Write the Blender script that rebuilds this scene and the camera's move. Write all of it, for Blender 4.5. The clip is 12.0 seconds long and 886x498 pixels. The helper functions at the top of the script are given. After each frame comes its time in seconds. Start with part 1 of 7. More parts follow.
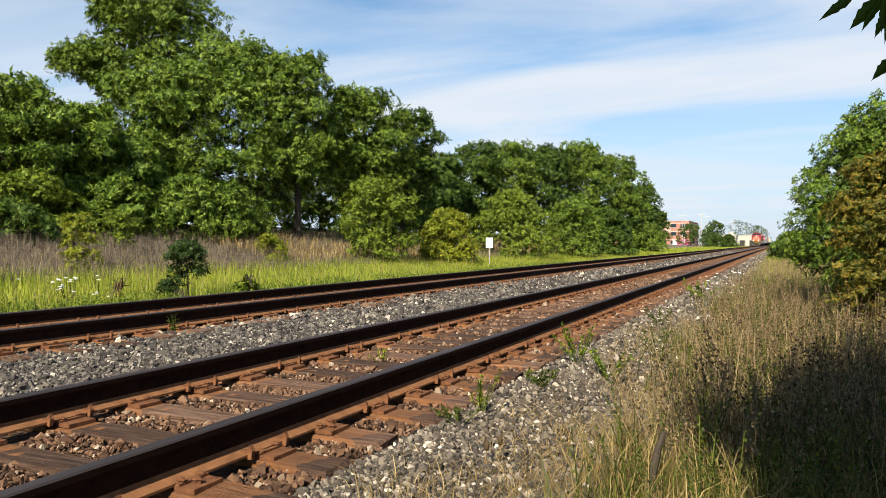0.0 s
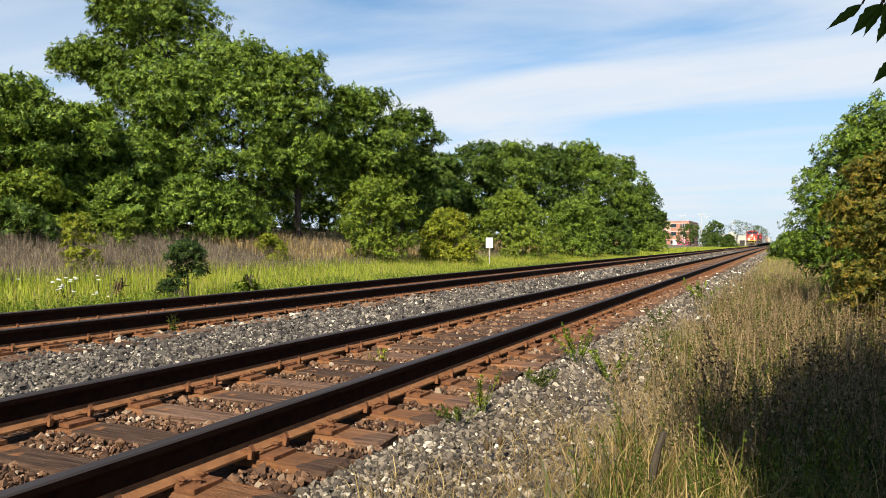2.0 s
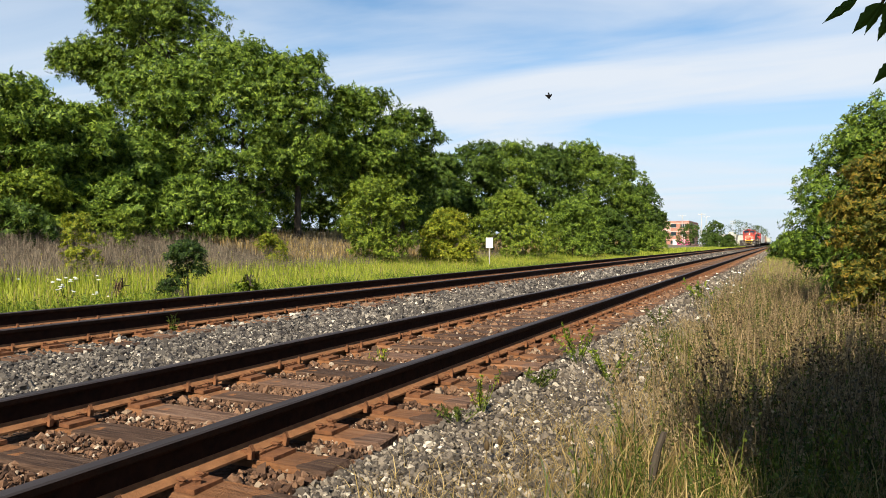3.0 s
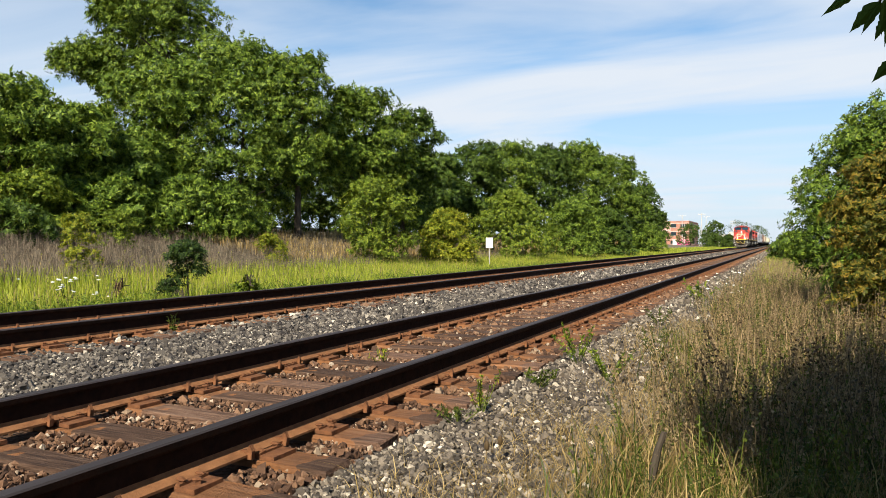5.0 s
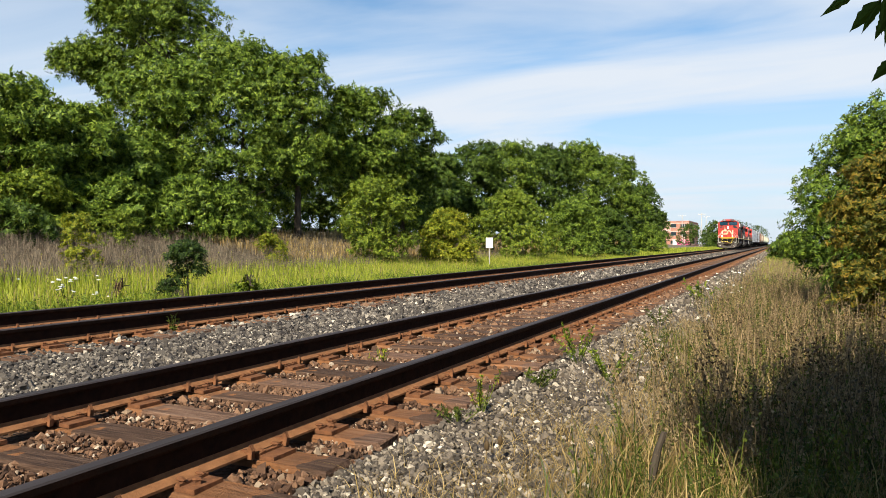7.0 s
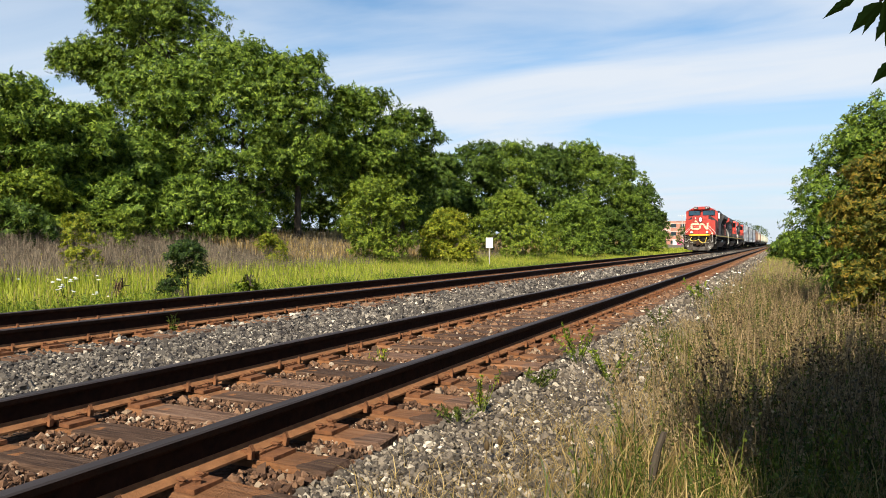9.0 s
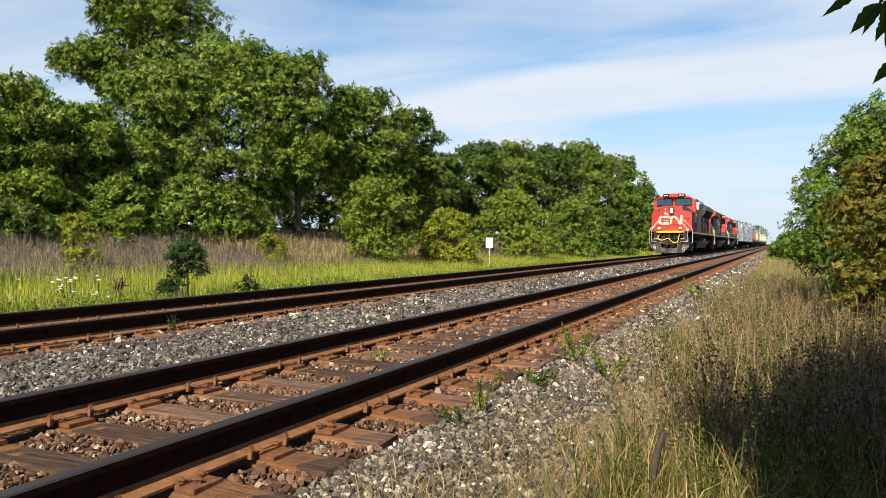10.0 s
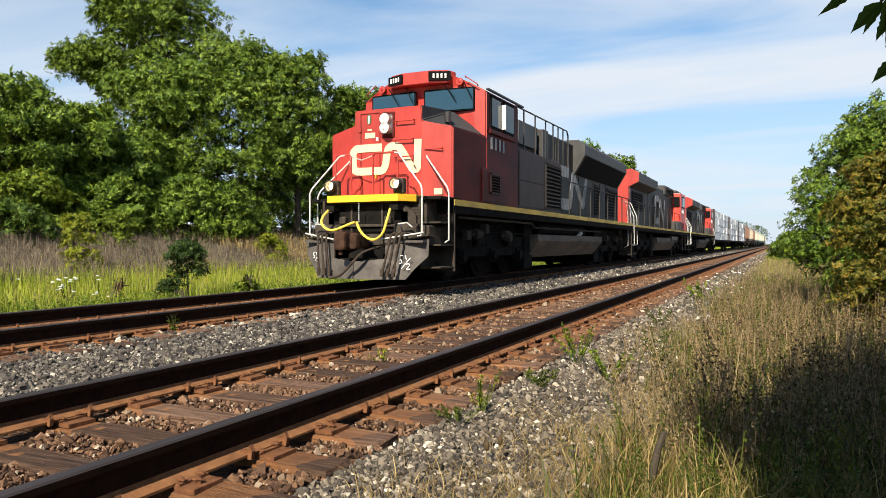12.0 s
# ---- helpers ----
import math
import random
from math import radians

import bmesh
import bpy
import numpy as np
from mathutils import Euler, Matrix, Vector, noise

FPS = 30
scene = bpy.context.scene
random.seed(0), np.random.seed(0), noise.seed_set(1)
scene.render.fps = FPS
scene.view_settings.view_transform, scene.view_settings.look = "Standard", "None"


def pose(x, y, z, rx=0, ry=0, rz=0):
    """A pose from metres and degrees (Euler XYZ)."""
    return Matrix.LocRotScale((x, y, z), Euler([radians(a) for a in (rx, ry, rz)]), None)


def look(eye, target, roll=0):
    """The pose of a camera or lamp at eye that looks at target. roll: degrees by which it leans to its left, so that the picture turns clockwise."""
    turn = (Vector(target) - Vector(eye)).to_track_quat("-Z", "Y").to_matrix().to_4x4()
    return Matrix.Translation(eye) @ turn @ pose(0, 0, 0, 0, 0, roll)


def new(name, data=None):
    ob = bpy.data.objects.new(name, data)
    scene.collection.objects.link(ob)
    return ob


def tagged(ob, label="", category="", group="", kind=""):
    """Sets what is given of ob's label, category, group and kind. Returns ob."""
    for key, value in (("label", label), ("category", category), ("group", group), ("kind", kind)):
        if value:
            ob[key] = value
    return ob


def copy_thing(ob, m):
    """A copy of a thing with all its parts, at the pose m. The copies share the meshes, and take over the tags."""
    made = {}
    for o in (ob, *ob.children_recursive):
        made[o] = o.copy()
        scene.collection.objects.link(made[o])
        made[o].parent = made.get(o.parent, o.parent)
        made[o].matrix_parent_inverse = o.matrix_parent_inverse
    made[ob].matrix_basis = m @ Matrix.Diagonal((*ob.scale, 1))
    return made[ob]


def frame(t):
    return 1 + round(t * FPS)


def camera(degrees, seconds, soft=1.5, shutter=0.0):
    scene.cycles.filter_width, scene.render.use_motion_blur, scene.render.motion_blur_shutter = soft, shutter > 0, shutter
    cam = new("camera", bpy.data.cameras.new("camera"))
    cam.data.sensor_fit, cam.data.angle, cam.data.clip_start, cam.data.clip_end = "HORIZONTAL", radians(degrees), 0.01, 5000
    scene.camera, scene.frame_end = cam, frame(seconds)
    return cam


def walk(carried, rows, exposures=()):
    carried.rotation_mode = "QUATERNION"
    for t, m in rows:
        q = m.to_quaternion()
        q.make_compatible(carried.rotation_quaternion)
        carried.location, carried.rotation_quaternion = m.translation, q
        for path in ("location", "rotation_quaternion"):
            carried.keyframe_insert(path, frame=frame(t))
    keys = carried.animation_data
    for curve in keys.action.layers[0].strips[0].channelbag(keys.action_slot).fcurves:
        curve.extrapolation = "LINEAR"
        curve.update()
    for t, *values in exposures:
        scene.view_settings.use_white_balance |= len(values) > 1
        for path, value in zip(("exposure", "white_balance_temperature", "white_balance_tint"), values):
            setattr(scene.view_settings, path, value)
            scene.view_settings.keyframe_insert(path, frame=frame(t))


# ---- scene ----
# ---------------------------------------------------------------- camera
EYE = (0.0, 0.0, 1.084)
YAW = math.radians(25.37)
AIM = (-math.sin(YAW), math.cos(YAW), 1.084 - math.tan(math.radians(0.433)))
cam = camera(63.9, 12.0, soft=0.5)
walk(cam, [(0.0, look(EYE, AIM)), (12.0, look(EYE, AIM))], exposures=((0.0, 0.85), (12.0, 0.85)))

# ---------------------------------------------------------------- world and sun
SUN_EL = math.radians(40)
SUN_TO = Vector((0.075 * math.cos(SUN_EL), -0.998 * math.cos(SUN_EL), math.sin(SUN_EL))).normalized()


def node(nt, kind, **vals):
    n = nt.nodes.new(kind)
    for k, v in vals.items():
        n.inputs[k].default_value = v
    return n


def link(nt, a, b):
    nt.links.new(a, b)


def make_world():
    w = bpy.data.worlds.new("sky")
    scene.world = w
    w.use_nodes = True
    nt = w.node_tree
    nt.nodes.clear()
    out = nt.nodes.new("ShaderNodeOutputWorld")
    bg = node(nt, "ShaderNodeBackground", Strength=0.074)
    sky = nt.nodes.new("ShaderNodeTexSky")
    sky.sky_type = "NISHITA"
    sky.sun_disc = False
    sky.sun_elevation = SUN_EL
    sky.sun_rotation = math.atan2(SUN_TO.x, SUN_TO.y)
    sky.altitude = 100
    sky.air_density = 1.0
    sky.dust_density = 0.6
    sky.ozone_density = 1.2
    # thin streaked high cloud, laid out on a plane over the place
    tc = nt.nodes.new("ShaderNodeTexCoord")
    sep = nt.nodes.new("ShaderNodeSeparateXYZ")
    link(nt, tc.outputs["Generated"], sep.inputs[0])
    up = nt.nodes.new("ShaderNodeMath")
    up.operation = "MAXIMUM"
    up.inputs[1].default_value = 0.03
    link(nt, sep.outputs["Z"], up.inputs[0])
    addz = nt.nodes.new("ShaderNodeMath")
    addz.operation = "ADD"
    addz.inputs[1].default_value = 0.12
    link(nt, up.outputs[0], addz.inputs[0])
    comb = nt.nodes.new("ShaderNodeCombineXYZ")
    for ax in ("X", "Y"):
        d = nt.nodes.new("ShaderNodeMath")
        d.operation = "DIVIDE"
        link(nt, sep.outputs[ax], d.inputs[0])
        link(nt, addz.outputs[0], d.inputs[1])
        link(nt, d.outputs[0], comb.inputs[ax])
    turn = nt.nodes.new("ShaderNodeMapping")
    turn.inputs["Rotation"].default_value = (0, 0, math.radians(-25))
    turn.inputs["Scale"].default_value = (0.42, 0.95, 1)
    turn.inputs["Location"].default_value = (0.35, 0.1, 0)
    link(nt, comb.outputs[0], turn.inputs[0])
    n1 = node(nt, "ShaderNodeTexNoise", Scale=1.15, Detail=6.0, Roughness=0.5, Distortion=1.1)
    link(nt, turn.outputs[0], n1.inputs["Vector"])
    ramp = nt.nodes.new("ShaderNodeValToRGB")
    ramp.color_ramp.elements[0].position = 0.36
    ramp.color_ramp.elements[1].position = 0.66
    link(nt, n1.outputs["Fac"], ramp.inputs[0])
    # haze towards the horizon
    hz = nt.nodes.new("ShaderNodeMapRange")
    hz.inputs["From Min"].default_value = 0.0
    hz.inputs["From Max"].default_value = 0.34
    hz.inputs["To Min"].default_value = 0.88
    hz.inputs["To Max"].default_value = 0.0
    link(nt, sep.outputs["Z"], hz.inputs["Value"])
    thin = nt.nodes.new("ShaderNodeMapRange")
    thin.inputs["From Min"].default_value = 0.40
    thin.inputs["From Max"].default_value = 0.6
    thin.inputs["To Min"].default_value = 1.0
    thin.inputs["To Max"].default_value = 0.05
    link(nt, sep.outputs["Z"], thin.inputs["Value"])
    cov = nt.nodes.new("ShaderNodeMath")
    cov.operation = "MULTIPLY"
    link(nt, ramp.outputs["Color"], cov.inputs[0])
    link(nt, thin.outputs[0], cov.inputs[1])
    sc = nt.nodes.new("ShaderNodeMath")
    sc.operation = "MULTIPLY"
    sc.inputs[1].default_value = 0.95
    link(nt, cov.outputs[0], sc.inputs[0])
    hazy = nt.nodes.new("ShaderNodeMix")
    hazy.data_type = "RGBA"
    hazy.inputs["B"].default_value = (4.9, 5.65, 6.85, 1)
    link(nt, hz.outputs[0], hazy.inputs["Factor"])
    mix = nt.nodes.new("ShaderNodeMix")
    mix.data_type = "RGBA"
    mix.inputs["B"].default_value = (6.0, 6.45, 7.05, 1)
    link(nt, sc.outputs[0], mix.inputs["Factor"])
    tint = nt.nodes.new("ShaderNodeVectorMath")
    tint.operation = "MULTIPLY"
    tint.inputs[1].default_value = (0.70, 1.0, 1.14)
    link(nt, sky.outputs[0], tint.inputs[0])
    link(nt, tint.outputs[0], hazy.inputs["A"])
    link(nt, hazy.outputs["Result"], mix.inputs["A"])
    link(nt, mix.outputs["Result"], bg.inputs["Color"])
    link(nt, bg.outputs[0], out.inputs[0])


make_world()
sun_data = bpy.data.lights.new("sun", "SUN")
sun_data.energy = 5.0
sun_data.angle = math.radians(0.55)
sun_data.color = (1.0, 0.91, 0.74)
sun = new("sun", sun_data)
sun.matrix_world = look(tuple(SUN_TO * 60), (0, 0, 0))


# ---------------------------------------------------------------- materials
def mat(name):
    m = bpy.data.materials.new(name)
    m.use_nodes = True
    nt = m.node_tree
    return m, nt, nt.nodes["Principled BSDF"]


def ramp_node(nt, stops):
    r = nt.nodes.new("ShaderNodeValToRGB")
    e = r.color_ramp.elements
    e[0].position, e[0].color = stops[0][0], (*stops[0][1], 1)
    e[1].position, e[1].color = stops[-1][0], (*stops[-1][1], 1)
    for p, c in stops[1:-1]:
        k = e.new(p)
        k.color = (*c, 1)
    return r


def surface(name, stops, scale=8.0, detail=6.0, rough=0.8, metal=0.0, bump=0.3, bump_scale=60.0, stretch=(1, 1, 1), spec=0.5, coords="Object", dist=0.02):
    """A plain worn surface: colour from large noise, relief from fine noise."""
    m, nt, b = mat(name)
    tc = nt.nodes.new("ShaderNodeTexCoord")
    mp = nt.nodes.new("ShaderNodeMapping")
    mp.inputs["Scale"].default_value = stretch
    link(nt, tc.outputs[coords], mp.inputs[0])
    n = node(nt, "ShaderNodeTexNoise", Scale=scale, Detail=detail, Roughness=0.65)
    link(nt, mp.outputs[0], n.inputs["Vector"])
    r = ramp_node(nt, stops)
    link(nt, n.outputs["Fac"], r.inputs[0])
    link(nt, r.outputs[0], b.inputs["Base Color"])
    n2 = node(nt, "ShaderNodeTexNoise", Scale=bump_scale, Detail=4.0)
    link(nt, mp.outputs[0], n2.inputs["Vector"])
    bp = node(nt, "ShaderNodeBump", Strength=bump, Distance=dist)
    link(nt, n2.outputs["Fac"], bp.inputs["Height"])
    link(nt, bp.outputs[0], b.inputs["Normal"])
    b.inputs["Roughness"].default_value = rough
    b.inputs["Metallic"].default_value = metal
    b.inputs["Specular IOR Level"].default_value = spec
    return m


def leafy(name, stops, glow=0.13, rough=0.5):
    """Leaves: colour by chance from leaf to leaf, some light passing through."""
    m, nt, b = mat(name)
    g = nt.nodes.new("ShaderNodeNewGeometry")
    tc = nt.nodes.new("ShaderNodeTexCoord")
    n = node(nt, "ShaderNodeTexNoise", Scale=0.45, Detail=3.0)
    link(nt, tc.outputs["Object"], n.inputs["Vector"])
    mixv = nt.nodes.new("ShaderNodeMix")
    mixv.inputs["Factor"].default_value = 0.42
    link(nt, g.outputs["Random Per Island"], mixv.inputs["A"])
    link(nt, n.outputs["Fac"], mixv.inputs["B"])
    r = ramp_node(nt, stops)
    link(nt, mixv.outputs["Result"], r.inputs[0])
    link(nt, r.outputs[0], b.inputs["Base Color"])
    b.inputs["Roughness"].default_value = rough
    b.inputs["Specular IOR Level"].default_value = 0.12
    t = nt.nodes.new("ShaderNodeBsdfTranslucent")
    hsv = node(nt, "ShaderNodeHueSaturation", Hue=0.48, Saturation=1.15, Value=1.3)
    link(nt, r.outputs[0], hsv.inputs["Color"])
    link(nt, hsv.outputs[0], t.inputs["Color"])
    ms = nt.nodes.new("ShaderNodeMixShader")
    ms.inputs[0].default_value = glow
    out = nt.nodes["Material Output"]
    link(nt, b.outputs[0], ms.inputs[1])
    link(nt, t.outputs[0], ms.inputs[2])
    link(nt, ms.outputs[0], out.inputs[0])
    return m


def plain(name, col, rough=0.5, metal=0.0, spec=0.5, var=0.25, scale=3.0, bump=0.08, bump_scale=40.0):
    lo = tuple(c * (1 - var) for c in col)
    hi = tuple(min(1, c * (1 + var)) for c in col)
    return surface(name, [(0.3, lo), (0.7, hi)], scale=scale, rough=rough, metal=metal, bump=bump, bump_scale=bump_scale, spec=spec)


def glowing(name, col, strength):
    m, nt, b = mat(name)
    b.inputs["Base Color"].default_value = (*col, 1)
    b.inputs["Emission Color"].default_value = (*col, 1)
    b.inputs["Emission Strength"].default_value = strength
    return m


M_EARTH = surface("earth", [(0.25, (0.065, 0.055, 0.038)), (0.5, (0.135, 0.113, 0.078)), (0.75, (0.22, 0.182, 0.125))], scale=0.9, rough=0.95, bump=0.6, bump_scale=25, spec=0.2)
M_GRAVEL_BED = surface("gravel_bed", [(0.3, (0.021, 0.018, 0.016)), (0.5, (0.072, 0.061, 0.053)), (0.72, (0.204, 0.172, 0.148))], scale=14, detail=5, rough=0.95, bump=1.0, bump_scale=24, spec=0.2, dist=0.05)
M_GRAVEL_RUST = surface("rusty_gravel_bed", [(0.3, (0.025, 0.013, 0.008)), (0.5, (0.080, 0.047, 0.031)), (0.72, (0.160, 0.098, 0.064))], scale=14, detail=5, rough=0.95, bump=1.0, bump_scale=20, spec=0.1, dist=0.06)
# Rust taken down to near-black: the shade of the rail's side is in it.
M_RAIL_SIDE = surface("shaded_rail_rust", [(0.3, (0.0104, 0.0062, 0.0048)), (0.7, (0.0260, 0.0124, 0.0078))], scale=14, rough=0.95, bump=0.25, bump_scale=120, spec=0.08)
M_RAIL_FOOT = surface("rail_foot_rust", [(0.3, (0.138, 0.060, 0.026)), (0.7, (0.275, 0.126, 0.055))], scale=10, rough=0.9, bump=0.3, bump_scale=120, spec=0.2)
M_RAIL_TOP = surface("rail_head_worn_steel", [(0.3, (0.022, 0.018, 0.018)), (0.7, (0.06, 0.05, 0.052))], scale=6, rough=0.6, metal=0.0, bump=0.06, bump_scale=80, stretch=(1, 0.05, 1), spec=0.14)
M_IRON = surface("rusty_iron", [(0.3, (0.062, 0.026, 0.014)), (0.7, (0.213, 0.090, 0.039))], scale=18, rough=0.9, bump=0.4, bump_scale=140, spec=0.2)


def stone_material(name, stops):
    m, nt, b = mat(name)
    g = nt.nodes.new("ShaderNodeNewGeometry")
    r = ramp_node(nt, stops)
    link(nt, g.outputs["Random Per Island"], r.inputs[0])
    tc = nt.nodes.new("ShaderNodeTexCoord")
    n = node(nt, "ShaderNodeTexNoise", Scale=70.0, Detail=4.0)
    link(nt, tc.outputs["Object"], n.inputs["Vector"])
    mr = nt.nodes.new("ShaderNodeMapRange")
    mr.inputs["To Min"].default_value = 0.6
    mr.inputs["To Max"].default_value = 1.35
    link(nt, n.outputs["Fac"], mr.inputs["Value"])
    mix = nt.nodes.new("ShaderNodeVectorMath")
    mix.operation = "SCALE"
    link(nt, r.outputs[0], mix.inputs[0])
    link(nt, mr.outputs[0], mix.inputs["Scale"])
    link(nt, mix.outputs[0], b.inputs["Base Color"])
    bp = node(nt, "ShaderNodeBump", Strength=0.4, Distance=0.01)
    link(nt, n.outputs["Fac"], bp.inputs["Height"])
    link(nt, bp.outputs[0], b.inputs["Normal"])
    b.inputs["Roughness"].default_value = 0.9
    b.inputs["Specular IOR Level"].default_value = 0.25
    return m


M_STONE = stone_material("crushed_stone", [(0.0, (0.030, 0.026, 0.025)), (0.4, (0.070, 0.060, 0.052)), (0.78, (0.145, 0.124, 0.103)), (0.95, (0.25, 0.215, 0.175)), (1.0, (0.58, 0.51, 0.41))])
M_STONE_PALE = stone_material("dusty_shoulder_stone", [(0.0, (0.040, 0.034, 0.029)), (0.4, (0.098, 0.080, 0.063)), (0.78, (0.200, 0.164, 0.126)), (0.94, (0.33, 0.28, 0.215)), (1.0, (0.62, 0.55, 0.45))])
M_STONE_RUST = stone_material("rust_stained_stone", [(0.0, (0.045, 0.024, 0.015)), (0.45, (0.125, 0.066, 0.038)), (0.85, (0.215, 0.120, 0.070)), (0.95, (0.26, 0.19, 0.13)), (1.0, (0.52, 0.43, 0.33))])


def wood_material():
    m, nt, b = mat("weathered_sleeper_wood")
    tc = nt.nodes.new("ShaderNodeTexCoord")
    oi = nt.nodes.new("ShaderNodeObjectInfo")
    mp = nt.nodes.new("ShaderNodeMapping")
    mp.inputs["Scale"].default_value = (0.8, 14, 14)
    link(nt, tc.outputs["Object"], mp.inputs[0])
    sh = nt.nodes.new("ShaderNodeVectorMath")
    link(nt, mp.outputs[0], sh.inputs[0])
    cb = nt.nodes.new("ShaderNodeCombineXYZ")
    ml = nt.nodes.new("ShaderNodeMath")
    ml.operation = "MULTIPLY"
    ml.inputs[1].default_value = 37.0
    link(nt, oi.outputs["Random"], ml.inputs[0])
    link(nt, ml.outputs[0], cb.inputs["X"])
    link(nt, ml.outputs[0], cb.inputs["Y"])
    link(nt, cb.outputs[0], sh.inputs[1])
    n = node(nt, "ShaderNodeTexNoise", Scale=3.0, Detail=8.0, Roughness=0.7)
    link(nt, sh.outputs[0], n.inputs["Vector"])
    r = ramp_node(nt, [(0.3, (0.030, 0.018, 0.013)), (0.5, (0.12, 0.066, 0.042)), (0.75, (0.27, 0.175, 0.12))])
    link(nt, n.outputs["Fac"], r.inputs[0])
    mr = nt.nodes.new("ShaderNodeMapRange")
    mr.inputs["To Min"].default_value = 0.45
    mr.inputs["To Max"].default_value = 1.25
    link(nt, oi.outputs["Random"], mr.inputs["Value"])
    sc = nt.nodes.new("ShaderNodeVectorMath")
    sc.operation = "SCALE"
    link(nt, r.outputs[0], sc.inputs[0])
    link(nt, mr.outputs[0], sc.inputs["Scale"])
    # rust dust spread from the rails' seats over the wood
    sx = nt.nodes.new("ShaderNodeSeparateXYZ")
    link(nt, tc.outputs["Object"], sx.inputs[0])
    ab = nt.nodes.new("ShaderNodeMath")
    ab.operation = "ABSOLUTE"
    link(nt, sx.outputs["X"], ab.inputs[0])
    away = nt.nodes.new("ShaderNodeMath")
    away.operation = "COMPARE"
    away.inputs[1].default_value = 0.80
    away.inputs[2].default_value = 0.30
    blur = node(nt, "ShaderNodeTexNoise", Scale=7.0, Detail=4.0)
    link(nt, tc.outputs["Object"], blur.inputs["Vector"])
    wob = nt.nodes.new("ShaderNodeMath")
    wob.operation = "MULTIPLY_ADD"
    wob.inputs[1].default_value = 0.7
    link(nt, blur.outputs["Fac"], wob.inputs[0])
    shift = nt.nodes.new("ShaderNodeMath")
    shift.operation = "SUBTRACT"
    shift.inputs[1].default_value = 0.35
    link(nt, ab.outputs[0], shift.inputs[0])
    link(nt, shift.outputs[0], wob.inputs[2])
    link(nt, wob.outputs[0], away.inputs[0])
    amount = nt.nodes.new("ShaderNodeMath")
    amount.operation = "MULTIPLY"
    link(nt, away.outputs[0], amount.inputs[0])
    link(nt, blur.outputs["Fac"], amount.inputs[1])
    dust = nt.nodes.new("ShaderNodeMix")
    dust.data_type = "RGBA"
    dust.inputs["B"].default_value = (0.30, 0.125, 0.045, 1)
    link(nt, amount.outputs[0], dust.inputs["Factor"])
    link(nt, sc.outputs[0], dust.inputs["A"])
    link(nt, dust.outputs["Result"], b.inputs["Base Color"])
    bp = node(nt, "ShaderNodeBump", Strength=0.9, Distance=0.025)
    link(nt, n.outputs["Fac"], bp.inputs["Height"])
    link(nt, bp.outputs[0], b.inputs["Normal"])
    b.inputs["Roughness"].default_value = 0.9
    b.inputs["Specular IOR Level"].default_value = 0.2
    return m


M_WOOD = wood_material()
M_BARK = surface("bark", [(0.3, (0.03, 0.024, 0.018)), (0.7, (0.10, 0.08, 0.06))], scale=6, rough=0.95, bump=0.8, bump_scale=18, stretch=(1, 1, 0.25), spec=0.1)
M_LEAF = leafy("tree_leaves", [(0.2, (0.019, 0.038, 0.0045)), (0.5, (0.072, 0.121, 0.0138)), (0.8, (0.205, 0.270, 0.034))])
M_LEAF_DARK = leafy("dark_tree_leaves", [(0.2, (0.014, 0.030, 0.0045)), (0.5, (0.041, 0.074, 0.010)), (0.8, (0.105, 0.150, 0.021))])
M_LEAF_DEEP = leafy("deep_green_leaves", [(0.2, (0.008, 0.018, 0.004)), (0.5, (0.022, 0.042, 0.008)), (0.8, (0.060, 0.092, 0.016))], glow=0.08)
M_LEAF_BRIGHT = leafy("bright_bush_leaves", [(0.2, (0.034, 0.060, 0.006)), (0.5, (0.098, 0.142, 0.0135)), (0.8, (0.215, 0.255, 0.027))])
M_LEAF_YELLOW = leafy("yellowing_leaves", [(0.2, (0.050, 0.078, 0.007)), (0.5, (0.160, 0.188, 0.015)), (0.8, (0.33, 0.31, 0.026))])
M_LEAF_RUST = leafy("browning_leaves", [(0.2, (0.026, 0.040, 0.006)), (0.5, (0.092, 0.092, 0.013)), (0.8, (0.25, 0.165, 0.024))])
M_GRASS = leafy("green_grass", [(0.2, (0.095, 0.140, 0.017)), (0.5, (0.255, 0.315, 0.034)), (0.8, (0.46, 0.46, 0.085))], glow=0.35)
M_GRASS_DRY = leafy("dry_grass", [(0.25, (0.1664, 0.1147, 0.0437)), (0.5, (0.3120, 0.2255, 0.0885)), (0.75, (0.4680, 0.3541, 0.1610))], glow=0.3)
M_WEED = leafy("seeding_weeds", [(0.2, (0.072, 0.056, 0.032)), (0.5, (0.205, 0.150, 0.078)), (0.8, (0.40, 0.29, 0.165))], glow=0.25)
M_WEED_GREEN = leafy("green_weeds", [(0.2, (0.020, 0.032, 0.006)), (0.5, (0.055, 0.074, 0.013)), (0.8, (0.130, 0.150, 0.026))], glow=0.2)
M_FIELD_BROWN = leafy("grey_brown_field_grass", [(0.2, (0.058, 0.048, 0.036)), (0.5, (0.145, 0.115, 0.082)), (0.8, (0.27, 0.215, 0.150))], glow=0.2)
M_FLOWER = plain("white_flowers", (0.75, 0.75, 0.68), rough=0.8)

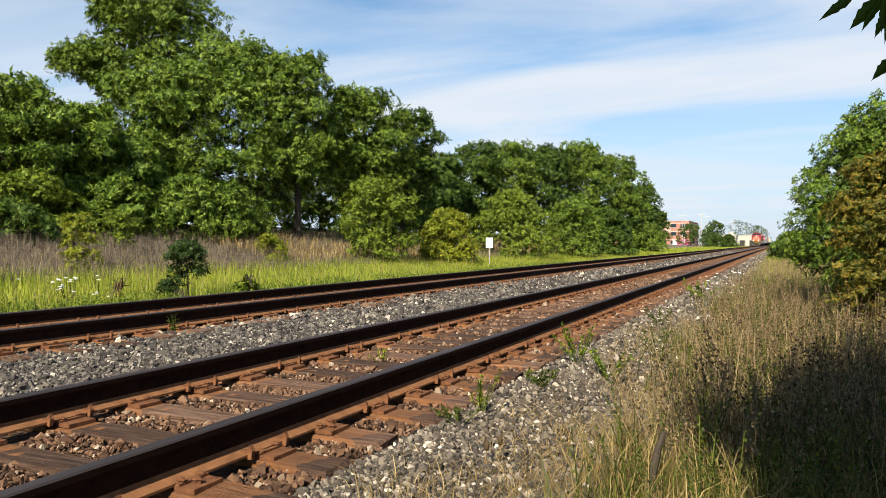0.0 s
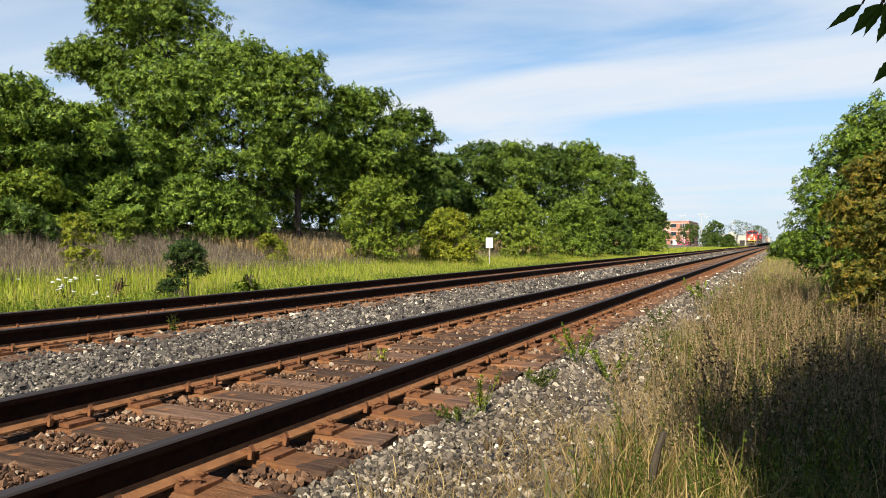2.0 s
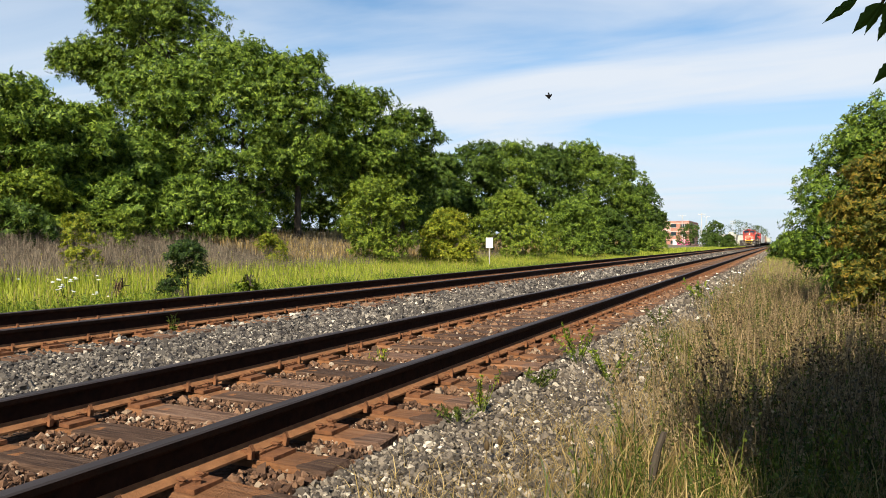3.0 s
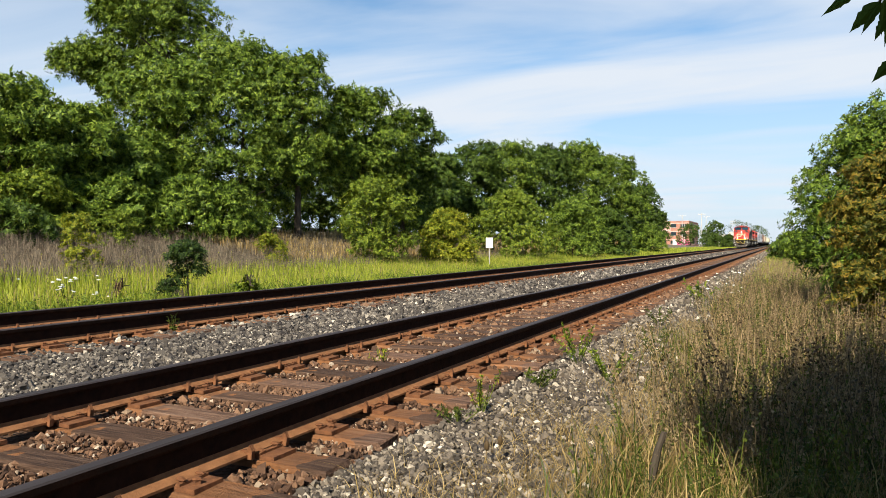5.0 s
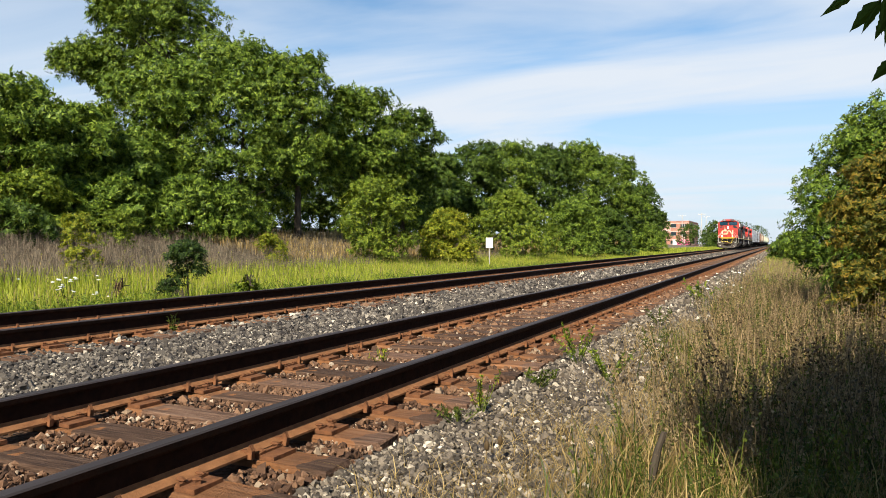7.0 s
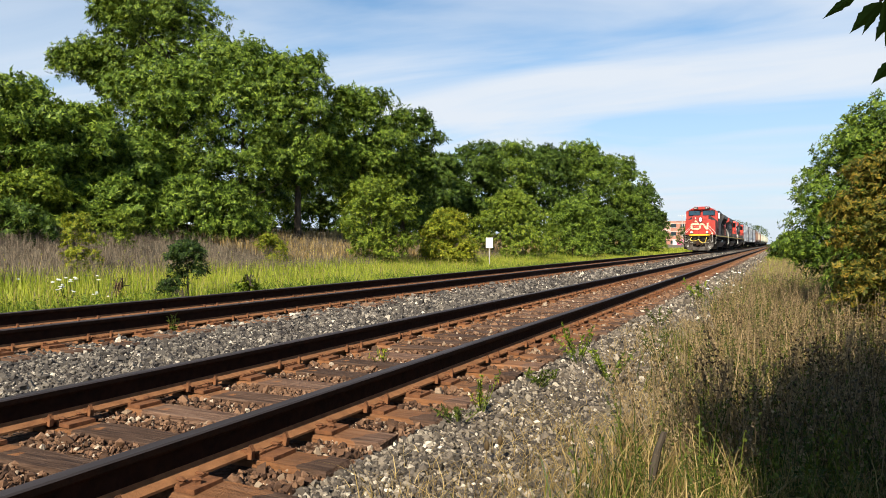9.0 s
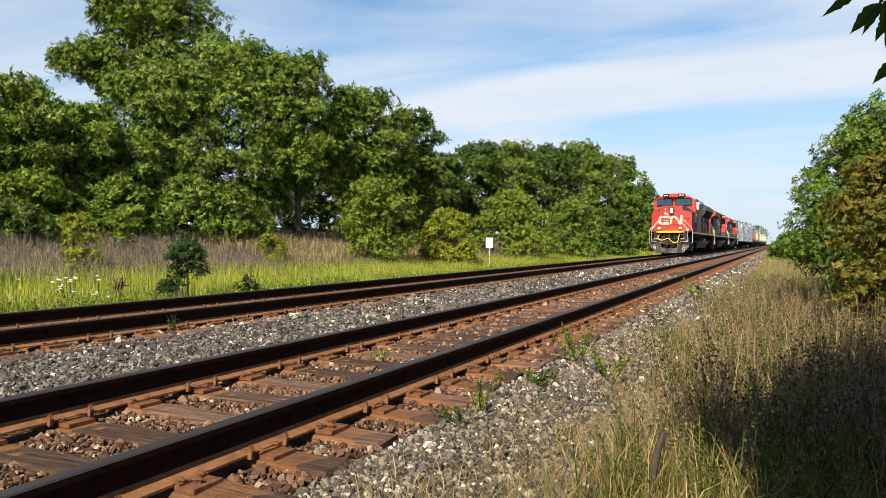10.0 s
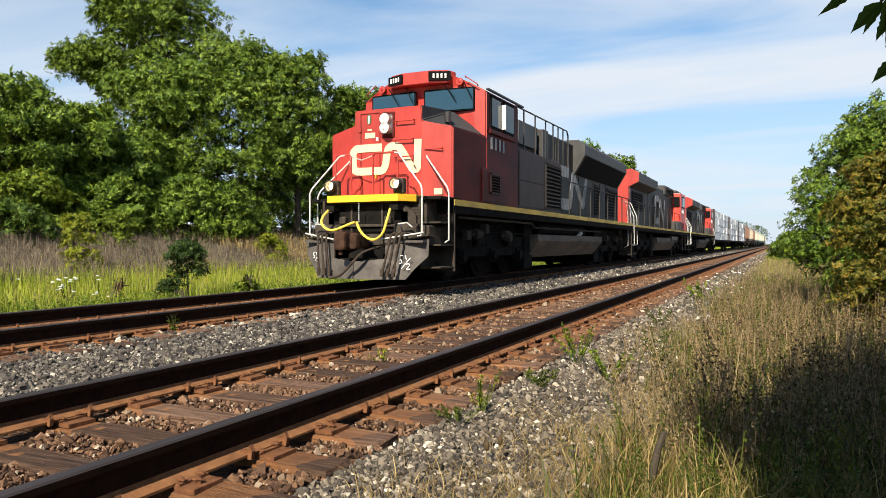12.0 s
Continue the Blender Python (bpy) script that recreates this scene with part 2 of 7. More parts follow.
M_RED = surface("red_paint", [(0.25, (0.235, 0.020, 0.014)), (0.5, (0.36, 0.028, 0.018)), (0.75, (0.44, 0.042, 0.027))], scale=2.4, rough=0.48, bump=0.05, bump_scale=14, stretch=(1, 1, 0.45))
M_BLACK = surface("sooty_black_paint", [(0.3, (0.016, 0.015, 0.015)), (0.7, (0.05, 0.045, 0.043))], scale=2.0, rough=0.5, bump=0.05, bump_scale=30)
# Grime darkened further so the colour carries the shade beneath the train.
M_UNDER = surface("shaded_grimy_underframe", [(0.3, (0.004, 0.0036, 0.0032)), (0.7, (0.015, 0.013, 0.0115))], scale=5, rough=0.9, bump=0.3, bump_scale=40, spec=0.08)
M_RAILPAINT = plain("chipped_white_rail_paint", (0.52, 0.51, 0.47), rough=0.6, var=0.3, scale=9)
M_COUPLER = surface("grimy_rusty_casting", [(0.3, (0.022, 0.012, 0.008)), (0.7, (0.085, 0.045, 0.028))], scale=9, rough=0.9, bump=0.4, bump_scale=80, spec=0.15)
M_GREY = surface("dusty_grey_steel", [(0.3, (0.0270, 0.0244, 0.0213)), (0.7, (0.0660, 0.0580, 0.0532))], scale=4, rough=0.8, spec=0.2, bump=0.15, bump_scale=40)
M_WHITE = plain("white_paint", (0.8, 0.79, 0.75), rough=0.5, var=0.12)
M_YELLOW = plain("yellow_paint", (0.66, 0.42, 0.015), rough=0.5, var=0.15)
M_GLASS, _nt, _b = mat("window_glass")
_b.inputs["Base Color"].default_value = (0.02, 0.03, 0.035, 1)
_b.inputs["Roughness"].default_value = 0.03
_b.inputs["Specular IOR Level"].default_value = 0.35
# The blue of the sky's reflection is put into the pane's base colour.
M_SCREEN, _nt, _b = mat("sky_blue_windscreen_glass")
_b.inputs["Base Color"].default_value = (0.010, 0.042, 0.070, 1)
_b.inputs["Roughness"].default_value = 0.04
_b.inputs["Specular IOR Level"].default_value = 0.8
M_LAMP = glowing("headlight_glow", (1.0, 0.78, 0.42), 45.0)
M_WRAP = surface("white_lumber_wrap", [(0.3, (0.80, 0.79, 0.77)), (0.7, (0.92, 0.91, 0.89))], scale=2.5, rough=0.45, bump=0.3, bump_scale=6)
M_TAN = plain("tan_hopper_paint", (0.40, 0.35, 0.27), rough=0.7)
M_BOX = plain("brown_freight_paint", (0.19, 0.105, 0.075), rough=0.75)
M_BRICK = plain("red_brick", (0.36, 0.17, 0.12), rough=0.9)
M_CONC = plain("pale_concrete", (0.44, 0.42, 0.36), rough=0.9)
M_POLE = plain("pale_pole", (0.42, 0.40, 0.37), rough=0.9)


# ---------------------------------------------------------------- mesh helpers
def mesh_np(name, verts, faces, smooth=False):
    """A mesh from numpy arrays: verts (n, 3), faces (m, k)."""
    me = bpy.data.meshes.new(name)
    verts = np.asarray(verts, dtype=np.float32)
    faces = np.asarray(faces, dtype=np.int32)
    k = faces.shape[1]
    me.vertices.add(len(verts))
    me.vertices.foreach_set("co", verts.ravel())
    me.loops.add(faces.size)
    me.loops.foreach_set("vertex_index", faces.ravel())
    me.polygons.add(len(faces))
    me.polygons.foreach_set("loop_start", np.arange(len(faces), dtype=np.int32) * k)
    me.polygons.foreach_set("use_smooth", np.full(len(faces), smooth))
    me.update(calc_edges=True)
    return me


def put(name, me, material, parent=None, label="", at=None):
    ob = new(name, me)
    if material is not None and not me.materials:
        me.materials.append(material)
    if parent is not None:
        ob.parent = parent
    if at is not None:
        ob.matrix_local = at if isinstance(at, Matrix) else Matrix.Translation(at)
    if label:
        ob["label"] = label
    return ob


def part(name, bm, material, parent=None, label="", at=None, smooth=False):
    """Links a bmesh as one mesh object under a thing or a part."""
    me = bpy.data.meshes.new(name)
    for f in bm.faces:
        f.smooth = smooth
    bm.to_mesh(me)
    bm.free()
    return put(name, me, material, parent, label, at)


def box(bm, x0, x1, y0, y1, z0, z1, bevel=0.0):
    r = bmesh.ops.create_cube(bm, size=1.0, matrix=Matrix.Translation(((x0 + x1) / 2, (y0 + y1) / 2, (z0 + z1) / 2)) @ Matrix.Diagonal((x1 - x0, y1 - y0, z1 - z0, 1)))
    if bevel:
        es = list({e for v in r["verts"] for e in v.link_edges})
        bmesh.ops.bevel(bm, geom=es, offset=bevel, segments=2, profile=0.6, affect="EDGES")
    return bm


def boxed(*a, **k):
    return box(bmesh.new(), *a, **k)


def cyl(bm, p, q, r0, r1=None, seg=12):
    p, q = Vector(p), Vector(q)
    d = q - p
    m = Matrix.Translation((p + q) / 2) @ d.to_track_quat("Z", "Y").to_matrix().to_4x4()
    bmesh.ops.create_cone(bm, cap_ends=True, segments=seg, radius1=r0, radius2=r0 if r1 is None else r1, depth=d.length, matrix=m)
    return bm


def pipe(bm, pts, r, seg=8):
    for a, b in zip(pts[:-1], pts[1:]):
        cyl(bm, a, b, r, seg=seg)
    for a in pts[1:-1]:
        bmesh.ops.create_icosphere(bm, subdivisions=1, radius=r * 1.02, matrix=Matrix.Translation(a))
    return bm


def prism(bm, outline, axis, a, b):
    """Extrudes a closed outline of 2D points along an axis from a to b. axis x: points are (y, z); y: (x, z); z: (x, y)."""
    def at(p, t):
        return {"x": (t, p[0], p[1]), "y": (p[0], t, p[1]), "z": (p[0], p[1], t)}[axis]
    va = [bm.verts.new(at(p, a)) for p in outline]
    vb = [bm.verts.new(at(p, b)) for p in outline]
    n = len(outline)
    fs = [bm.faces.new(va), bm.faces.new(vb[::-1])]
    for i in range(n):
        fs.append(bm.faces.new((va[i], vb[i], vb[(i + 1) % n], va[(i + 1) % n])))
    bmesh.ops.recalc_face_normals(bm, faces=fs)
    return bm


def empty(name, at=(0, 0, 0)):
    e = new(name)
    e.location = at
    e.empty_display_size = 0.2
    return e


# ---------------------------------------------------------------- ground
GAUGE_C = 1.505
NEAR_X, FAR_X = -3.226, -7.13
NEAR_Z, FAR_Z = 0.0, 0.10       # top of the sleepers

PROFILE_X = [-1500, -120, -45, -30, -24, -18, -13, -10.2, -9.4, -8.5, -5.9, -4.7, -1.75, -1.05, -0.4, 2.5, 1500]
PROFILE_Z = [3.0, 3.0, 2.7, 1.85, 1.2, 0.25, -0.25, -0.25, -0.05, 0.065, 0.065, -0.045, -0.045, -0.24, -0.34, -0.30, -0.3]


def ground_z(x, y):
    z = np.interp(x, PROFILE_X, PROFILE_Z)
    fade = np.clip((np.abs(y) - 120) / 200, 0, 1)
    low = np.interp(x, [-1500, -10.2, -9.4, -8.5, -5.9, -4.7, -1.75, -1.05, -0.4, 1500], [-0.3, -0.25, -0.05, 0.065, 0.065, -0.045, -0.045, -0.24, -0.34, -0.3])
    return z * (1 - fade) + low * fade


def make_ground():
    xs = np.unique(np.concatenate([[-1500, -600, -250, -160], np.linspace(-120, -14, 54), np.linspace(-13, 3, 65), np.linspace(4, 30, 14), [60, 120, 300, 700, 1500]]))
    ys = np.unique(np.concatenate([[-600, -200, -80], np.linspace(-40, 60, 101), np.linspace(62, 160, 50), np.linspace(170, 400, 24), [600, 1000, 2000, 3500]]))
    X, Y = np.meshgrid(xs, ys)
    Z = ground_z(X, Y)
    soft = np.clip((np.abs(X + 5.3) - 4.5) / 3, 0.0, 1)
    Z = Z + soft * 0.06 * np.sin(X * 1.7 + np.sin(Y * 0.8) * 2) * np.sin(Y * 1.1 + X * 0.3)
    nx, ny = len(xs), len(ys)
    i = np.arange(nx * ny).reshape(ny, nx)
    f = np.stack([i[:-1, :-1], i[:-1, 1:], i[1:, 1:], i[1:, :-1]], -1).reshape(-1, 4)
    me = mesh_np("ground", np.stack([X, Y, Z], -1).reshape(-1, 3), f, smooth=True)
    me.materials.append(M_EARTH)
    me.materials.append(M_GRAVEL_BED)
    cx = (X[:-1, :-1] + X[1:, 1:]) / 2
    me.materials.append(M_GRAVEL_RUST)
    kind = ((cx > -9.6) & (cx < -1.15)).astype(np.int32)
    kind[(np.abs(cx - NEAR_X) < 1.3) | (np.abs(cx - FAR_X) < 1.15)] = 2
    me.polygons.foreach_set("material_index", kind.ravel())
    ob = put("ground", me, None)
    tagged(ob, "grassy earth beside a grey gravel railway bed", "ground", kind="structure")


make_ground()

# ---------------------------------------------------------------- railway tracks
RAIL_OUT = [(-0.076, 0.0), (-0.076, 0.012), (-0.02, 0.032), (-0.009, 0.05), (-0.009, 0.13), (-0.036, 0.15), (-0.037, 0.178), (-0.03, 0.186),
            (0.03, 0.186), (0.037, 0.178), (0.036, 0.15), (0.009, 0.13), (0.009, 0.05), (0.02, 0.032), (0.076, 0.012), (0.076, 0.0)]


def rail_mesh():
    ys = [-30, 0, 10, 25, 60, 150, 400, 900]
    n = len(RAIL_OUT)
    v = [(p[0], y, p[1]) for y in ys for p in RAIL_OUT]
    f, mi = [], []
    for k in range(len(ys) - 1):
        for i in range(n):
            j = (i + 1) % n
            f.append((k * n + i, k * n + j, (k + 1) * n + j, (k + 1) * n + i))
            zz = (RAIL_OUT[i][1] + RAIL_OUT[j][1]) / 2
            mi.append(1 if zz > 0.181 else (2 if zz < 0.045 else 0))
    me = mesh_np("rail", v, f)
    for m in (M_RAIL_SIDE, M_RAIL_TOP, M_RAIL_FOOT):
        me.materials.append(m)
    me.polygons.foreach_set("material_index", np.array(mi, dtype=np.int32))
    me.flip_normals()
    return me


def sleeper_mesh(rng):
    bm = bmesh.new()
    bmesh.ops.create_cube(bm, size=1.0, matrix=Matrix.Diagonal((2.6, 0.23, 0.18, 1)))
    es = [e for e in bm.edges if abs(e.verts[0].co.x - e.verts[1].co.x) > 1]
    bmesh.ops.subdivide_edges(bm, edges=es, cuts=7)
    bmesh.ops.bevel(bm, geom=[e for e in bm.edges if e.calc_face_angle(0) > 1.0], offset=0.012, segments=1, affect="EDGES")
    for v in bm.verts:
        v.co += Vector((rng.uniform(-.012, .012), rng.uniform(-.008, .008), rng.uniform(-.008, .004)))
    me = bpy.data.meshes.new("sleeper")
    bm.to_mesh(me)
    bm.free()
    me.materials.append(M_WOOD)
    return me


def plate_mesh():
    bm = bmesh.new()
    box(bm, -0.19, 0.19, -0.09, 0.09, -0.004, 0.018)
    box(bm, -0.105, -0.08, -0.09, 0.09, 0.016, 0.03)
    box(bm, 0.08, 0.105, -0.09, 0.09, 0.016, 0.03)
    me = bpy.data.meshes.new("tie_plate")
    bm.to_mesh(me)
    bm.free()
    me.materials.append(M_IRON)
    return me


def spike_mesh():
    bm = bmesh.new()
    box(bm, -0.009, 0.009, -0.009, 0.009, -0.05, 0.045)
    bmesh.ops.create_uvsphere(bm, u_segments=6, v_segments=4, radius=0.02, matrix=Matrix.Translation((-0.008, 0, 0.047)) @ Matrix.Diagonal((1.35, 0.9, 0.5, 1)))
    me = bpy.data.meshes.new("spike")
    bm.to_mesh(me)
    bm.free()
    me.materials.append(M_IRON)
    return me


def anchor_mesh():
    bm = bmesh.new()
    prism(bm, [(-0.10, -0.012), (0.10, -0.012), (0.105, 0.03), (0.088, 0.062), (0.072, 0.035), (0.03, 0.03), (-0.09, 0.02)], "y", -0.012, 0.012)
    me = bpy.data.meshes.new("rail_anchor")
    bm.to_mesh(me)
    bm.free()
    me.materials.append(M_IRON)
    return me


RAIL_ME, PLATE_ME, SPIKE_ME, ANCHOR_ME = rail_mesh(), plate_mesh(), spike_mesh(), anchor_mesh()
_r = random.Random(5)
SLEEPER_MES = [sleeper_mesh(_r) for _ in range(6)]
PITCH = 0.53


def make_track(name, x, z, label, seed):
    rng = random.Random(seed)
    track = empty(name, (x, 0, z))
    tagged(track, label, "railway track", "parallel railway tracks", kind="structure")
    rails = []
    for sx in (-1, 1):
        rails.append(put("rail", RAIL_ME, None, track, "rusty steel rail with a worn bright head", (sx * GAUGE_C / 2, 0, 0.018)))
    n_obj = 78
    y0 = -1.30
    rest_v, rest_f = [], []
    for i in range(500):
        y = y0 + i * PITCH + rng.uniform(-0.03, 0.03)
        off, rz = rng.uniform(-0.05, 0.05), rng.uniform(-1.2, 1.2)
        if i < n_obj:
            s = put("sleeper", SLEEPER_MES[rng.randrange(6)], None, track, "", pose(off, y, -0.09 - rng.uniform(0, 0.012), 0, 0, rz))
            for sx in (-1, 1):
                px = sx * GAUGE_C / 2 - off
                put("tie_plate", PLATE_ME, None, s, "", pose(px, 0, 0.094))
                for k, (dx, dy, turn) in enumerate(((0.088, -0.055, 0), (0.088, 0.06, 0), (-0.088, -0.055, 180), (-0.088, 0.055, 180), (0.15, -0.02, 20), (-0.15, 0.03, 200))):
                    if k > 3 and rng.random() < 0.5:
                        continue
                    put("spike", SPIKE_ME, None, s, "", pose(px + dx, dy, 0.078 + rng.uniform(0, 0.012), rng.uniform(-6, 6), rng.uniform(-6, 6), turn + rng.uniform(-15, 15)))
            if i % 2 == 0:
                for r in rails:
                    for dy in (-0.135, 0.135):
                        put("rail_anchor", ANCHOR_ME, None, r, "", pose(0, y + dy, 0.0, 0, 0, rng.uniform(-3, 3)))
        else:
            b = len(rest_v)
            for dx in (-1.3 + off, 1.3 + off):
                for dy in (-0.115, 0.115):
                    for dz in (-0.18, 0.0):
                        rest_v.append((dx, y + dy, dz))
            rest_f += [tuple(b + k for k in q) for q in ((0, 1, 3, 2), (4, 6, 7, 5), (0, 4, 5, 1), (2, 3, 7, 6), (1, 5, 7, 3), (0, 2, 6, 4))]
    far = put("distant_sleepers", mesh_np("distant_sleepers", rest_v, rest_f), M_WOOD, track, "row of brown wooden sleepers")
    far["kind"] = "stuff"
    return track


make_track("railway_track", NEAR_X, NEAR_Z, "rusty near railway track on wooden sleepers in ballast", 1)
make_track("railway_track", FAR_X, FAR_Z, "dark far railway track that carries the train", 2)


# ---------------------------------------------------------------- ballast stones
def stones(name, label, n, xr, yr, size, material, seed, zfun, lift=0.12, keep=None, power=1.0, coarse=False):
    rng = np.random.default_rng(seed)
    if coarse:  # six corners
        cube = np.array([(1.15, 0.3, 0.2), (-1.15, -0.2, 0.3), (-0.2, 1.15, -0.3), (0.3, -1.15, 0.2), (0.2, 0.3, 1.05), (-0.3, 0.2, -1.05)])
        faces = np.array([(0, 2, 4), (2, 1, 4), (1, 3, 4), (3, 0, 4), (2, 0, 5), (1, 2, 5), (3, 1, 5), (0, 3, 5)])
    else:
        ring_a = [(math.cos(a), math.sin(a)) for a in (0, math.pi / 2, math.pi, 1.5 * math.pi)]
        ring_b = [(math.cos(a + math.pi / 4), math.sin(a + math.pi / 4)) for a in (0, math.pi / 2, math.pi, 1.5 * math.pi)]
        cube = np.array([(x, y, -0.55) for x, y in ring_a] + [(x, y, 0.55) for x, y in ring_b])
        faces = np.array([(0, 2, 1), (0, 3, 2), (4, 5, 6), (4, 6, 7)] + [f for k in range(4) for f in ((k, (k + 1) % 4, 4 + k), ((k + 1) % 4, 4 + (k + 1) % 4, 4 + k))])
    nc = len(cube)
    x = rng.uniform(xr[0], xr[1], n)
    y = yr[0] + (yr[1] - yr[0]) * rng.random(n) ** power
    if keep is not None:
        k = keep(x, y, rng)
        x, y = x[k], y[k]
        n = len(x)
    s = size * np.exp(rng.normal(0, 0.38, n)) * np.interp(y, (3, 8, 12, 56), (0.74, 1.0, 1.1, 2.3))
    dims = s[:, None] * rng.uniform(0.65, 1.35, (n, 3)) * 0.62
    v = cube[None] * (1 + rng.uniform(-0.45, 0.3, (n, nc, 3))) * dims[:, None, :]
    q = rng.normal(size=(n, 4))
    q /= np.linalg.norm(q, axis=1)[:, None]
    w, a, b, c = q.T
    R = np.stack([np.stack([1 - 2 * (b * b + c * c), 2 * (a * b - c * w), 2 * (a * c + b * w)], -1),
                  np.stack([2 * (a * b + c * w), 1 - 2 * (a * a + c * c), 2 * (b * c - a * w)], -1),
                  np.stack([2 * (a * c - b * w), 2 * (b * c + a * w), 1 - 2 * (a * a + b * b)], -1)], 1)
    v = np.einsum("nij,nkj->nki", R, v)
    pos = np.stack([x, y, zfun(x, y) + s * (lift + rng.uniform(-0.25, 0.3, n))], -1)
    v = v + pos[:, None, :]
    f = (faces[None] + nc * np.arange(n)[:, None, None]).reshape(-1, faces.shape[1])
    ob = put(name, mesh_np(name, v.reshape(-1, 3), f), material)
    tagged(ob, label, "ballast", kind="stuff")
    return ob


def off_rails(x, y, rng):
    ok = np.ones(len(x), bool)
    for c in (NEAR_X, FAR_X):
        for sx in (-1, 1):
            ok &= np.abs(x - (c + sx * GAUGE_C / 2)) > 0.10
    return ok


def in_cribs(x, y, rng):
    ph = ((y + 1.30) / PITCH + 0.5) % 1.0
    d = np.abs(ph - 0.5) * PITCH
    return off_rails(x, y, rng) & ((d > 0.135) | (rng.random(len(x)) < 0.05))


def zg(d):
    return lambda x, y: ground_z(x, y) + d


def thinning(x, y, rng):
    return off_rails(x, y, rng) & (rng.random(len(x)) < np.clip(1.15 - (x + 1.75) * 1.25, 0.08, 1))


stones("ballast_stones", "loose grey crushed stone between the two tracks", 34000, (-6.35, -4.5), (2.6, 8.5), 0.024, M_STONE, 11, zg(0.0), keep=off_rails)
stones("ballast_stones", "loose grey crushed stone along the two tracks", 30000, (-6.35, -4.5), (8.3, 14), 0.025, M_STONE, 19, zg(0.0), keep=off_rails, coarse=True)
stones("ballast_stones", "loose grey crushed stone along the two tracks", 18000, (-6.35, -4.5), (13.5, 30), 0.031, M_STONE, 18, zg(0.0), keep=off_rails, power=1.2, coarse=True)
stones("shoulder_stones", "grey crushed stone on the track shoulder", 48000, (-1.95, -0.6), (2.2, 25), 0.0225, M_STONE_PALE, 12, zg(0.0), keep=thinning, power=1.9)
stones("crib_stones", "rust-stained stones between the sleepers", 44000, (-4.55, -1.95), (1.6, 25), 0.025, M_STONE_RUST, 13, zg(0.012), keep=in_cribs, power=1.5)
stones("far_crib_stones", "rust-stained stones along the far track", 16000, (-8.5, -5.85), (3.0, 34), 0.034, M_STONE_RUST, 14, zg(-0.006), keep=in_cribs, power=1.2, coarse=True)
stones("distant_ballast_stones", "loose grey crushed stone farther along the tracks", 11000, (-6.3, -4.5), (29, 110), 0.024, M_STONE, 15, zg(0.0), keep=off_rails, power=1.6, coarse=True)
stones("distant_shoulder_stones", "grey crushed stone farther along the shoulder", 8000, (-1.95, -0.9), (24, 110), 0.023, M_STONE_PALE, 16, zg(0.0), keep=off_rails, power=1.6, coarse=True)
stones("distant_crib_stones", "rust-stained stones farther along the near track", 9000, (-4.5, -1.95), (24, 100), 0.022, M_STONE_RUST, 17, zg(-0.01), keep=in_cribs, power=1.6, coarse=True)


# ---------------------------------------------------------------- plants
def quads_from(pos, axis_l, axis_w):
    """Diamond leaves: base at pos, along axis_l, with half width axis_w."""
    a = pos
    b = pos + axis_l * 0.45 + axis_w
    c = pos + axis_l
    d = pos + axis_l * 0.45 - axis_w
    n = len(pos)
    return np.stack([a, b, c, d], 1).reshape(-1, 3), np.arange(4 * n).reshape(n, 4)


def unit(v):
    return v / np.maximum(np.linalg.norm(v, axis=-1, keepdims=True), 1e-9)


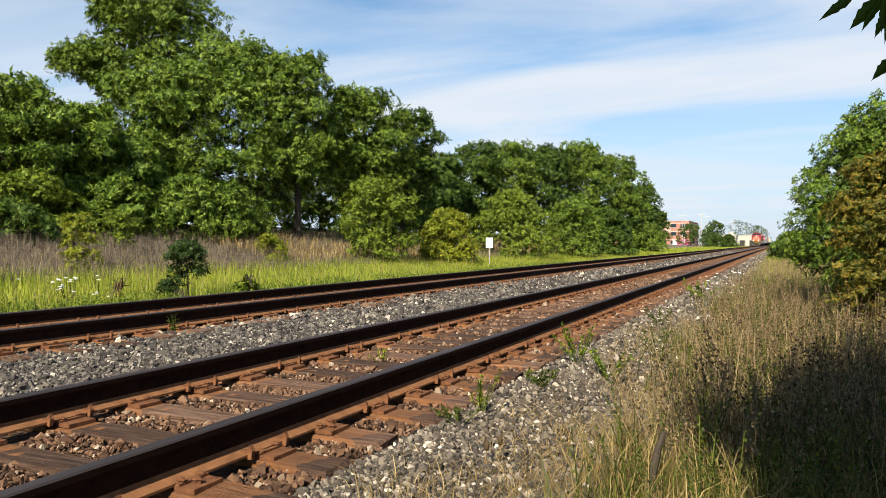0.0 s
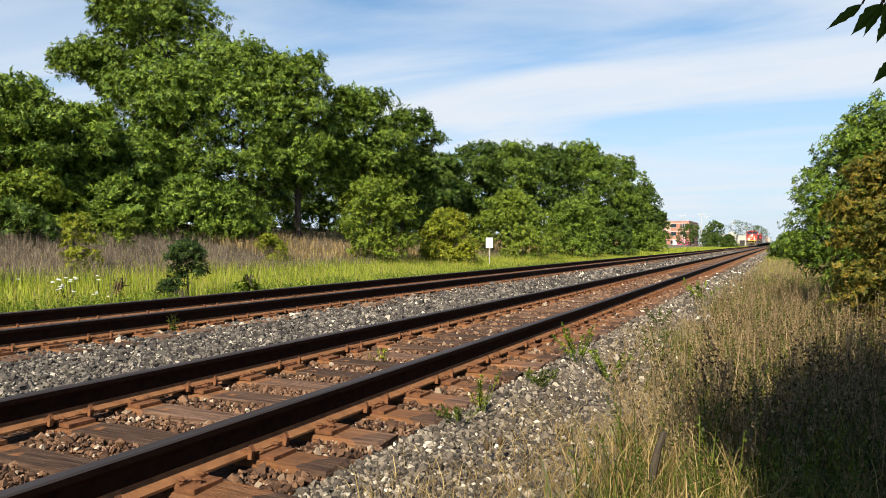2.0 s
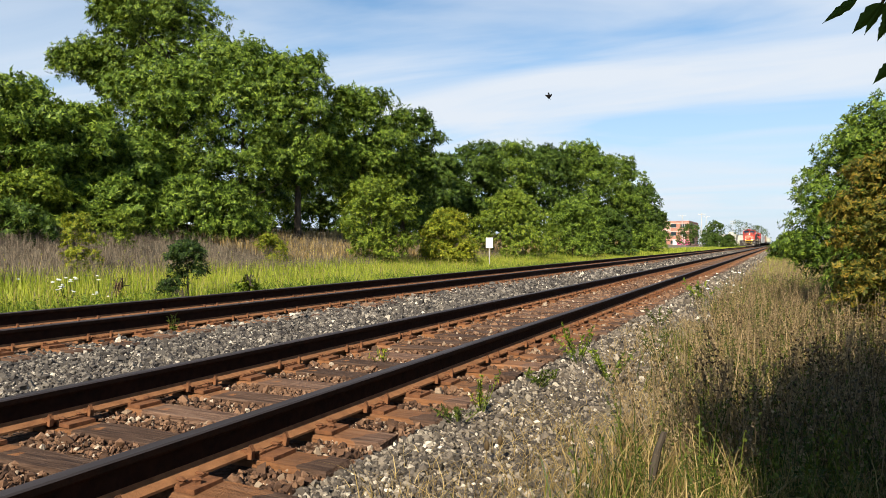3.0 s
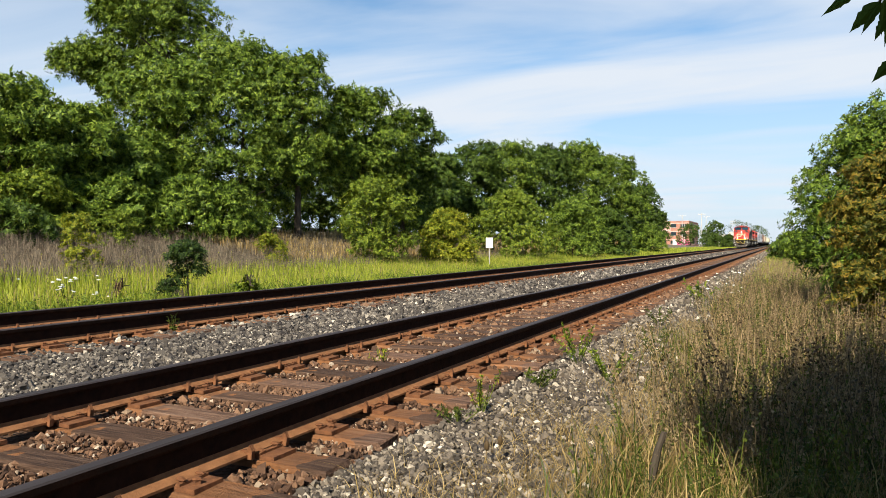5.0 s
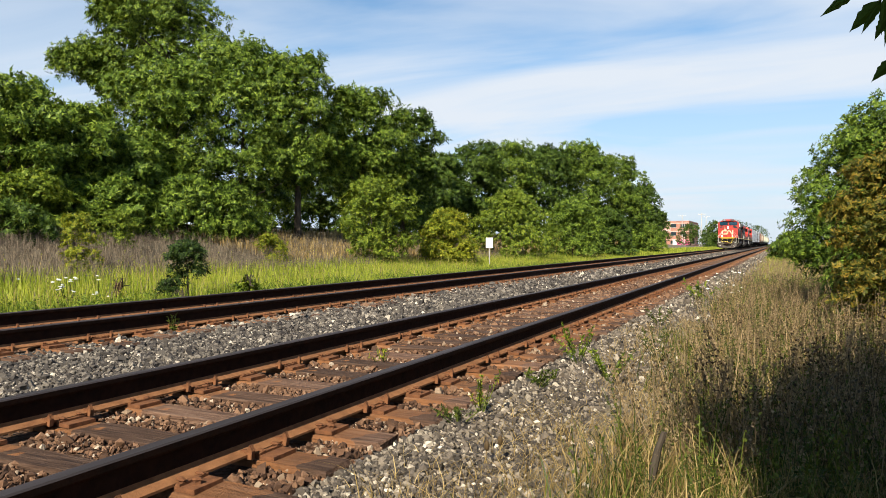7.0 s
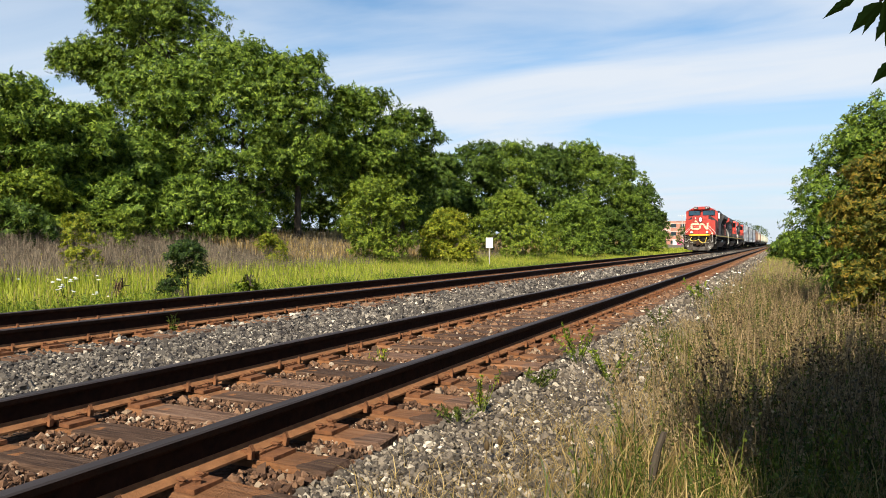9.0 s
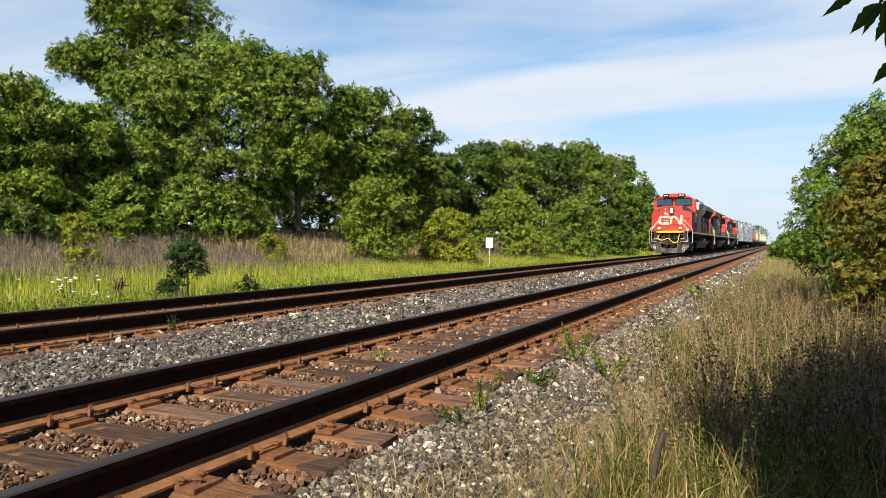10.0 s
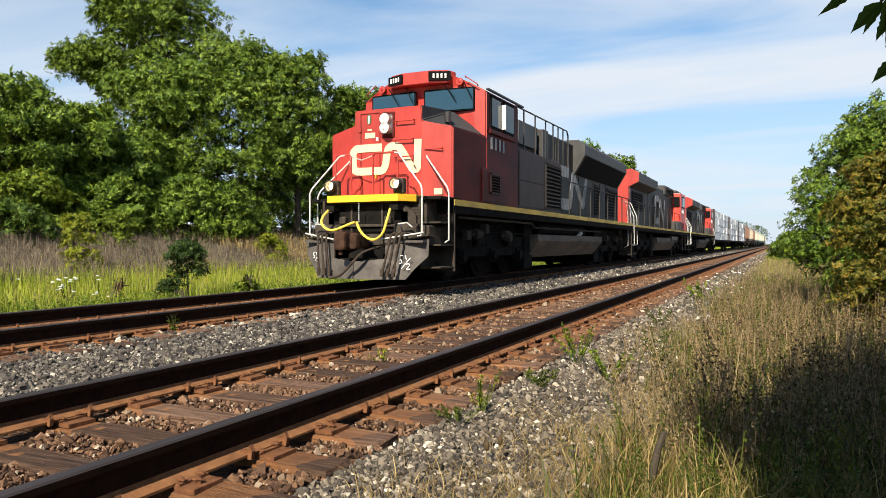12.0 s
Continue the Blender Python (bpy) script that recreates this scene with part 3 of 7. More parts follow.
def crown_mesh(name, seed, height, width, base, clumps, leaves, leaf, shape="round", clump_r=(0.11, 0.2), droop=0.35, lobes=None):
    """Feathered leaf sprays on the skin of many small clumps, set on an uneven crown. base: where the leaves start; lobes: (x, y, z, radius) of the main limbs' leaf masses."""
    rng = np.random.default_rng(seed)
    V, F, nv = [], [], 0
    H = height - base
    side = np.array([0, 1, -1, 1, -1, 1, -1])
    along = np.array([0.62, 0.42, 0.46, 0.22, 0.26, 0.02, 0.06])
    per = len(side)
    clumps = int(clumps * 1.9)
    for i in range(clumps):
        t = rng.random() ** 0.85
        ang = rng.uniform(0, 2 * np.pi)
        if lobes:
            lx, ly, lz, lr = lobes[i % len(lobes)]
            d0 = unit(rng.normal(size=3) * np.array([1, 1, 0.9]) + np.array([0, 0, 0.15]))
            c = np.array([lx, ly, lz]) + d0 * lr * (rng.uniform(0.2, 0.7) if i % 5 == 0 else rng.uniform(0.75, 1.05))
            outw = unit(d0 * np.array([1, 1, 0.3]))
        else:
            prof = {"round": np.sin(np.pi * (0.12 + 0.80 * t)) ** 0.6, "bush": (1 - t ** 2.4) ** 0.6 * 1.0}[shape]
            wob = 1 + 0.22 * np.sin(3 * ang + seed) + 0.15 * np.sin(5 * ang + 7 * t + seed * 2)
            rad = width / 2 * prof * wob * (rng.uniform(0.1, 0.6) if i % 4 == 0 else rng.uniform(0.5, 1.06) ** 0.5)
            c = np.array([np.cos(ang) * rad, np.sin(ang) * rad, base + H * t])
            outw = np.array([np.cos(ang), np.sin(ang), 0.0])
        r = min(H, width) * rng.uniform(*clump_r) * 0.70
        m = max(3, int(leaves / 1.25 * rng.uniform(0.7, 1.3) / per))
        d = unit(rng.normal(size=(m, 3)) * np.array([1, 1, 0.8]) + outw * 0.45 + np.array([0, 0, 0.5]))
        p = c + d * r * rng.uniform(0.68, 1.1, (m, 1)) * np.array([1.25, 1.25, 0.78])
        nrm = unit(d * 0.8 + outw * 0.25 + np.array([0, 0, 0.35]) + rng.normal(size=(m, 3)) * 0.55)
        al = unit(np.cross(nrm, rng.normal(size=(m, 3))) + d * 0.45 + np.array([0, 0, -droop * 0.7]))
        wd = unit(np.cross(nrm, al))
        S = leaf * rng.uniform(0.7, 1.25, (m, 1, 1))
        ldir = unit(al[:, None] * np.where(side == 0, 1.0, 0.55)[None, :, None] + wd[:, None] * (side * 0.85)[None, :, None]
                    - nrm[:, None] * rng.uniform(0.0, 0.45, (m, per, 1)) + rng.normal(size=(m, per, 3)) * 0.16)
        q = p[:, None] + al[:, None] * S * along[None, :, None] - np.array([0, 0, 1.0]) * S * (along ** 2 * droop * 0.5)[None, :, None]
        L = S * rng.uniform(0.42, 0.62, (m, per, 1))
        lw = unit(np.cross(ldir, nrm[:, None] + rng.normal(size=(m, per, 3)) * 0.3)) * L * 0.23
        v = np.stack([q - lw + ldir * L * 0.1, q + lw + ldir * L * 0.1, q + ldir * L], 2).reshape(-1, 3)
        V.append(v)
        F.append(np.arange(len(v)).reshape(-1, 3) + nv)
        nv += len(v)
    return mesh_np(name, np.concatenate(V), np.concatenate(F))


def limb_bm(seed, height, width, base, trunk_r, n=9):
    rng = random.Random(seed)
    bm = bmesh.new()
    top = Vector((rng.uniform(-.4, .4), rng.uniform(-.4, .4), base + (height - base) * 0.72))
    mid = Vector((rng.uniform(-.15, .15), rng.uniform(-.15, .15), base * 0.9 + 0.3))
    cyl(bm, (0, 0, -0.3), mid, trunk_r * 1.25, trunk_r * 0.85, 10)
    cyl(bm, mid, top, trunk_r * 0.85, trunk_r * 0.2, 8)
    for i in range(n):
        t = rng.uniform(0.05, 0.8)
        s = mid.lerp(top, t)
        a = rng.uniform(0, 6.28)
        r = width / 2 * rng.uniform(0.5, 0.8)
        e = s + Vector((math.cos(a) * r, math.sin(a) * r, (height - base) * rng.uniform(0.08, 0.25)))
        k = s.lerp(e, 0.5) + Vector((0, 0, 0.15))
        cyl(bm, s, k, trunk_r * 0.42 * (1.1 - t), trunk_r * 0.25 * (1.1 - t), 6)
        cyl(bm, k, e, trunk_r * 0.25 * (1.1 - t), trunk_r * 0.08, 6)
    return bm


def make_tree(name, label, seed, height, width, base, material, clumps=90, leaves=170, leaf=0.34, shape="round", category="tree", trunk=0.16, droop=0.35, clump_r=(0.11, 0.2), lobes=None):
    t = empty(name)
    tagged(t, label, category)
    part("trunk", limb_bm(seed, height, width, base, trunk), M_BARK, t, "grey-brown trunk with limbs")
    put("crown", crown_mesh("crown", seed, height, width, base, clumps, leaves, leaf, shape, clump_r, droop, lobes), material, t, "dense leafy crown")
    return t


def place(t, x, y, dz=0.0):
    t.location = (x, y, float(ground_z(x, y)) + dz)
    return t


WOODS = "trees along the wood's edge"


def make_woods():
    def tree(label, seed, x, y, h, w, base, material=M_LEAF, clumps=80, leaves=330, leaf=0.36, trunk=0.18, shape="round", cr=(0.12, 0.2), lobes=None):
        t = make_tree("tree", label, seed, (h - 0.45 * min(1, max(0, (-x - 18) / 6))) * 0.92, w * 0.86, base, material, clumps, leaves, leaf, shape, "tree", trunk, clump_r=cr, lobes=lobes)
        t["group"] = WOODS
        place(t, x, y, -0.15)

    tree("tall broad green tree rising above the wood", 21, -39.0, 37.6, 19.8, 12.6, 10.8, M_LEAF, 130, 480, 0.42, 0.4, cr=(0.13, 0.2),
         lobes=[(x, y, z - 0.4, r) for x, y, z, r in ((-5.3, -2.5, 12.3, 1.2), (-6.1, -2.9, 12.3, 1.0), (-3.9, -1.8, 10.9, 0.9), (-3.2, -1.5, 13.2, 1.6), (-1.4, -0.7, 14.8, 2.6), (-2.0, -0.9, 17.4, 2.6), (0.9, 0.4, 13.4, 3.0), (0.4, 0.2, 15.2, 2.1), (-3.5, -1.6, 15.7, 1.4), (3.6, 1.7, 11.6, 2.4), (-0.6, 0.5, 11.0, 2.0))])
    tree("broad green tree with a dense lumpy crown", 22, -29.0, 27.4, 9.6, 7.6, 0.8, clumps=110)
    tree("broad green tree with a dense lumpy crown", 23, -26.4, 29.8, 11.7, 7.8, 1.0, clumps=110)
    tree("slender green tree in the wood's edge", 24, -23.6, 31.4, 11.4, 5.6, 3.0, clumps=75)
    tree("green tree with bare trunks below its crown", 25, -22.6, 36.4, 10.2, 5.8, 3.0, clumps=85)
    tree("dark green tree with a rounded crown", 26, -22.2, 40.8, 9.9, 5.2, 1.2, M_LEAF_DARK, clumps=80)
    tree("feathery green tree at the wood's end", 27, -28.6, 18.6, 6.9, 5.8, 0.4, clumps=90)
    tree("low green tree with feathery leaves", 28, -27.9, 21.4, 6.3, 5.4, 0.3, clumps=80)
    tree("low green tree with feathery leaves", 29, -27.3, 24.0, 5.6, 4.6, 0.3, clumps=70)
    tree("dark green tree farther along the wood", 41, -25.3, 60.0, 10.0, 6.2, 0.8, M_LEAF_DARK, leaf=0.42)
    tree("green tree farther along the wood", 42, -24.2, 66.1, 10.7, 7.2, 0.8, leaf=0.44)
    tree("dark green tree farther along the wood", 43, -21.5, 69.6, 11.2, 6.8, 0.8, M_LEAF_DARK, leaf=0.44)
    tree("tall green tree farther along the wood", 44, -19.2, 75.1, 12.2, 7.9, 0.8, leaf=0.46, clumps=95)
    tree("tall green tree farther along the wood", 45, -17.4, 82.6, 11.9, 6.9, 0.8, leaf=0.46)
    tree("dark green tree at the wood's far end", 46, -17.5, 97.0, 9.4, 6.4, 0.6, M_LEAF_DARK, leaf=0.5)
    tree("dark green low tree at the wood's far end", 47, -18.9, 116.0, 6.9, 6.0, 0.4, M_LEAF_DARK, leaf=0.5)
    tree("dark green tree deep in the wood", 48, -26.0, 54.0, 8.0, 5.4, 0.8, M_LEAF_DARK, leaf=0.42)
    tree("dark green tree deep in the wood", 49, -32.0, 45.6, 9.2, 8.8, 1.4, M_LEAF_DARK, leaf=0.42)
    tree("dark green tree deep in the wood", 50, -33.0, 58.0, 8.5, 8.8, 1.0, M_LEAF_DARK, leaf=0.46)
    tree("dark green tree deep in the wood", 51, -38.0, 27.0, 5.6, 8.0, 0.6, M_LEAF_DARK, leaf=0.4)


make_woods()


OVERHANG = []


def make_bushes():
    def bush(label, seed, x, y, h, w, material, clumps=60, leaves=300, leaf=0.24, shape="bush", base=0.05, trunk=0.05, name="bush", cr=(0.12, 0.2)):
        b = make_tree(name, label, seed, h * 0.93, w * 0.86, base, material, clumps, leaves, leaf, shape, "tree" if "tree" in name else "bush", trunk, clump_r=cr)
        return place(b, x, y, -0.05)

    bush("bright green rounded bush in the field", 31, -16.9, 28.6, 4.3, 3.7, M_LEAF_BRIGHT, 75, 200, shape="round")
    bush("yellow-green low bush beside the green bush", 32, -15.7, 33.5, 2.9, 3.4, M_LEAF_YELLOW)
    bush("broad bright green bush before the dark trees", 33, -16.4, 45.4, 4.7, 5.9, M_LEAF_BRIGHT, 85, 190, 0.3)
    bush("broad green bush before the dark trees", 34, -14.9, 55.0, 4.7, 5.6, M_LEAF, 80, 190, 0.32)
    bush("dull green bush before the dark trees", 35, -14.3, 66.3, 4.5, 6.0, M_LEAF_DARK, 80, 190, 0.34)
    bush("dull green bush before the dark trees", 36, -14.6, 86.0, 4.0, 6.0, M_LEAF, 70, 190, 0.36)
    bush("green underbrush at the foot of the trees", 61, -24.6, 24.4, 3.0, 4.2, M_LEAF, 60, 170, 0.3)
    bush("green underbrush at the foot of the trees", 62, -23.4, 26.0, 2.9, 3.6, M_LEAF, 60, 170, 0.3)
    bush("bright green underbrush at the foot of the trees", 63, -26.0, 17.8, 2.5, 4.4, M_LEAF_BRIGHT, 60, 170, 0.3)
    bush("green underbrush at the foot of the trees", 64, -25.2, 21.2, 2.6, 4.0, M_LEAF, 60, 170, 0.3)
    bush("low grey-green scrub along the brown grass", 65, -23.4, 15.4, 1.5, 3.8, M_LEAF_DARK, 50, 140, 0.24)
    for k, (x, y, h, w) in enumerate(((-36, 30, 3.6, 8), (-32, 38, 3.4, 8), (-30, 47, 3.4, 9), (-29, 57, 3.6, 9), (-37, 20, 3.2, 9))):
        bush("dark undergrowth deep in the wood", 140 + k, x, y, h, w, M_LEAF_DARK, 50, 170, 0.42)
    # on the near side of the line
    bush("green leafy shrub tree beside the dry grass", 66, 2.25, 14.6, 3.95, 3.5, M_LEAF, 170, 1000, 0.125, "round", 0.1, 0.07, "shrub_tree", (0.16, 0.24))
    bush("slender shrub tree with browning orange leaves", 67, 1.62, 10.9, 2.9, 1.8, M_LEAF_RUST, 85, 520, 0.105, "round", 0.3, 0.04, "shrub_tree", (0.16, 0.26))
    bush("low green bush close to the rails", 68, 1.1, 66.7, 2.4, 3.4, M_LEAF, 90, 330, 0.26, cr=(0.17, 0.26))
    bush("yellow-green low bush at the shrub's foot", 69, 1.55, 11.6, 1.2, 1.7, M_LEAF_YELLOW, 50, 130, 0.13)
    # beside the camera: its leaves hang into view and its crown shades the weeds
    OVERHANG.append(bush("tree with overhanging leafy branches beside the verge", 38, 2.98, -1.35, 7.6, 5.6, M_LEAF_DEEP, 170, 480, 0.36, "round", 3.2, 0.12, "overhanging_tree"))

    # Added shrubs, out of view: they keep sky light off the weeds.
    for k, (x, y, h, w) in enumerate(((1.95, 2.4, 3.3, 2.5), (2.35, 4.9, 3.0, 2.4), (2.75, 7.3, 2.6, 2.4))):
        bush("dense dark green shrub added out of view to shade the verge", 39 + 120 * k, x, y, h, w, M_LEAF_DEEP, 80, 240, 0.22, "bush")


make_bushes()


def blades(name, label, n, xr, yr, hgt, wid, material, seed, lean=0.35, power=1.0, keep=None, category="grass", dz=0.0):
    rng = np.random.default_rng(seed)
    x = rng.uniform(xr[0], xr[1], n)
    y = yr[0] + (yr[1] - yr[0]) * rng.random(n) ** power
    if keep is not None:
        k = keep(x, y, rng)
        x, y = x[k], y[k]
        n = len(x)
    z = ground_z(x, y) + dz
    h = hgt * rng.uniform(0.5, 1.25, n)
    a = rng.uniform(0, 2 * np.pi, n)
    l = rng.uniform(0.0, lean, n) * h
    w = wid * rng.uniform(0.6, 1.4, n)
    ta = rng.uniform(0, 2 * np.pi, n)
    side = np.stack([np.cos(ta), np.sin(ta), 0 * ta], -1) * w[:, None] / 2
    p0 = np.stack([x, y, z - 0.03], -1)
    dirn = np.stack([np.cos(a), np.sin(a), 0 * a], -1) * l[:, None]
    p1 = p0 + dirn * 0.35 + np.array([0, 0, 1.0]) * (h * 0.6)[:, None]
    p2 = p0 + dirn + np.array([0, 0, 1.0]) * h[:, None]
    v = np.stack([p0 - side, p0 + side, p1 + side * 0.8, p1 - side * 0.8, p2], 1).reshape(-1, 3)
    i = 5 * np.arange(n)
    tri = np.concatenate([np.stack([i, i + 1, i + 2], -1), np.stack([i, i + 2, i + 3], -1), np.stack([i + 3, i + 2, i + 4], -1)])
    ob = put(name, mesh_np(name, v, tri), material)
    tagged(ob, label, category, kind="stuff")
    return ob


def patchy(scale, lo, seed):
    def keep(x, y, rng):
        v = np.sin(x * scale + seed) * np.sin(y * scale * 0.8 + seed * 2) + 0.6 * np.sin(x * scale * 2.3 + y * scale * 1.7 + seed)
        return v + rng.uniform(-0.6, 0.6, len(x)) > lo
    return keep


def verge(edge):
    def keep(x, y, rng):
        lim = edge - 0.25 * np.clip((y - 4) / 10, 0, 1) + 0.22 * np.sin(y * 1.9) * np.sin(y * 0.7 + 1) + 0.18 * rng.normal(size=len(x))
        return x > lim
    return keep


blades("field_grass", "bright green grass of the field beyond the tracks", 66000, (-17.5, -11.2), (4, 75), 0.36, 0.013, M_GRASS, 41, power=1.5, lean=0.45)
blades("field_edge_weeds", "short dull green weeds along the far ballast", 16000, (-12.0, -9.3), (5, 70), 0.2, 0.022, M_WEED_GREEN, 48, power=1.6, lean=0.8, category="weeds")
blades("far_grass", "green and dry grass along the line", 16000, (-16, -9.4), (70, 260), 0.5, 0.08, M_GRASS, 42, power=1.3)
blades("brown_field_grass", "tall brown grass along the wood's edge", 40000, (-25, -16.2), (6, 60), 0.42, 0.016, M_FIELD_BROWN, 43, power=1.4, lean=0.6)
blades("dry_hill_grass", "pale dry grass on the low rise by the trees", 15000, (-28, -17.5), (24, 120), 0.5, 0.05, M_GRASS_DRY, 49, power=1.5)
def clumpy(name, label, n, per, xr, yr, hgt, wid, material, seed, edge, lean=0.6, power=1.5, spread=0.12, category="grass"):
    """Tufts of thin bent blades."""
    rng = np.random.default_rng(seed)
    cx = rng.uniform(xr[0], xr[1], n)
    cy = yr[0] + (yr[1] - yr[0]) * rng.random(n) ** power
    k = verge(edge)(cx, cy, rng)
    cx, cy = cx[k], cy[k]
    m = len(cx)
    ch = hgt * rng.uniform(0.55, 1.3, m)
    x = np.repeat(cx, per) + rng.normal(0, spread, m * per)
    y = np.repeat(cy, per) + rng.normal(0, spread, m * per)
    h = np.repeat(ch, per) * rng.uniform(0.5, 1.15, m * per)
    N = m * per
    a = np.repeat(rng.uniform(0, 6.28, m), per) + rng.normal(0, 1.1, N)
    l = rng.uniform(0.05, lean, N) * h
    w = wid * rng.uniform(0.6, 1.5, N)
    ta = rng.uniform(0, 6.28, N)
    sd = np.stack([np.cos(ta), np.sin(ta), 0 * ta], -1) * w[:, None] / 2
    p0 = np.stack([x, y, ground_z(x, y) - 0.03], -1)
    dr = np.stack([np.cos(a), np.sin(a), 0 * a], -1) * l[:, None]
    upv = np.array([0, 0, 1.0])
    p1 = p0 + dr * 0.18 + upv * (h * 0.5)[:, None]
    p2 = p0 + dr * 0.55 + upv * (h * 0.85)[:, None]
    p3 = p0 + dr * 1.15 + upv * (h * rng.uniform(0.85, 1.0, N))[:, None]
    v = np.stack([p0 - sd, p0 + sd, p1 - sd * 0.9, p1 + sd * 0.9, p2 - sd * 0.6, p2 + sd * 0.6, p3], 1).reshape(-1, 3)
    i = 7 * np.arange(N)
    tri = np.concatenate([np.stack([i + q, i + r, i + t], -1) for q, r, t in ((0, 1, 3), (0, 3, 2), (2, 3, 5), (2, 5, 4), (4, 5, 6))])
    return tagged(put(name, mesh_np(name, v, tri), material), label, category, kind="stuff")


def seeding(name, label, n, xr, yr, hgt, seeds, seed_size, m_stem, m_seed, seed, edge, power=1.4, top=0.45, category="weeds", keep=None):
    """Upright stems that carry leaflets or seed heads; stems and heads are two meshes of stuff."""
    rng = np.random.default_rng(seed)
    x = rng.uniform(xr[0], xr[1], n)
    y = yr[0] + (yr[1] - yr[0]) * rng.random(n) ** power
    k = (keep or verge(edge))(x, y, rng)
    x, y = x[k], y[k]
    n = len(x)
    h = hgt * rng.uniform(0.45, 1.25, n)
    a = rng.uniform(0, 6.28, n)
    tip = np.stack([np.cos(a), np.sin(a), 0 * a], -1) * (h * rng.uniform(0.02, 0.55, n))[:, None]
    p0 = np.stack([x, y, ground_z(x, y) - 0.03], -1)
    p1 = p0 + tip + np.array([0, 0, 1.0]) * h[:, None]
    sd = np.array([0.9, 0.43, 0]) * 0.0035
    v = np.stack([p0 - sd, p0 + sd, p1 + sd * 0.5, p1 - sd * 0.5], 1).reshape(-1, 3)
    tagged(put(name + "_stems", mesh_np(name, v, np.arange(4 * n).reshape(n, 4)), m_stem), label, category, kind="stuff")
    t = 1 - top * rng.random((n, seeds)) ** 1.1
    spread = (0.02 + 0.12 * (1 - t) / top) * h[:, None] * 0.9
    c = p0[:, None] + (p1 - p0)[:, None] * t[..., None] + rng.normal(0, 1, (n, seeds, 3)) * spread[..., None] * np.array([0.55, 0.55, 0.3])
    c = c.reshape(-1, 3)
    m = len(c)
    al = unit(rng.normal(size=(m, 3)) + np.array([0, 0, 0.5]))
    aw = unit(np.cross(al, rng.normal(size=(m, 3))))
    L = seed_size * rng.uniform(0.5, 1.5, (m, 1))
    v, f = quads_from(c, al * L, aw * L * 0.32)
    return tagged(put(name + "_heads", mesh_np(name, v, f), m_seed), label, category, kind="stuff")


M_SEED = leafy("dark_seed_heads", [(0.25, (0.035, 0.025, 0.014)), (0.5, (0.09, 0.06, 0.03)), (0.75, (0.17, 0.115, 0.06))], glow=0.15)
clumpy("verge_grass", "tufts of dry yellow grass on the verge", 2100, 16, (-1.6, 2.2), (3.0, 18), 0.37, 0.005, M_GRASS_DRY, 44, -0.62, lean=1.1)
clumpy("verge_green_grass", "tufts of green grass among the dry grass", 2300, 13, (-1.4, 2.4), (2.7, 20), 0.34, 0.006, M_WEED_GREEN, 46, -0.7, lean=1.0)
clumpy("low_dead_grass", "flattened dead grass at the verge's edge", 2300, 14, (-1.7, 0.6), (2.6, 12), 0.12, 0.004, M_GRASS_DRY, 50, -1.35, lean=2.8)
seeding("seeding_weeds", "tall brown seeding weeds of the verge", 800, (-1.2, 2.2), (4.2, 17), 0.78, 36, 0.019, M_WEED, M_SEED, 45, -0.5)
seeding("tan_weeds", "tan branching seed weeds of the verge", 2500, (-1.2, 2.2), (4.2, 19), 0.64, 34, 0.019, M_WEED, M_WEED, 54, -0.6, top=0.6)
seeding("leafy_weeds", "green leafy weeds of the verge", 2600, (-1.3, 1.8), (3.4, 24), 0.52, 44, 0.018, M_WEED_GREEN, M_WEED_GREEN, 51, -0.55, top=0.92)
blades("far_verge_grass", "dry grass beside the rails farther off", 26000, (-1.3, 14), (15, 150), 0.34, 0.016, M_GRASS_DRY, 47, power=1.9, keep=verge(-0.9), lean=1.3)
blades("far_verge_green", "green grass among the dry grass farther off", 15000, (-1.1, 8), (14, 90), 0.3, 0.014, M_GRASS, 57, power=1.8, keep=verge(-0.8), lean=1.0)
seeding("far_verge_weeds", "tan and green weeds beside the rails farther off", 2200, (-1.1, 4), (15, 50), 0.5, 16, 0.03, M_WEED, M_WEED, 58, -0.8, top=0.7)
seeding("field_edge_plants", "low leafy green plants along the far ballast", 8000, (-12.9, -9.5), (6, 42), 0.3, 15, 0.036, M_WEED_GREEN, M_LEAF, 53, 0, power=1.3, top=0.95, keep=patchy(1.1, -0.5, 5))
seeding("field_weeds", "brown seeding weeds along the wood's edge", 5200, (-24, -15.5), (8, 50), 0.6, 12, 0.034, M_FIELD_BROWN, M_FIELD_BROWN, 52, 0, keep=patchy(0.5, -0.4, 3))
seeding("field_stalks", "pale upright stalks standing in the green field", 1500, (-18, -11), (8, 60), 0.62, 8, 0.03, M_GRASS_DRY, M_GRASS, 55, 0, keep=patchy(0.6, -0.2, 8), power=1.4)


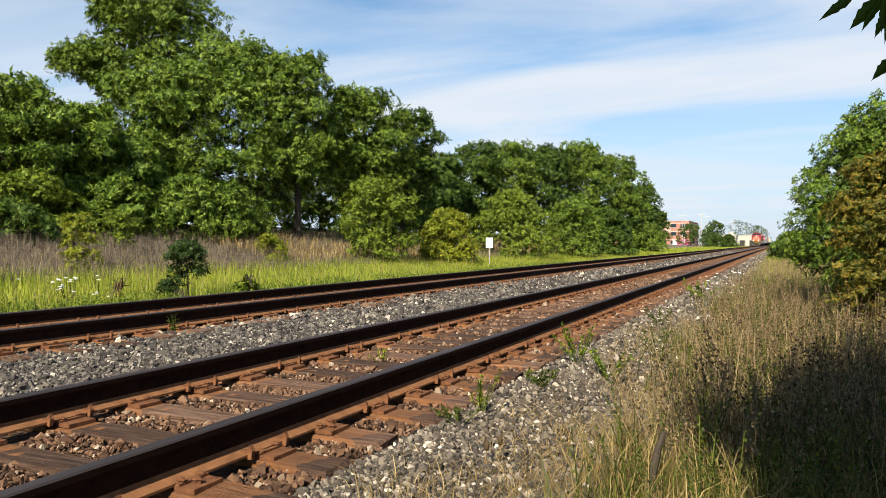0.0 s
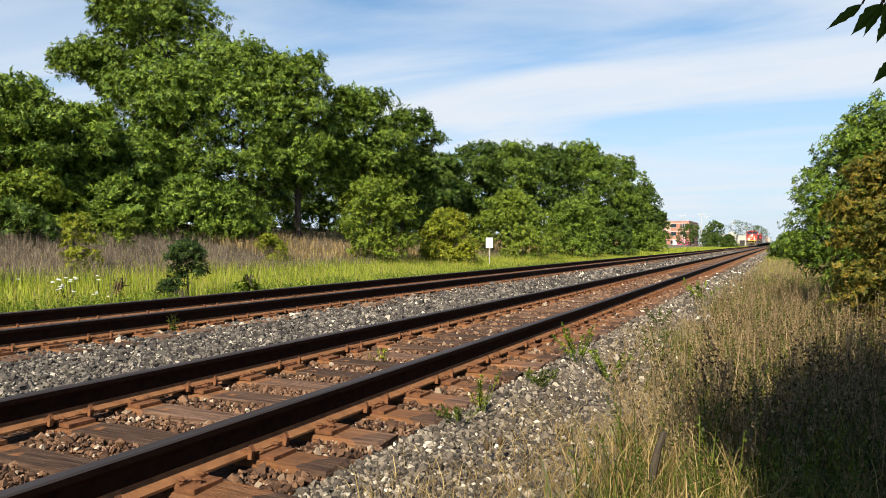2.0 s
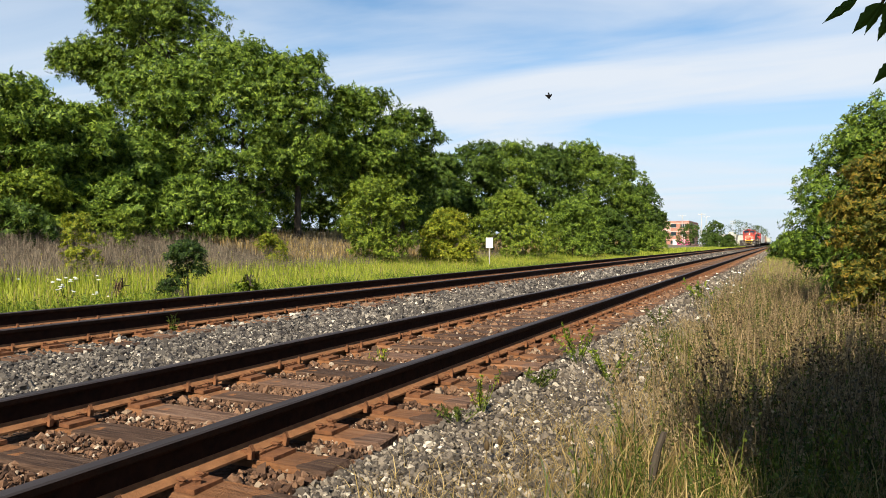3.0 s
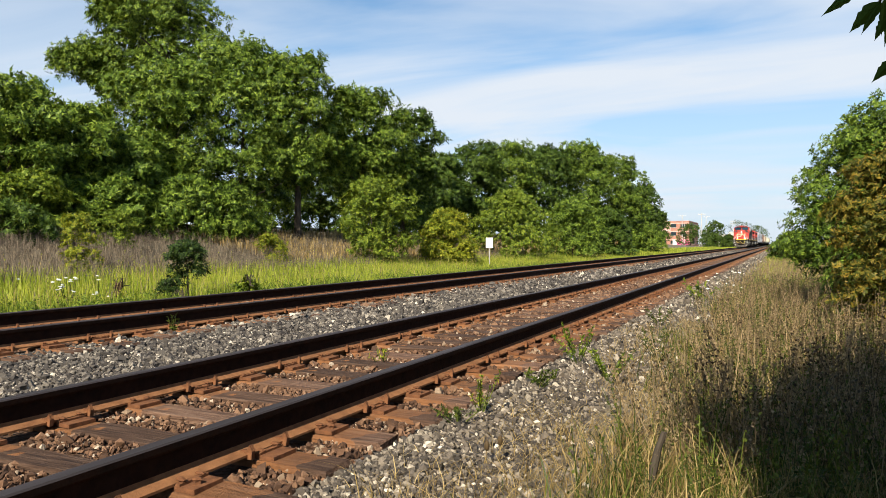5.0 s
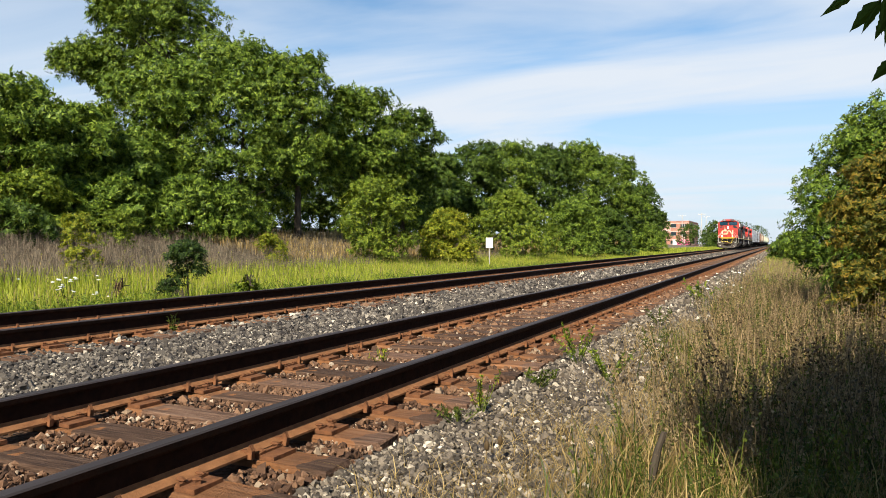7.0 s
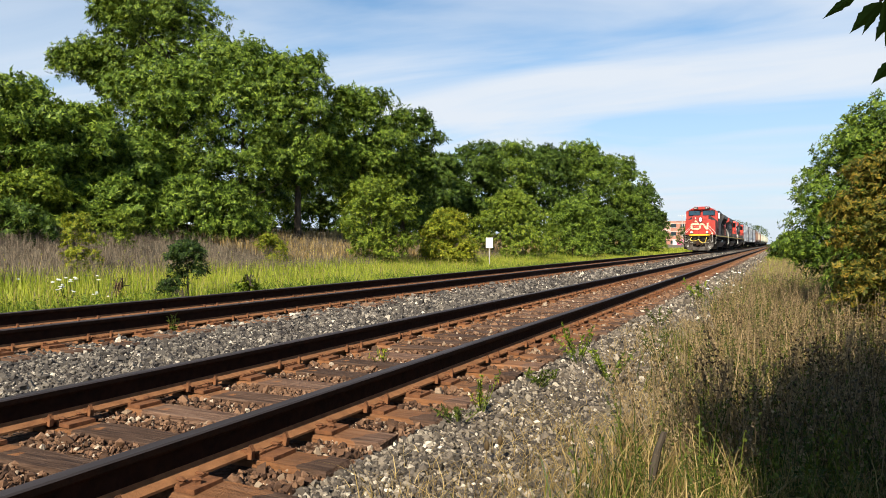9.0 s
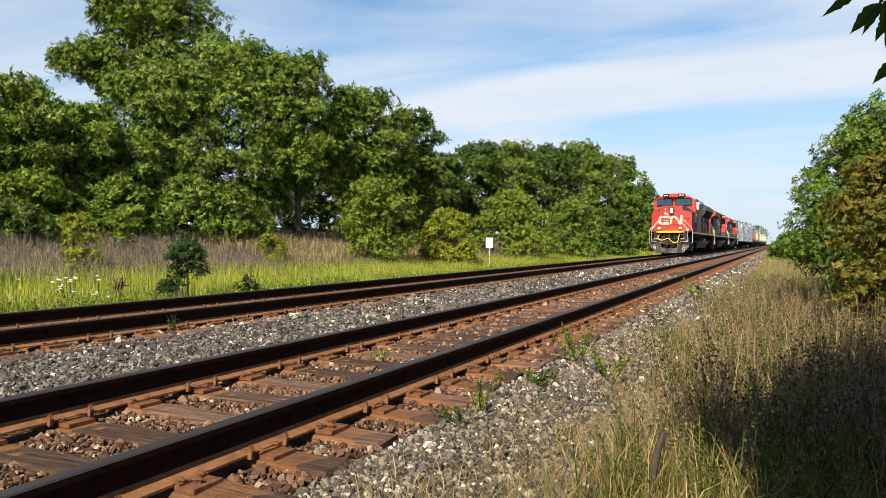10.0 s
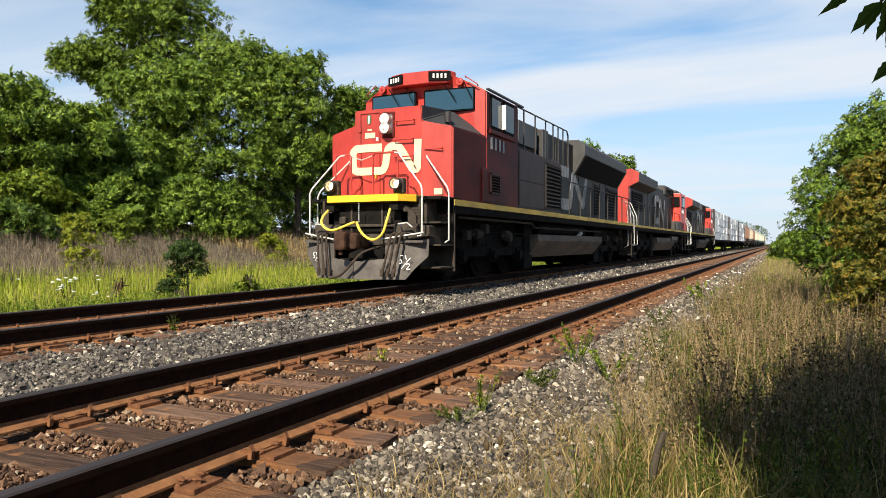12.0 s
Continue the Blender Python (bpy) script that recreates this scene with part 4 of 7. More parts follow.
# ---------------------------------------------------------------- hanging leaves of the tree beside the verge
def leaf_mesh(base, tip, wide):
    """One drooping leaf with side lobes, folded along its rib."""
    b, e = Vector(base), Vector(tip)
    d = e - b
    L = d.length
    d.normalize()
    n = Vector((0.4284, -0.9035, 0.1)).normalized()
    w = d.cross(n).normalized()
    rows = [(0.0, 0.02), (0.12, 0.55), (0.3, 0.95), (0.42, 0.7), (0.5, 0.85), (0.66, 0.5), (0.74, 0.42), (0.9, 0.1), (1.0, 0.0)]
    bm = bmesh.new()
    prev = None
    for t, k in rows:
        c = b + d * L * t - Vector((0, 0, 1)) * 0.06 * L * t * t
        q = w * (k * wide * L)
        row = [bm.verts.new(c - q - n * 0.25 * k * wide * L), bm.verts.new(c), bm.verts.new(c + q - n * 0.25 * k * wide * L)]
        if prev:
            bm.faces.new((prev[0], prev[1], row[1], row[0]))
            bm.faces.new((prev[1], prev[2], row[2], row[1]))
        prev = row
    return bm


LEAVES = [((0.209, 2.541, 1.867), (0.107, 2.491, 1.794), 0.13), ((0.276, 2.572, 1.836), (0.191, 2.531, 1.745), 0.2), ((0.282, 2.575, 1.839), (0.225, 2.547, 1.738), 0.14), ((0.298, 2.582, 1.79), (0.262, 2.564, 1.717), 0.2), ((0.292, 2.58, 1.846), (0.282, 2.574, 1.734), 0.13), ((0.314, 2.59, 1.804), (0.29, 2.578, 1.699), 0.14), ((0.317, 2.59, 1.657), (0.253, 2.559, 1.589), 0.2)]
twigs = []
tree_at = OVERHANG[0].location.copy()
for group in (LEAVES[:1], LEAVES[1:6], LEAVES[6:]):
    bm = bmesh.new()
    ends = [Vector(q[0]) for q in group]
    start = Vector((0.62, 2.35, 2.75))
    for q in ends:
        mid = start.lerp(q, 0.55) + Vector((0, 0, 0.05))
        pipe(bm, [start, mid, q], 0.0035, 6)
    twig = part("twig", bm, M_BARK, OVERHANG[0], "thin leafy twig", tuple(-tree_at))
    for base, tip, wide in group:
        # The darker green holds the shade of the crown overhead.
        part("leaf", leaf_mesh(base, tip, wide), M_LEAF_DARK, twig, "pointed leaf, its shade put into a darker green")
    twigs.append(twig)

# ---------------------------------------------------------------- small plants of the field
def sapling(label, seed, x, y, h, w, material, leaf=0.14, clumps=14, leaves=45, base=0.5):
    t = make_tree("sapling", label, seed, h * 0.95, w * 0.9, base, material, clumps, leaves * 4, leaf, "round", "sapling", 0.025, clump_r=(0.14, 0.26))
    return place(t, x, y, -0.02)


sapling("small dark green sapling standing in the grass", 71, -11.68, 11.62, 1.45, 0.75, M_LEAF_DEEP, 0.13, 18, 55, 0.4)
sapling("small dark green sapling low in the grass", 72, -11.80, 11.23, 0.6, 0.4, M_LEAF_DEEP, 0.11, 8, 40, 0.1)
sapling("slender yellow-green sapling in the field", 73, -17.89, 13.65, 1.75, 1.0, M_LEAF_YELLOW, 0.13, 20, 45, 0.1)
sapling("bright yellow-green sapling in brown grass", 74, -17.51, 21.58, 1.25, 1.05, M_LEAF_YELLOW, 0.15, 18, 50, 0.1)
sapling("yellow-green sapling before the trees", 75, -21.12, 17.66, 1.5, 1.3, M_LEAF_BRIGHT, 0.15, 18, 50, 0.1)
sapling("dark dock plant standing in the grass", 76, -13.11, 11.05, 0.55, 0.16, M_SEED, 0.07, 6, 40, 0.1)
sapling("low green weed plant beside the rails", 77, -9.19, 10.69, 0.45, 0.5, M_LEAF_BRIGHT, 0.1, 8, 40, 0.05)
sapling("low green weed plant beside the rails", 78, -10.11, 9.82, 0.35, 0.6, M_LEAF_BRIGHT, 0.1, 8, 40, 0.05)


def flower_plant(x, y, h, heads, seed, spread=0.4):
    rng = random.Random(seed)
    t = empty("wildflower")
    tagged(t, "white-flowered umbel plant in the grass", "wildflower", "white wildflowers")
    stem = bmesh.new()
    for k in range(heads):
        e = Vector((rng.uniform(-spread, spread), rng.uniform(-spread, spread), h * rng.uniform(0.6, 1.1)))
        cyl(stem, (e.x * 0.2, e.y * 0.2, -0.05), e, 0.006, 0.004, 5)
        head = bmesh.new()
        bmesh.ops.create_icosphere(head, subdivisions=2, radius=rng.uniform(0.026, 0.045), matrix=Matrix.Translation(e) @ Matrix.Diagonal((1, 1, 0.28, 1)))
        for v in head.verts:
            v.co += Vector((rng.uniform(-.009, .009), rng.uniform(-.009, .009), rng.uniform(-.006, .008)))
        part("flower_head", head, M_FLOWER, t, "flat white flower head")
    part("stem", stem, M_WEED_GREEN, t)["kind"] = "stuff"
    place(t, x, y)


flower_plant(-12.84, 9.63, 0.62, 14, 1, 0.24)
flower_plant(-12.48, 9.58, 0.45, 6, 2)
flower_plant(-12.64, 10.17, 0.75, 2, 3, 0.1)
flower_plant(-14.75, 9.61, 0.5, 3, 4)
flower_plant(-1.17, 19.37, 0.55, 7, 5, 0.5)
flower_plant(-1.02, 16.11, 0.45, 6, 6, 0.5)


def ballast_weed(label, seed, x, y, h, w, material, n=60, leaf=0.05):
    t = empty("ballast_weed")
    tagged(t, label, "weed", "weeds in the ballast")
    rng = np.random.default_rng(seed)
    r = random.Random(seed)
    stem = bmesh.new()
    pts = []
    for k in range(7):
        e = Vector((r.uniform(-w / 2, w / 2), r.uniform(-w / 2, w / 2), h * r.uniform(0.5, 1.0)))
        cyl(stem, (0, 0, -0.04), e, 0.004, 0.002, 5)
        pts.append(e)
    pts = np.array(pts)
    p = pts[rng.integers(0, 7, n)] * rng.uniform(0.25, 1.0, (n, 1))
    al = unit(rng.normal(size=(n, 3)) + np.array([0, 0, 0.4])) * leaf * rng.uniform(0.6, 1.5, (n, 1))
    aw = unit(np.cross(al, rng.normal(size=(n, 3)))) * leaf * 0.22
    v, f = quads_from(p, al, aw)
    part("stem", stem, M_WEED_GREEN, t)["kind"] = "stuff"
    put("leaves", mesh_np("leaves", v, f), material, t)
    place(t, x, y, 0.01)


ballast_weed("yellow-flowered green weed growing in the ballast", 81, -1.78, 4.33, 0.30, 0.22, M_LEAF_YELLOW, 160, 0.028)
ballast_weed("low green weed creeping in the ballast", 82, -1.82, 4.05, 0.13, 0.35, M_WEED_GREEN, 220, 0.025)
ballast_weed("bright green weed at the ballast's edge", 83, -1.72, 6.6, 0.42, 0.45, M_LEAF_BRIGHT, 320, 0.035)
ballast_weed("bright green weed at the ballast's edge", 84, -1.35, 6.3, 0.36, 0.5, M_LEAF_BRIGHT, 300, 0.035)
ballast_weed("dull green grass tuft in the ballast", 85, -1.72, 5.4, 0.14, 0.4, M_WEED_GREEN, 200, 0.035)
ballast_weed("small weed between the sleepers", 86, -3.35, 5.75, 0.16, 0.3, M_LEAF_YELLOW, 60, 0.03)
ballast_weed("low weed on the gravel shoulder", 87, -1.55, 10.5, 0.3, 0.5, M_WEED_GREEN, 220, 0.035)
ballast_weed("low weed on the gravel shoulder", 88, -1.2, 8.0, 0.4, 0.5, M_WEED_GREEN, 220, 0.035)
ballast_weed("pale green weed on the gravel shoulder", 89, -1.5, 15.5, 0.45, 0.8, M_LEAF_BRIGHT, 160, 0.08)
ballast_weed("dark weed beside the rail", 90, -6.25, 6.0, 0.22, 0.12, M_WEED_GREEN, 40, 0.04)


def old_stump():
    bm = bmesh.new()
    pts = [Vector((0, 0, -0.1)), Vector((0.015, 0.01, 0.12)), Vector((0.045, 0.015, 0.27)), Vector((0.075, 0.02, 0.36))]
    for (a, b), r in zip(zip(pts[:-1], pts[1:]), (0.026, 0.022, 0.017)):
        cyl(bm, a, b, r, r * 0.85, 8)
    ob = part("broken_stick", bm, M_BARK)
    tagged(ob, "dark broken stick standing in dry grass", "stick")
    ob.location = (-0.60, 3.7, float(ground_z(-0.60, 3.7)) + 0.08)


old_stump()


def seed_pod(x, y, h):
    bm = cyl(bmesh.new(), (0, 0, -0.03), (0.01, 0, h), 0.003, 0.003, 5)
    t = empty("teasel")
    tagged(t, "dark dried seed head on a thin stem", "weed", "dried seed heads")
    part("stem", bm, M_WEED, t)
    hd = bmesh.new()
    bmesh.ops.create_uvsphere(hd, u_segments=8, v_segments=6, radius=0.02, matrix=Matrix.Translation((0.01, 0, h)) @ Matrix.Diagonal((0.8, 0.8, 1.5, 1)))
    part("seed_head", hd, M_SEED, t)
    place(t, x, y)


seed_pod(-1.42, 3.72, 0.12)
seed_pod(-1.46, 3.62, 0.10)

# ---------------------------------------------------------------- signs, poles and buildings along the line
def field_sign():
    t = empty("field_sign")
    tagged(t, "blank white square sign on a thin post", "sign")
    part("post", cyl(bmesh.new(), (0, 0, -0.3), (0, 0, 1.05), 0.025, seg=8), M_POLE, t)
    part("board", boxed(-0.19, 0.19, -0.012, 0.012, 1.0, 1.55, 0.01), M_WHITE, t, "plain white board")
    place(t, -14.04, 35.40)
    t.rotation_euler = (0, 0, 0.35)


field_sign()


def brick_building():
    t = empty("brick_building")
    tagged(t, "three-storey red brick building with pale window bands", "building")
    part("wall", boxed(-5.5, 5.5, -16, 16, 0, 9.6), M_BRICK, t, "red brick wall")
    part("roof", boxed(-5.6, 5.6, -16.1, 16.1, 9.6, 9.8), M_PINK, t, "flat roof with a pale coping")
    win = mesh_of(boxed(-1.0, 1.0, -0.08, 0.03, -0.65, 0.65), "window", M_GLASS)
    sill = mesh_of(boxed(-1.1, 1.1, -0.16, 0.0, -0.12, 0.0), "sill", M_CONC)
    for z in (1.9, 5.0, 8.0):
        part("pale_band", boxed(-5.54, 5.54, -16.06, 16.0, z + 0.8, z + 1.1), M_PINK, t, "pale stone band")
        for x in (-3.5, 0, 3.5):
            w = put("window", win, None, t, "", (x, -16.0, z))
            put("sill", sill, None, w, "", (0, 0, -0.65))
        for y in (-12, -7, -2, 3, 8, 13):
            w = put("window", win, None, t, "", pose(5.5, y, z, 0, 0, 90))
            put("sill", sill, None, w, "", (0, 0, -0.65))
    part("gable_panel", boxed(-4.6, -1.0, -16.12, -16.0, 5.4, 9.0), M_PINK, t, "pale pink wall panel")
    t.location = (-35.6, 290, -0.3)


def mesh_of(bm, name, material):
    me = bpy.data.meshes.new(name)
    bm.to_mesh(me)
    bm.free()
    me.materials.append(material)
    return me


M_PINK = plain("pale_pink_render", (0.62, 0.38, 0.32), rough=0.9)
M_MAGENTA = plain("faded_magenta_paint", (0.55, 0.12, 0.22), rough=0.7)
brick_building()


def trailer():
    t = empty("trailer")
    tagged(t, "pink and white box trailer beside the building", "trailer")
    part("body", boxed(-2.3, 2.3, -1.2, 1.2, 0.6, 2.9, 0.05), M_MAGENTA, t)
    part("front_panel", boxed(-3.6, -2.3, -1.2, 1.2, 0.6, 2.7, 0.05), M_WHITE, t)
    for x in (-2.6, 1.2, 2.0):
        part("wheel", cyl(bmesh.new(), (x, -1.25, 0.5), (x, -0.95, 0.5), 0.5, seg=14), M_UNDER, t)
    t.location = (-30.6, 262, -0.3)
    t.rotation_euler = (0, 0, 0.1)


trailer()


def warehouse(x, y, w, h, label, roof=True):
    t = empty("warehouse")
    tagged(t, label, "building", "pale low buildings")
    part("wall", boxed(-w / 2, w / 2, 0, 18, 0, h), M_CONC, t, "pale wall")
    part("roof", boxed(-w / 2 - 0.3, w / 2 + 0.3, -0.3, 18.3, h, h + 0.3), M_CONC, t)
    door = mesh_of(boxed(-1.5, 1.5, -0.1, 0.02, 0.0, 3.2), "dock_door", M_GREY)
    n = int(w // 5)
    for k in range(n):
        put("dock_door", door, None, t, "grey dock door", (-w / 2 + 2.6 + k * 5.0, 0, 0.0))
    if roof:
        part("roof_unit", boxed(w * 0.2, w * 0.38, 4, 8, h + 0.3, h + 1.7, 0.05), M_CONC, t)
    t.location = (x, y, -0.3)
    return t


warehouse(-27.5, 408, 13, 6.0, "low pale warehouse beyond the line")
warehouse(-15.0, 420, 12, 5.6, "low pale warehouse with a roof box")


def pole(x, y, h, label, arms=2, r=0.16):
    t = empty("utility_pole")
    tagged(t, label, "pole", "poles along the line")
    part("shaft", cyl(bmesh.new(), (0, 0, -0.5), (0, 0, h), r, r * 0.6, 10), M_POLE, t, "pale grey shaft")
    for k in range(arms):
        arm = part("crossarm", boxed(-1.2, 1.2, -0.06, 0.06, h - 0.5 - k * 1.1, h - 0.36 - k * 1.1), M_POLE, t)
        for x2 in (-1.1, -0.5, 0.5, 1.1):
            part("insulator", cyl(bmesh.new(), (x2, 0, h - 0.36 - k * 1.1), (x2, 0, h - 0.15 - k * 1.1), 0.05, 0.03, 6), M_WHITE, arm)
    t.location = (x, y, -0.3)


pole(-30.6, 258, 11.4, "pale pole before the brick building", 1)
pole(-30.0, 259, 8.2, "pale bare pole before the brick building", 0, 0.2)
pole(-24.6, 262, 12.0, "tall pale pole with a crossarm", 1)
pole(-23.4, 265, 11.2, "tall pale pole with a crossarm", 1)
pole(-25.0, 260, 7.8, "pale bare pole beside the taller one", 0, 0.2)
pole(-20.5, 370, 12.5, "distant pole with crossarms", 2)
pole(-15.5, 380, 9.5, "thin pale pole far down the line", 1)


def far_trees():
    """Low trees far along the line."""
    for k, (x, y, h, w) in enumerate(((-26.5, 245, 7.0, 9), (-20.0, 255, 8.4, 8), (-27.5, 330, 8, 12), (-22, 470, 15, 22), (-13, 480, 12, 16), (-15.5, 200, 3.6, 5), (-12.3, 205, 3.6, 4.2))):
        t = make_tree("distant_tree", "dark green tree far along the line", 90 + k, h, w, 0.3, M_LEAF_DARK, 50, 90, 0.55 + 0.02 * h, "bush", "tree", 0.2)
        t["group"] = "distant trees"
        place(t, x, y, -0.1)


far_trees()


def sway():
    """The twigs move a little in the wind."""
    o = -tree_at
    for tw, rows in ((twigs[0], ((0, -2, 8), (0.7, 4, 14), (1.5, 15, 26), (2.5, 7, 18), (3.6, 4, 8), (5.5, 2, -1), (6.5, 0, 0), (8, 3, 4), (9.5, 5, 5), (10.5, 0, -2), (12, -3, -1))),
                     (twigs[1], ((0, 0, -4), (1.5, 1, 6), (2.5, 5, 4), (5.0, 0, 1), (6.5, 0, 0), (9.5, 1, 3), (10.5, 0, 4), (12, 2, 2))),
                     (twigs[2], ((0, 0, -2), (1.5, 2, 0), (2.5, 3, 4), (5.0, 1, 1), (6.5, 0, 0), (9.5, 1, 4), (10.5, 2, 4), (12, 1, 2)))):
        walk(tw, [(t, Matrix.Translation(o + Vector((dx * 0.001581, dx * 0.000750, -dy * 0.001750)))) for t, dx, dy in rows])


# ---------------------------------------------------------------- the train
def ring(bm, pts, r, seg=8):
    return pipe(bm, [Vector(p) for p in pts], r, seg)


def slab(bm, pts, thick):
    """A plate from an outline of 3D points lying in one plane, given some thickness."""
    vs = [bm.verts.new(p) for p in pts]
    fc = bm.faces.new(vs)
    fc.normal_update()
    n = fc.normal.copy()
    r = bmesh.ops.extrude_face_region(bm, geom=[fc])
    for v in [g for g in r["geom"] if isinstance(g, bmesh.types.BMVert)]:
        v.co -= n * thick
    bmesh.ops.recalc_face_normals(bm, faces=bm.faces[:])
    return bm


def wheelset(parent, y, r=0.51):
    w = part("wheelset", cyl(bmesh.new(), (-0.8, 0, 0), (0.8, 0, 0), 0.09, seg=12), M_UNDER, parent, "", (0, y, r))
    for s in (-1, 1):
        bm = bmesh.new()
        cyl(bm, (s * 0.68, 0, 0), (s * 0.81, 0, 0), r, seg=28)
        cyl(bm, (s * 0.66, 0, 0), (s * 0.69, 0, 0), r + 0.03, seg=28)
        cyl(bm, (s * 0.81, 0, 0), (s * 0.84, 0, 0), r * 0.78, r * 0.72, seg=24)
        part("wheel", bm, M_UNDER, w)
    return w


def truck(parent, y0, axles=3, pitch=1.75, heavy=True):
    """A bogie with its side frames, axle boxes, springs and wheels."""
    L = pitch * (axles - 1)
    t = part("bogie", boxed(-0.75, 0.75, y0 + 0.2, y0 + L - 0.2, 0.45, 0.85, 0.04), M_UNDER, parent, "grimy cast steel bogie")
    for s in (-1, 1):
        bm = bmesh.new()
        prism(bm, [(y0 - 0.55, 0.62), (y0 - 0.2, 0.72), (y0 + 0.35, 0.5), (y0 + L / 2 - 0.4, 0.5), (y0 + L / 2, 0.66), (y0 + L / 2 + 0.4, 0.5), (y0 + L - 0.35, 0.5),
                   (y0 + L + 0.2, 0.72), (y0 + L + 0.55, 0.62), (y0 + L + 0.5, 0.95), (y0 - 0.5, 0.95)], "x", s * 1.0, s * 1.14)
        for k in range(axles):
            box(bm, min(s * 1.0, s * 1.2), max(s * 1.0, s * 1.2), y0 + k * pitch - 0.16, y0 + k * pitch + 0.16, 0.36, 0.68, 0.03)
            if heavy:
                cyl(bm, (s * 1.2, y0 + k * pitch, 0.51), (s * 1.25, y0 + k * pitch, 0.51), 0.12, seg=12)
            for d in (-0.33, 0.33):
                cyl(bm, (s * 1.08, y0 + k * pitch + d, 0.5), (s * 1.08, y0 + k * pitch + d, 0.86), 0.075, seg=10)
        if heavy:
            cyl(bm, (s * 1.17, y0 + 0.6, 0.8), (s * 1.17, y0 + 1.0, 0.8), 0.1, seg=10)
            cyl(bm, (s * 1.17, y0 + L - 1.0, 0.8), (s * 1.17, y0 + L - 0.6, 0.8), 0.1, seg=10)
            pipe(bm, [Vector((s * 1.18, y0 - 0.4, 1.02)), Vector((s * 1.18, y0 + L + 0.4, 1.02))], 0.025, 6)
        part("side_frame", bm, M_UNDER, t)
    for k in range(axles):
        wheelset(t, y0 + k * pitch)
    if heavy:
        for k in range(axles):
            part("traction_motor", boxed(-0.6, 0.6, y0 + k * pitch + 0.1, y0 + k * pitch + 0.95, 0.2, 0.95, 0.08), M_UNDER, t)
        # Plain dark blocks added to close the sunlit view through the bogie.
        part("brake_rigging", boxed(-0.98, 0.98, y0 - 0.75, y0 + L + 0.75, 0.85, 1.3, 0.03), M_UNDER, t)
        part("gear_filler", boxed(-0.62, 0.62, y0 - 0.6, y0 + L + 0.6, 0.08, 0.6, 0.04), M_UNDER, t)
    return t


def coupler(parent, y, d):
    bm = bmesh.new()
    box(bm, -0.12, 0.12, min(y, y - d * 0.5), max(y, y - d * 0.5), 0.7, 0.95, 0.03)
    box(bm, -0.22, 0.02, min(y - d * 0.42, y - d * 0.72), max(y - d * 0.42, y - d * 0.72), 0.66, 1.0, 0.05)
    box(bm, 0.05, 0.2, min(y - d * 0.45, y - d * 0.62), max(y - d * 0.45, y - d * 0.62), 0.68, 0.98, 0.05)
    cyl(bm, (-0.13, y - d * 0.6, 0.58), (-0.13, y - d * 0.6, 1.05), 0.045, seg=10)
    part("coupler", bm, M_COUPLER, parent, "rusty knuckle coupler")


def louvre(parent, name, s, x, y0, y1, z0, z1, n, material, frame_mat):
    bm = bmesh.new()
    xo = s * x
    a, b = min(xo, xo + s * 0.03), max(xo, xo + s * 0.03)
    for (p, q, r0, r1) in ((y0, y1, z0, z0 + 0.04), (y0, y1, z1 - 0.04, z1), (y0, y0 + 0.04, z0, z1), (y1 - 0.04, y1, z0, z1)):
        box(bm, a, b, p, q, r0, r1)
    g = part(name, bm, frame_mat, parent)
    box_b = boxed(min(xo, xo + s * 0.004), max(xo, xo + s * 0.004), y0 + 0.02, y1 - 0.02, z0 + 0.02, z1 - 0.02)
    part("backing", box_b, M_DARK, g)
    h = (z1 - z0 - 0.08) / n
    sl = mesh_of(slab(bmesh.new(), [(0, y0 + 0.03, 0.0), (0, y1 - 0.03, 0.0), (s * 0.024, y1 - 0.03, -h * 0.35), (s * 0.024, y0 + 0.03, -h * 0.35)], 0.012), "slat", frame_mat)
    for k in range(n):
        put("slat", sl, None, g, "", (xo + s * 0.004, 0, z0 + 0.04 + h * (k + 0.85)))
    return g


def smooth(pts, k=5):
    """A rounder line through the given 3D points."""
    P = [Vector(p) for p in pts]
    out = []
    for i in range(len(P) - 1):
        a, b, c, d = P[max(i - 1, 0)], P[i], P[i + 1], P[min(i + 2, len(P) - 1)]
        for j in range(k):
            u = j / k
            out.append(0.5 * (2 * b + (c - a) * u + (2 * a - 5 * b + 4 * c - d) * u * u + (3 * b - a - 3 * c + d) * u ** 3))
    return out + [P[-1]]


def stroke(bm, pts, w, y, thick=0.012):
    """A ribbon of even width along 2D points (x, z), standing on the plane y."""
    n = len(pts)
    L, R = [], []
    for i in range(n):
        a = Vector(pts[max(i - 1, 0)])
        b = Vector(pts[min(i + 1, n - 1)])
        d = (b - a).normalized()
        nn = Vector((-d.y, d.x)) * w / 2
        p = Vector(pts[i])
        L.append(p + nn)
        R.append(p - nn)
    lf = [bm.verts.new((p.x, y - thick, p.y)) for p in L]
    rf = [bm.verts.new((p.x, y - thick, p.y)) for p in R]
    lb = [bm.verts.new((p.x, y, p.y)) for p in L]
    rb = [bm.verts.new((p.x, y, p.y)) for p in R]
    for i in range(n - 1):
        for q in ((lf[i], lf[i + 1], rf[i + 1], rf[i]), (lb[i], lb[i + 1], lf[i + 1], lf[i]), (rf[i], rf[i + 1], rb[i + 1], rb[i])):
            bm.faces.new(q)
    bmesh.ops.recalc_face_normals(bm, faces=bm.faces[:])
    return bm


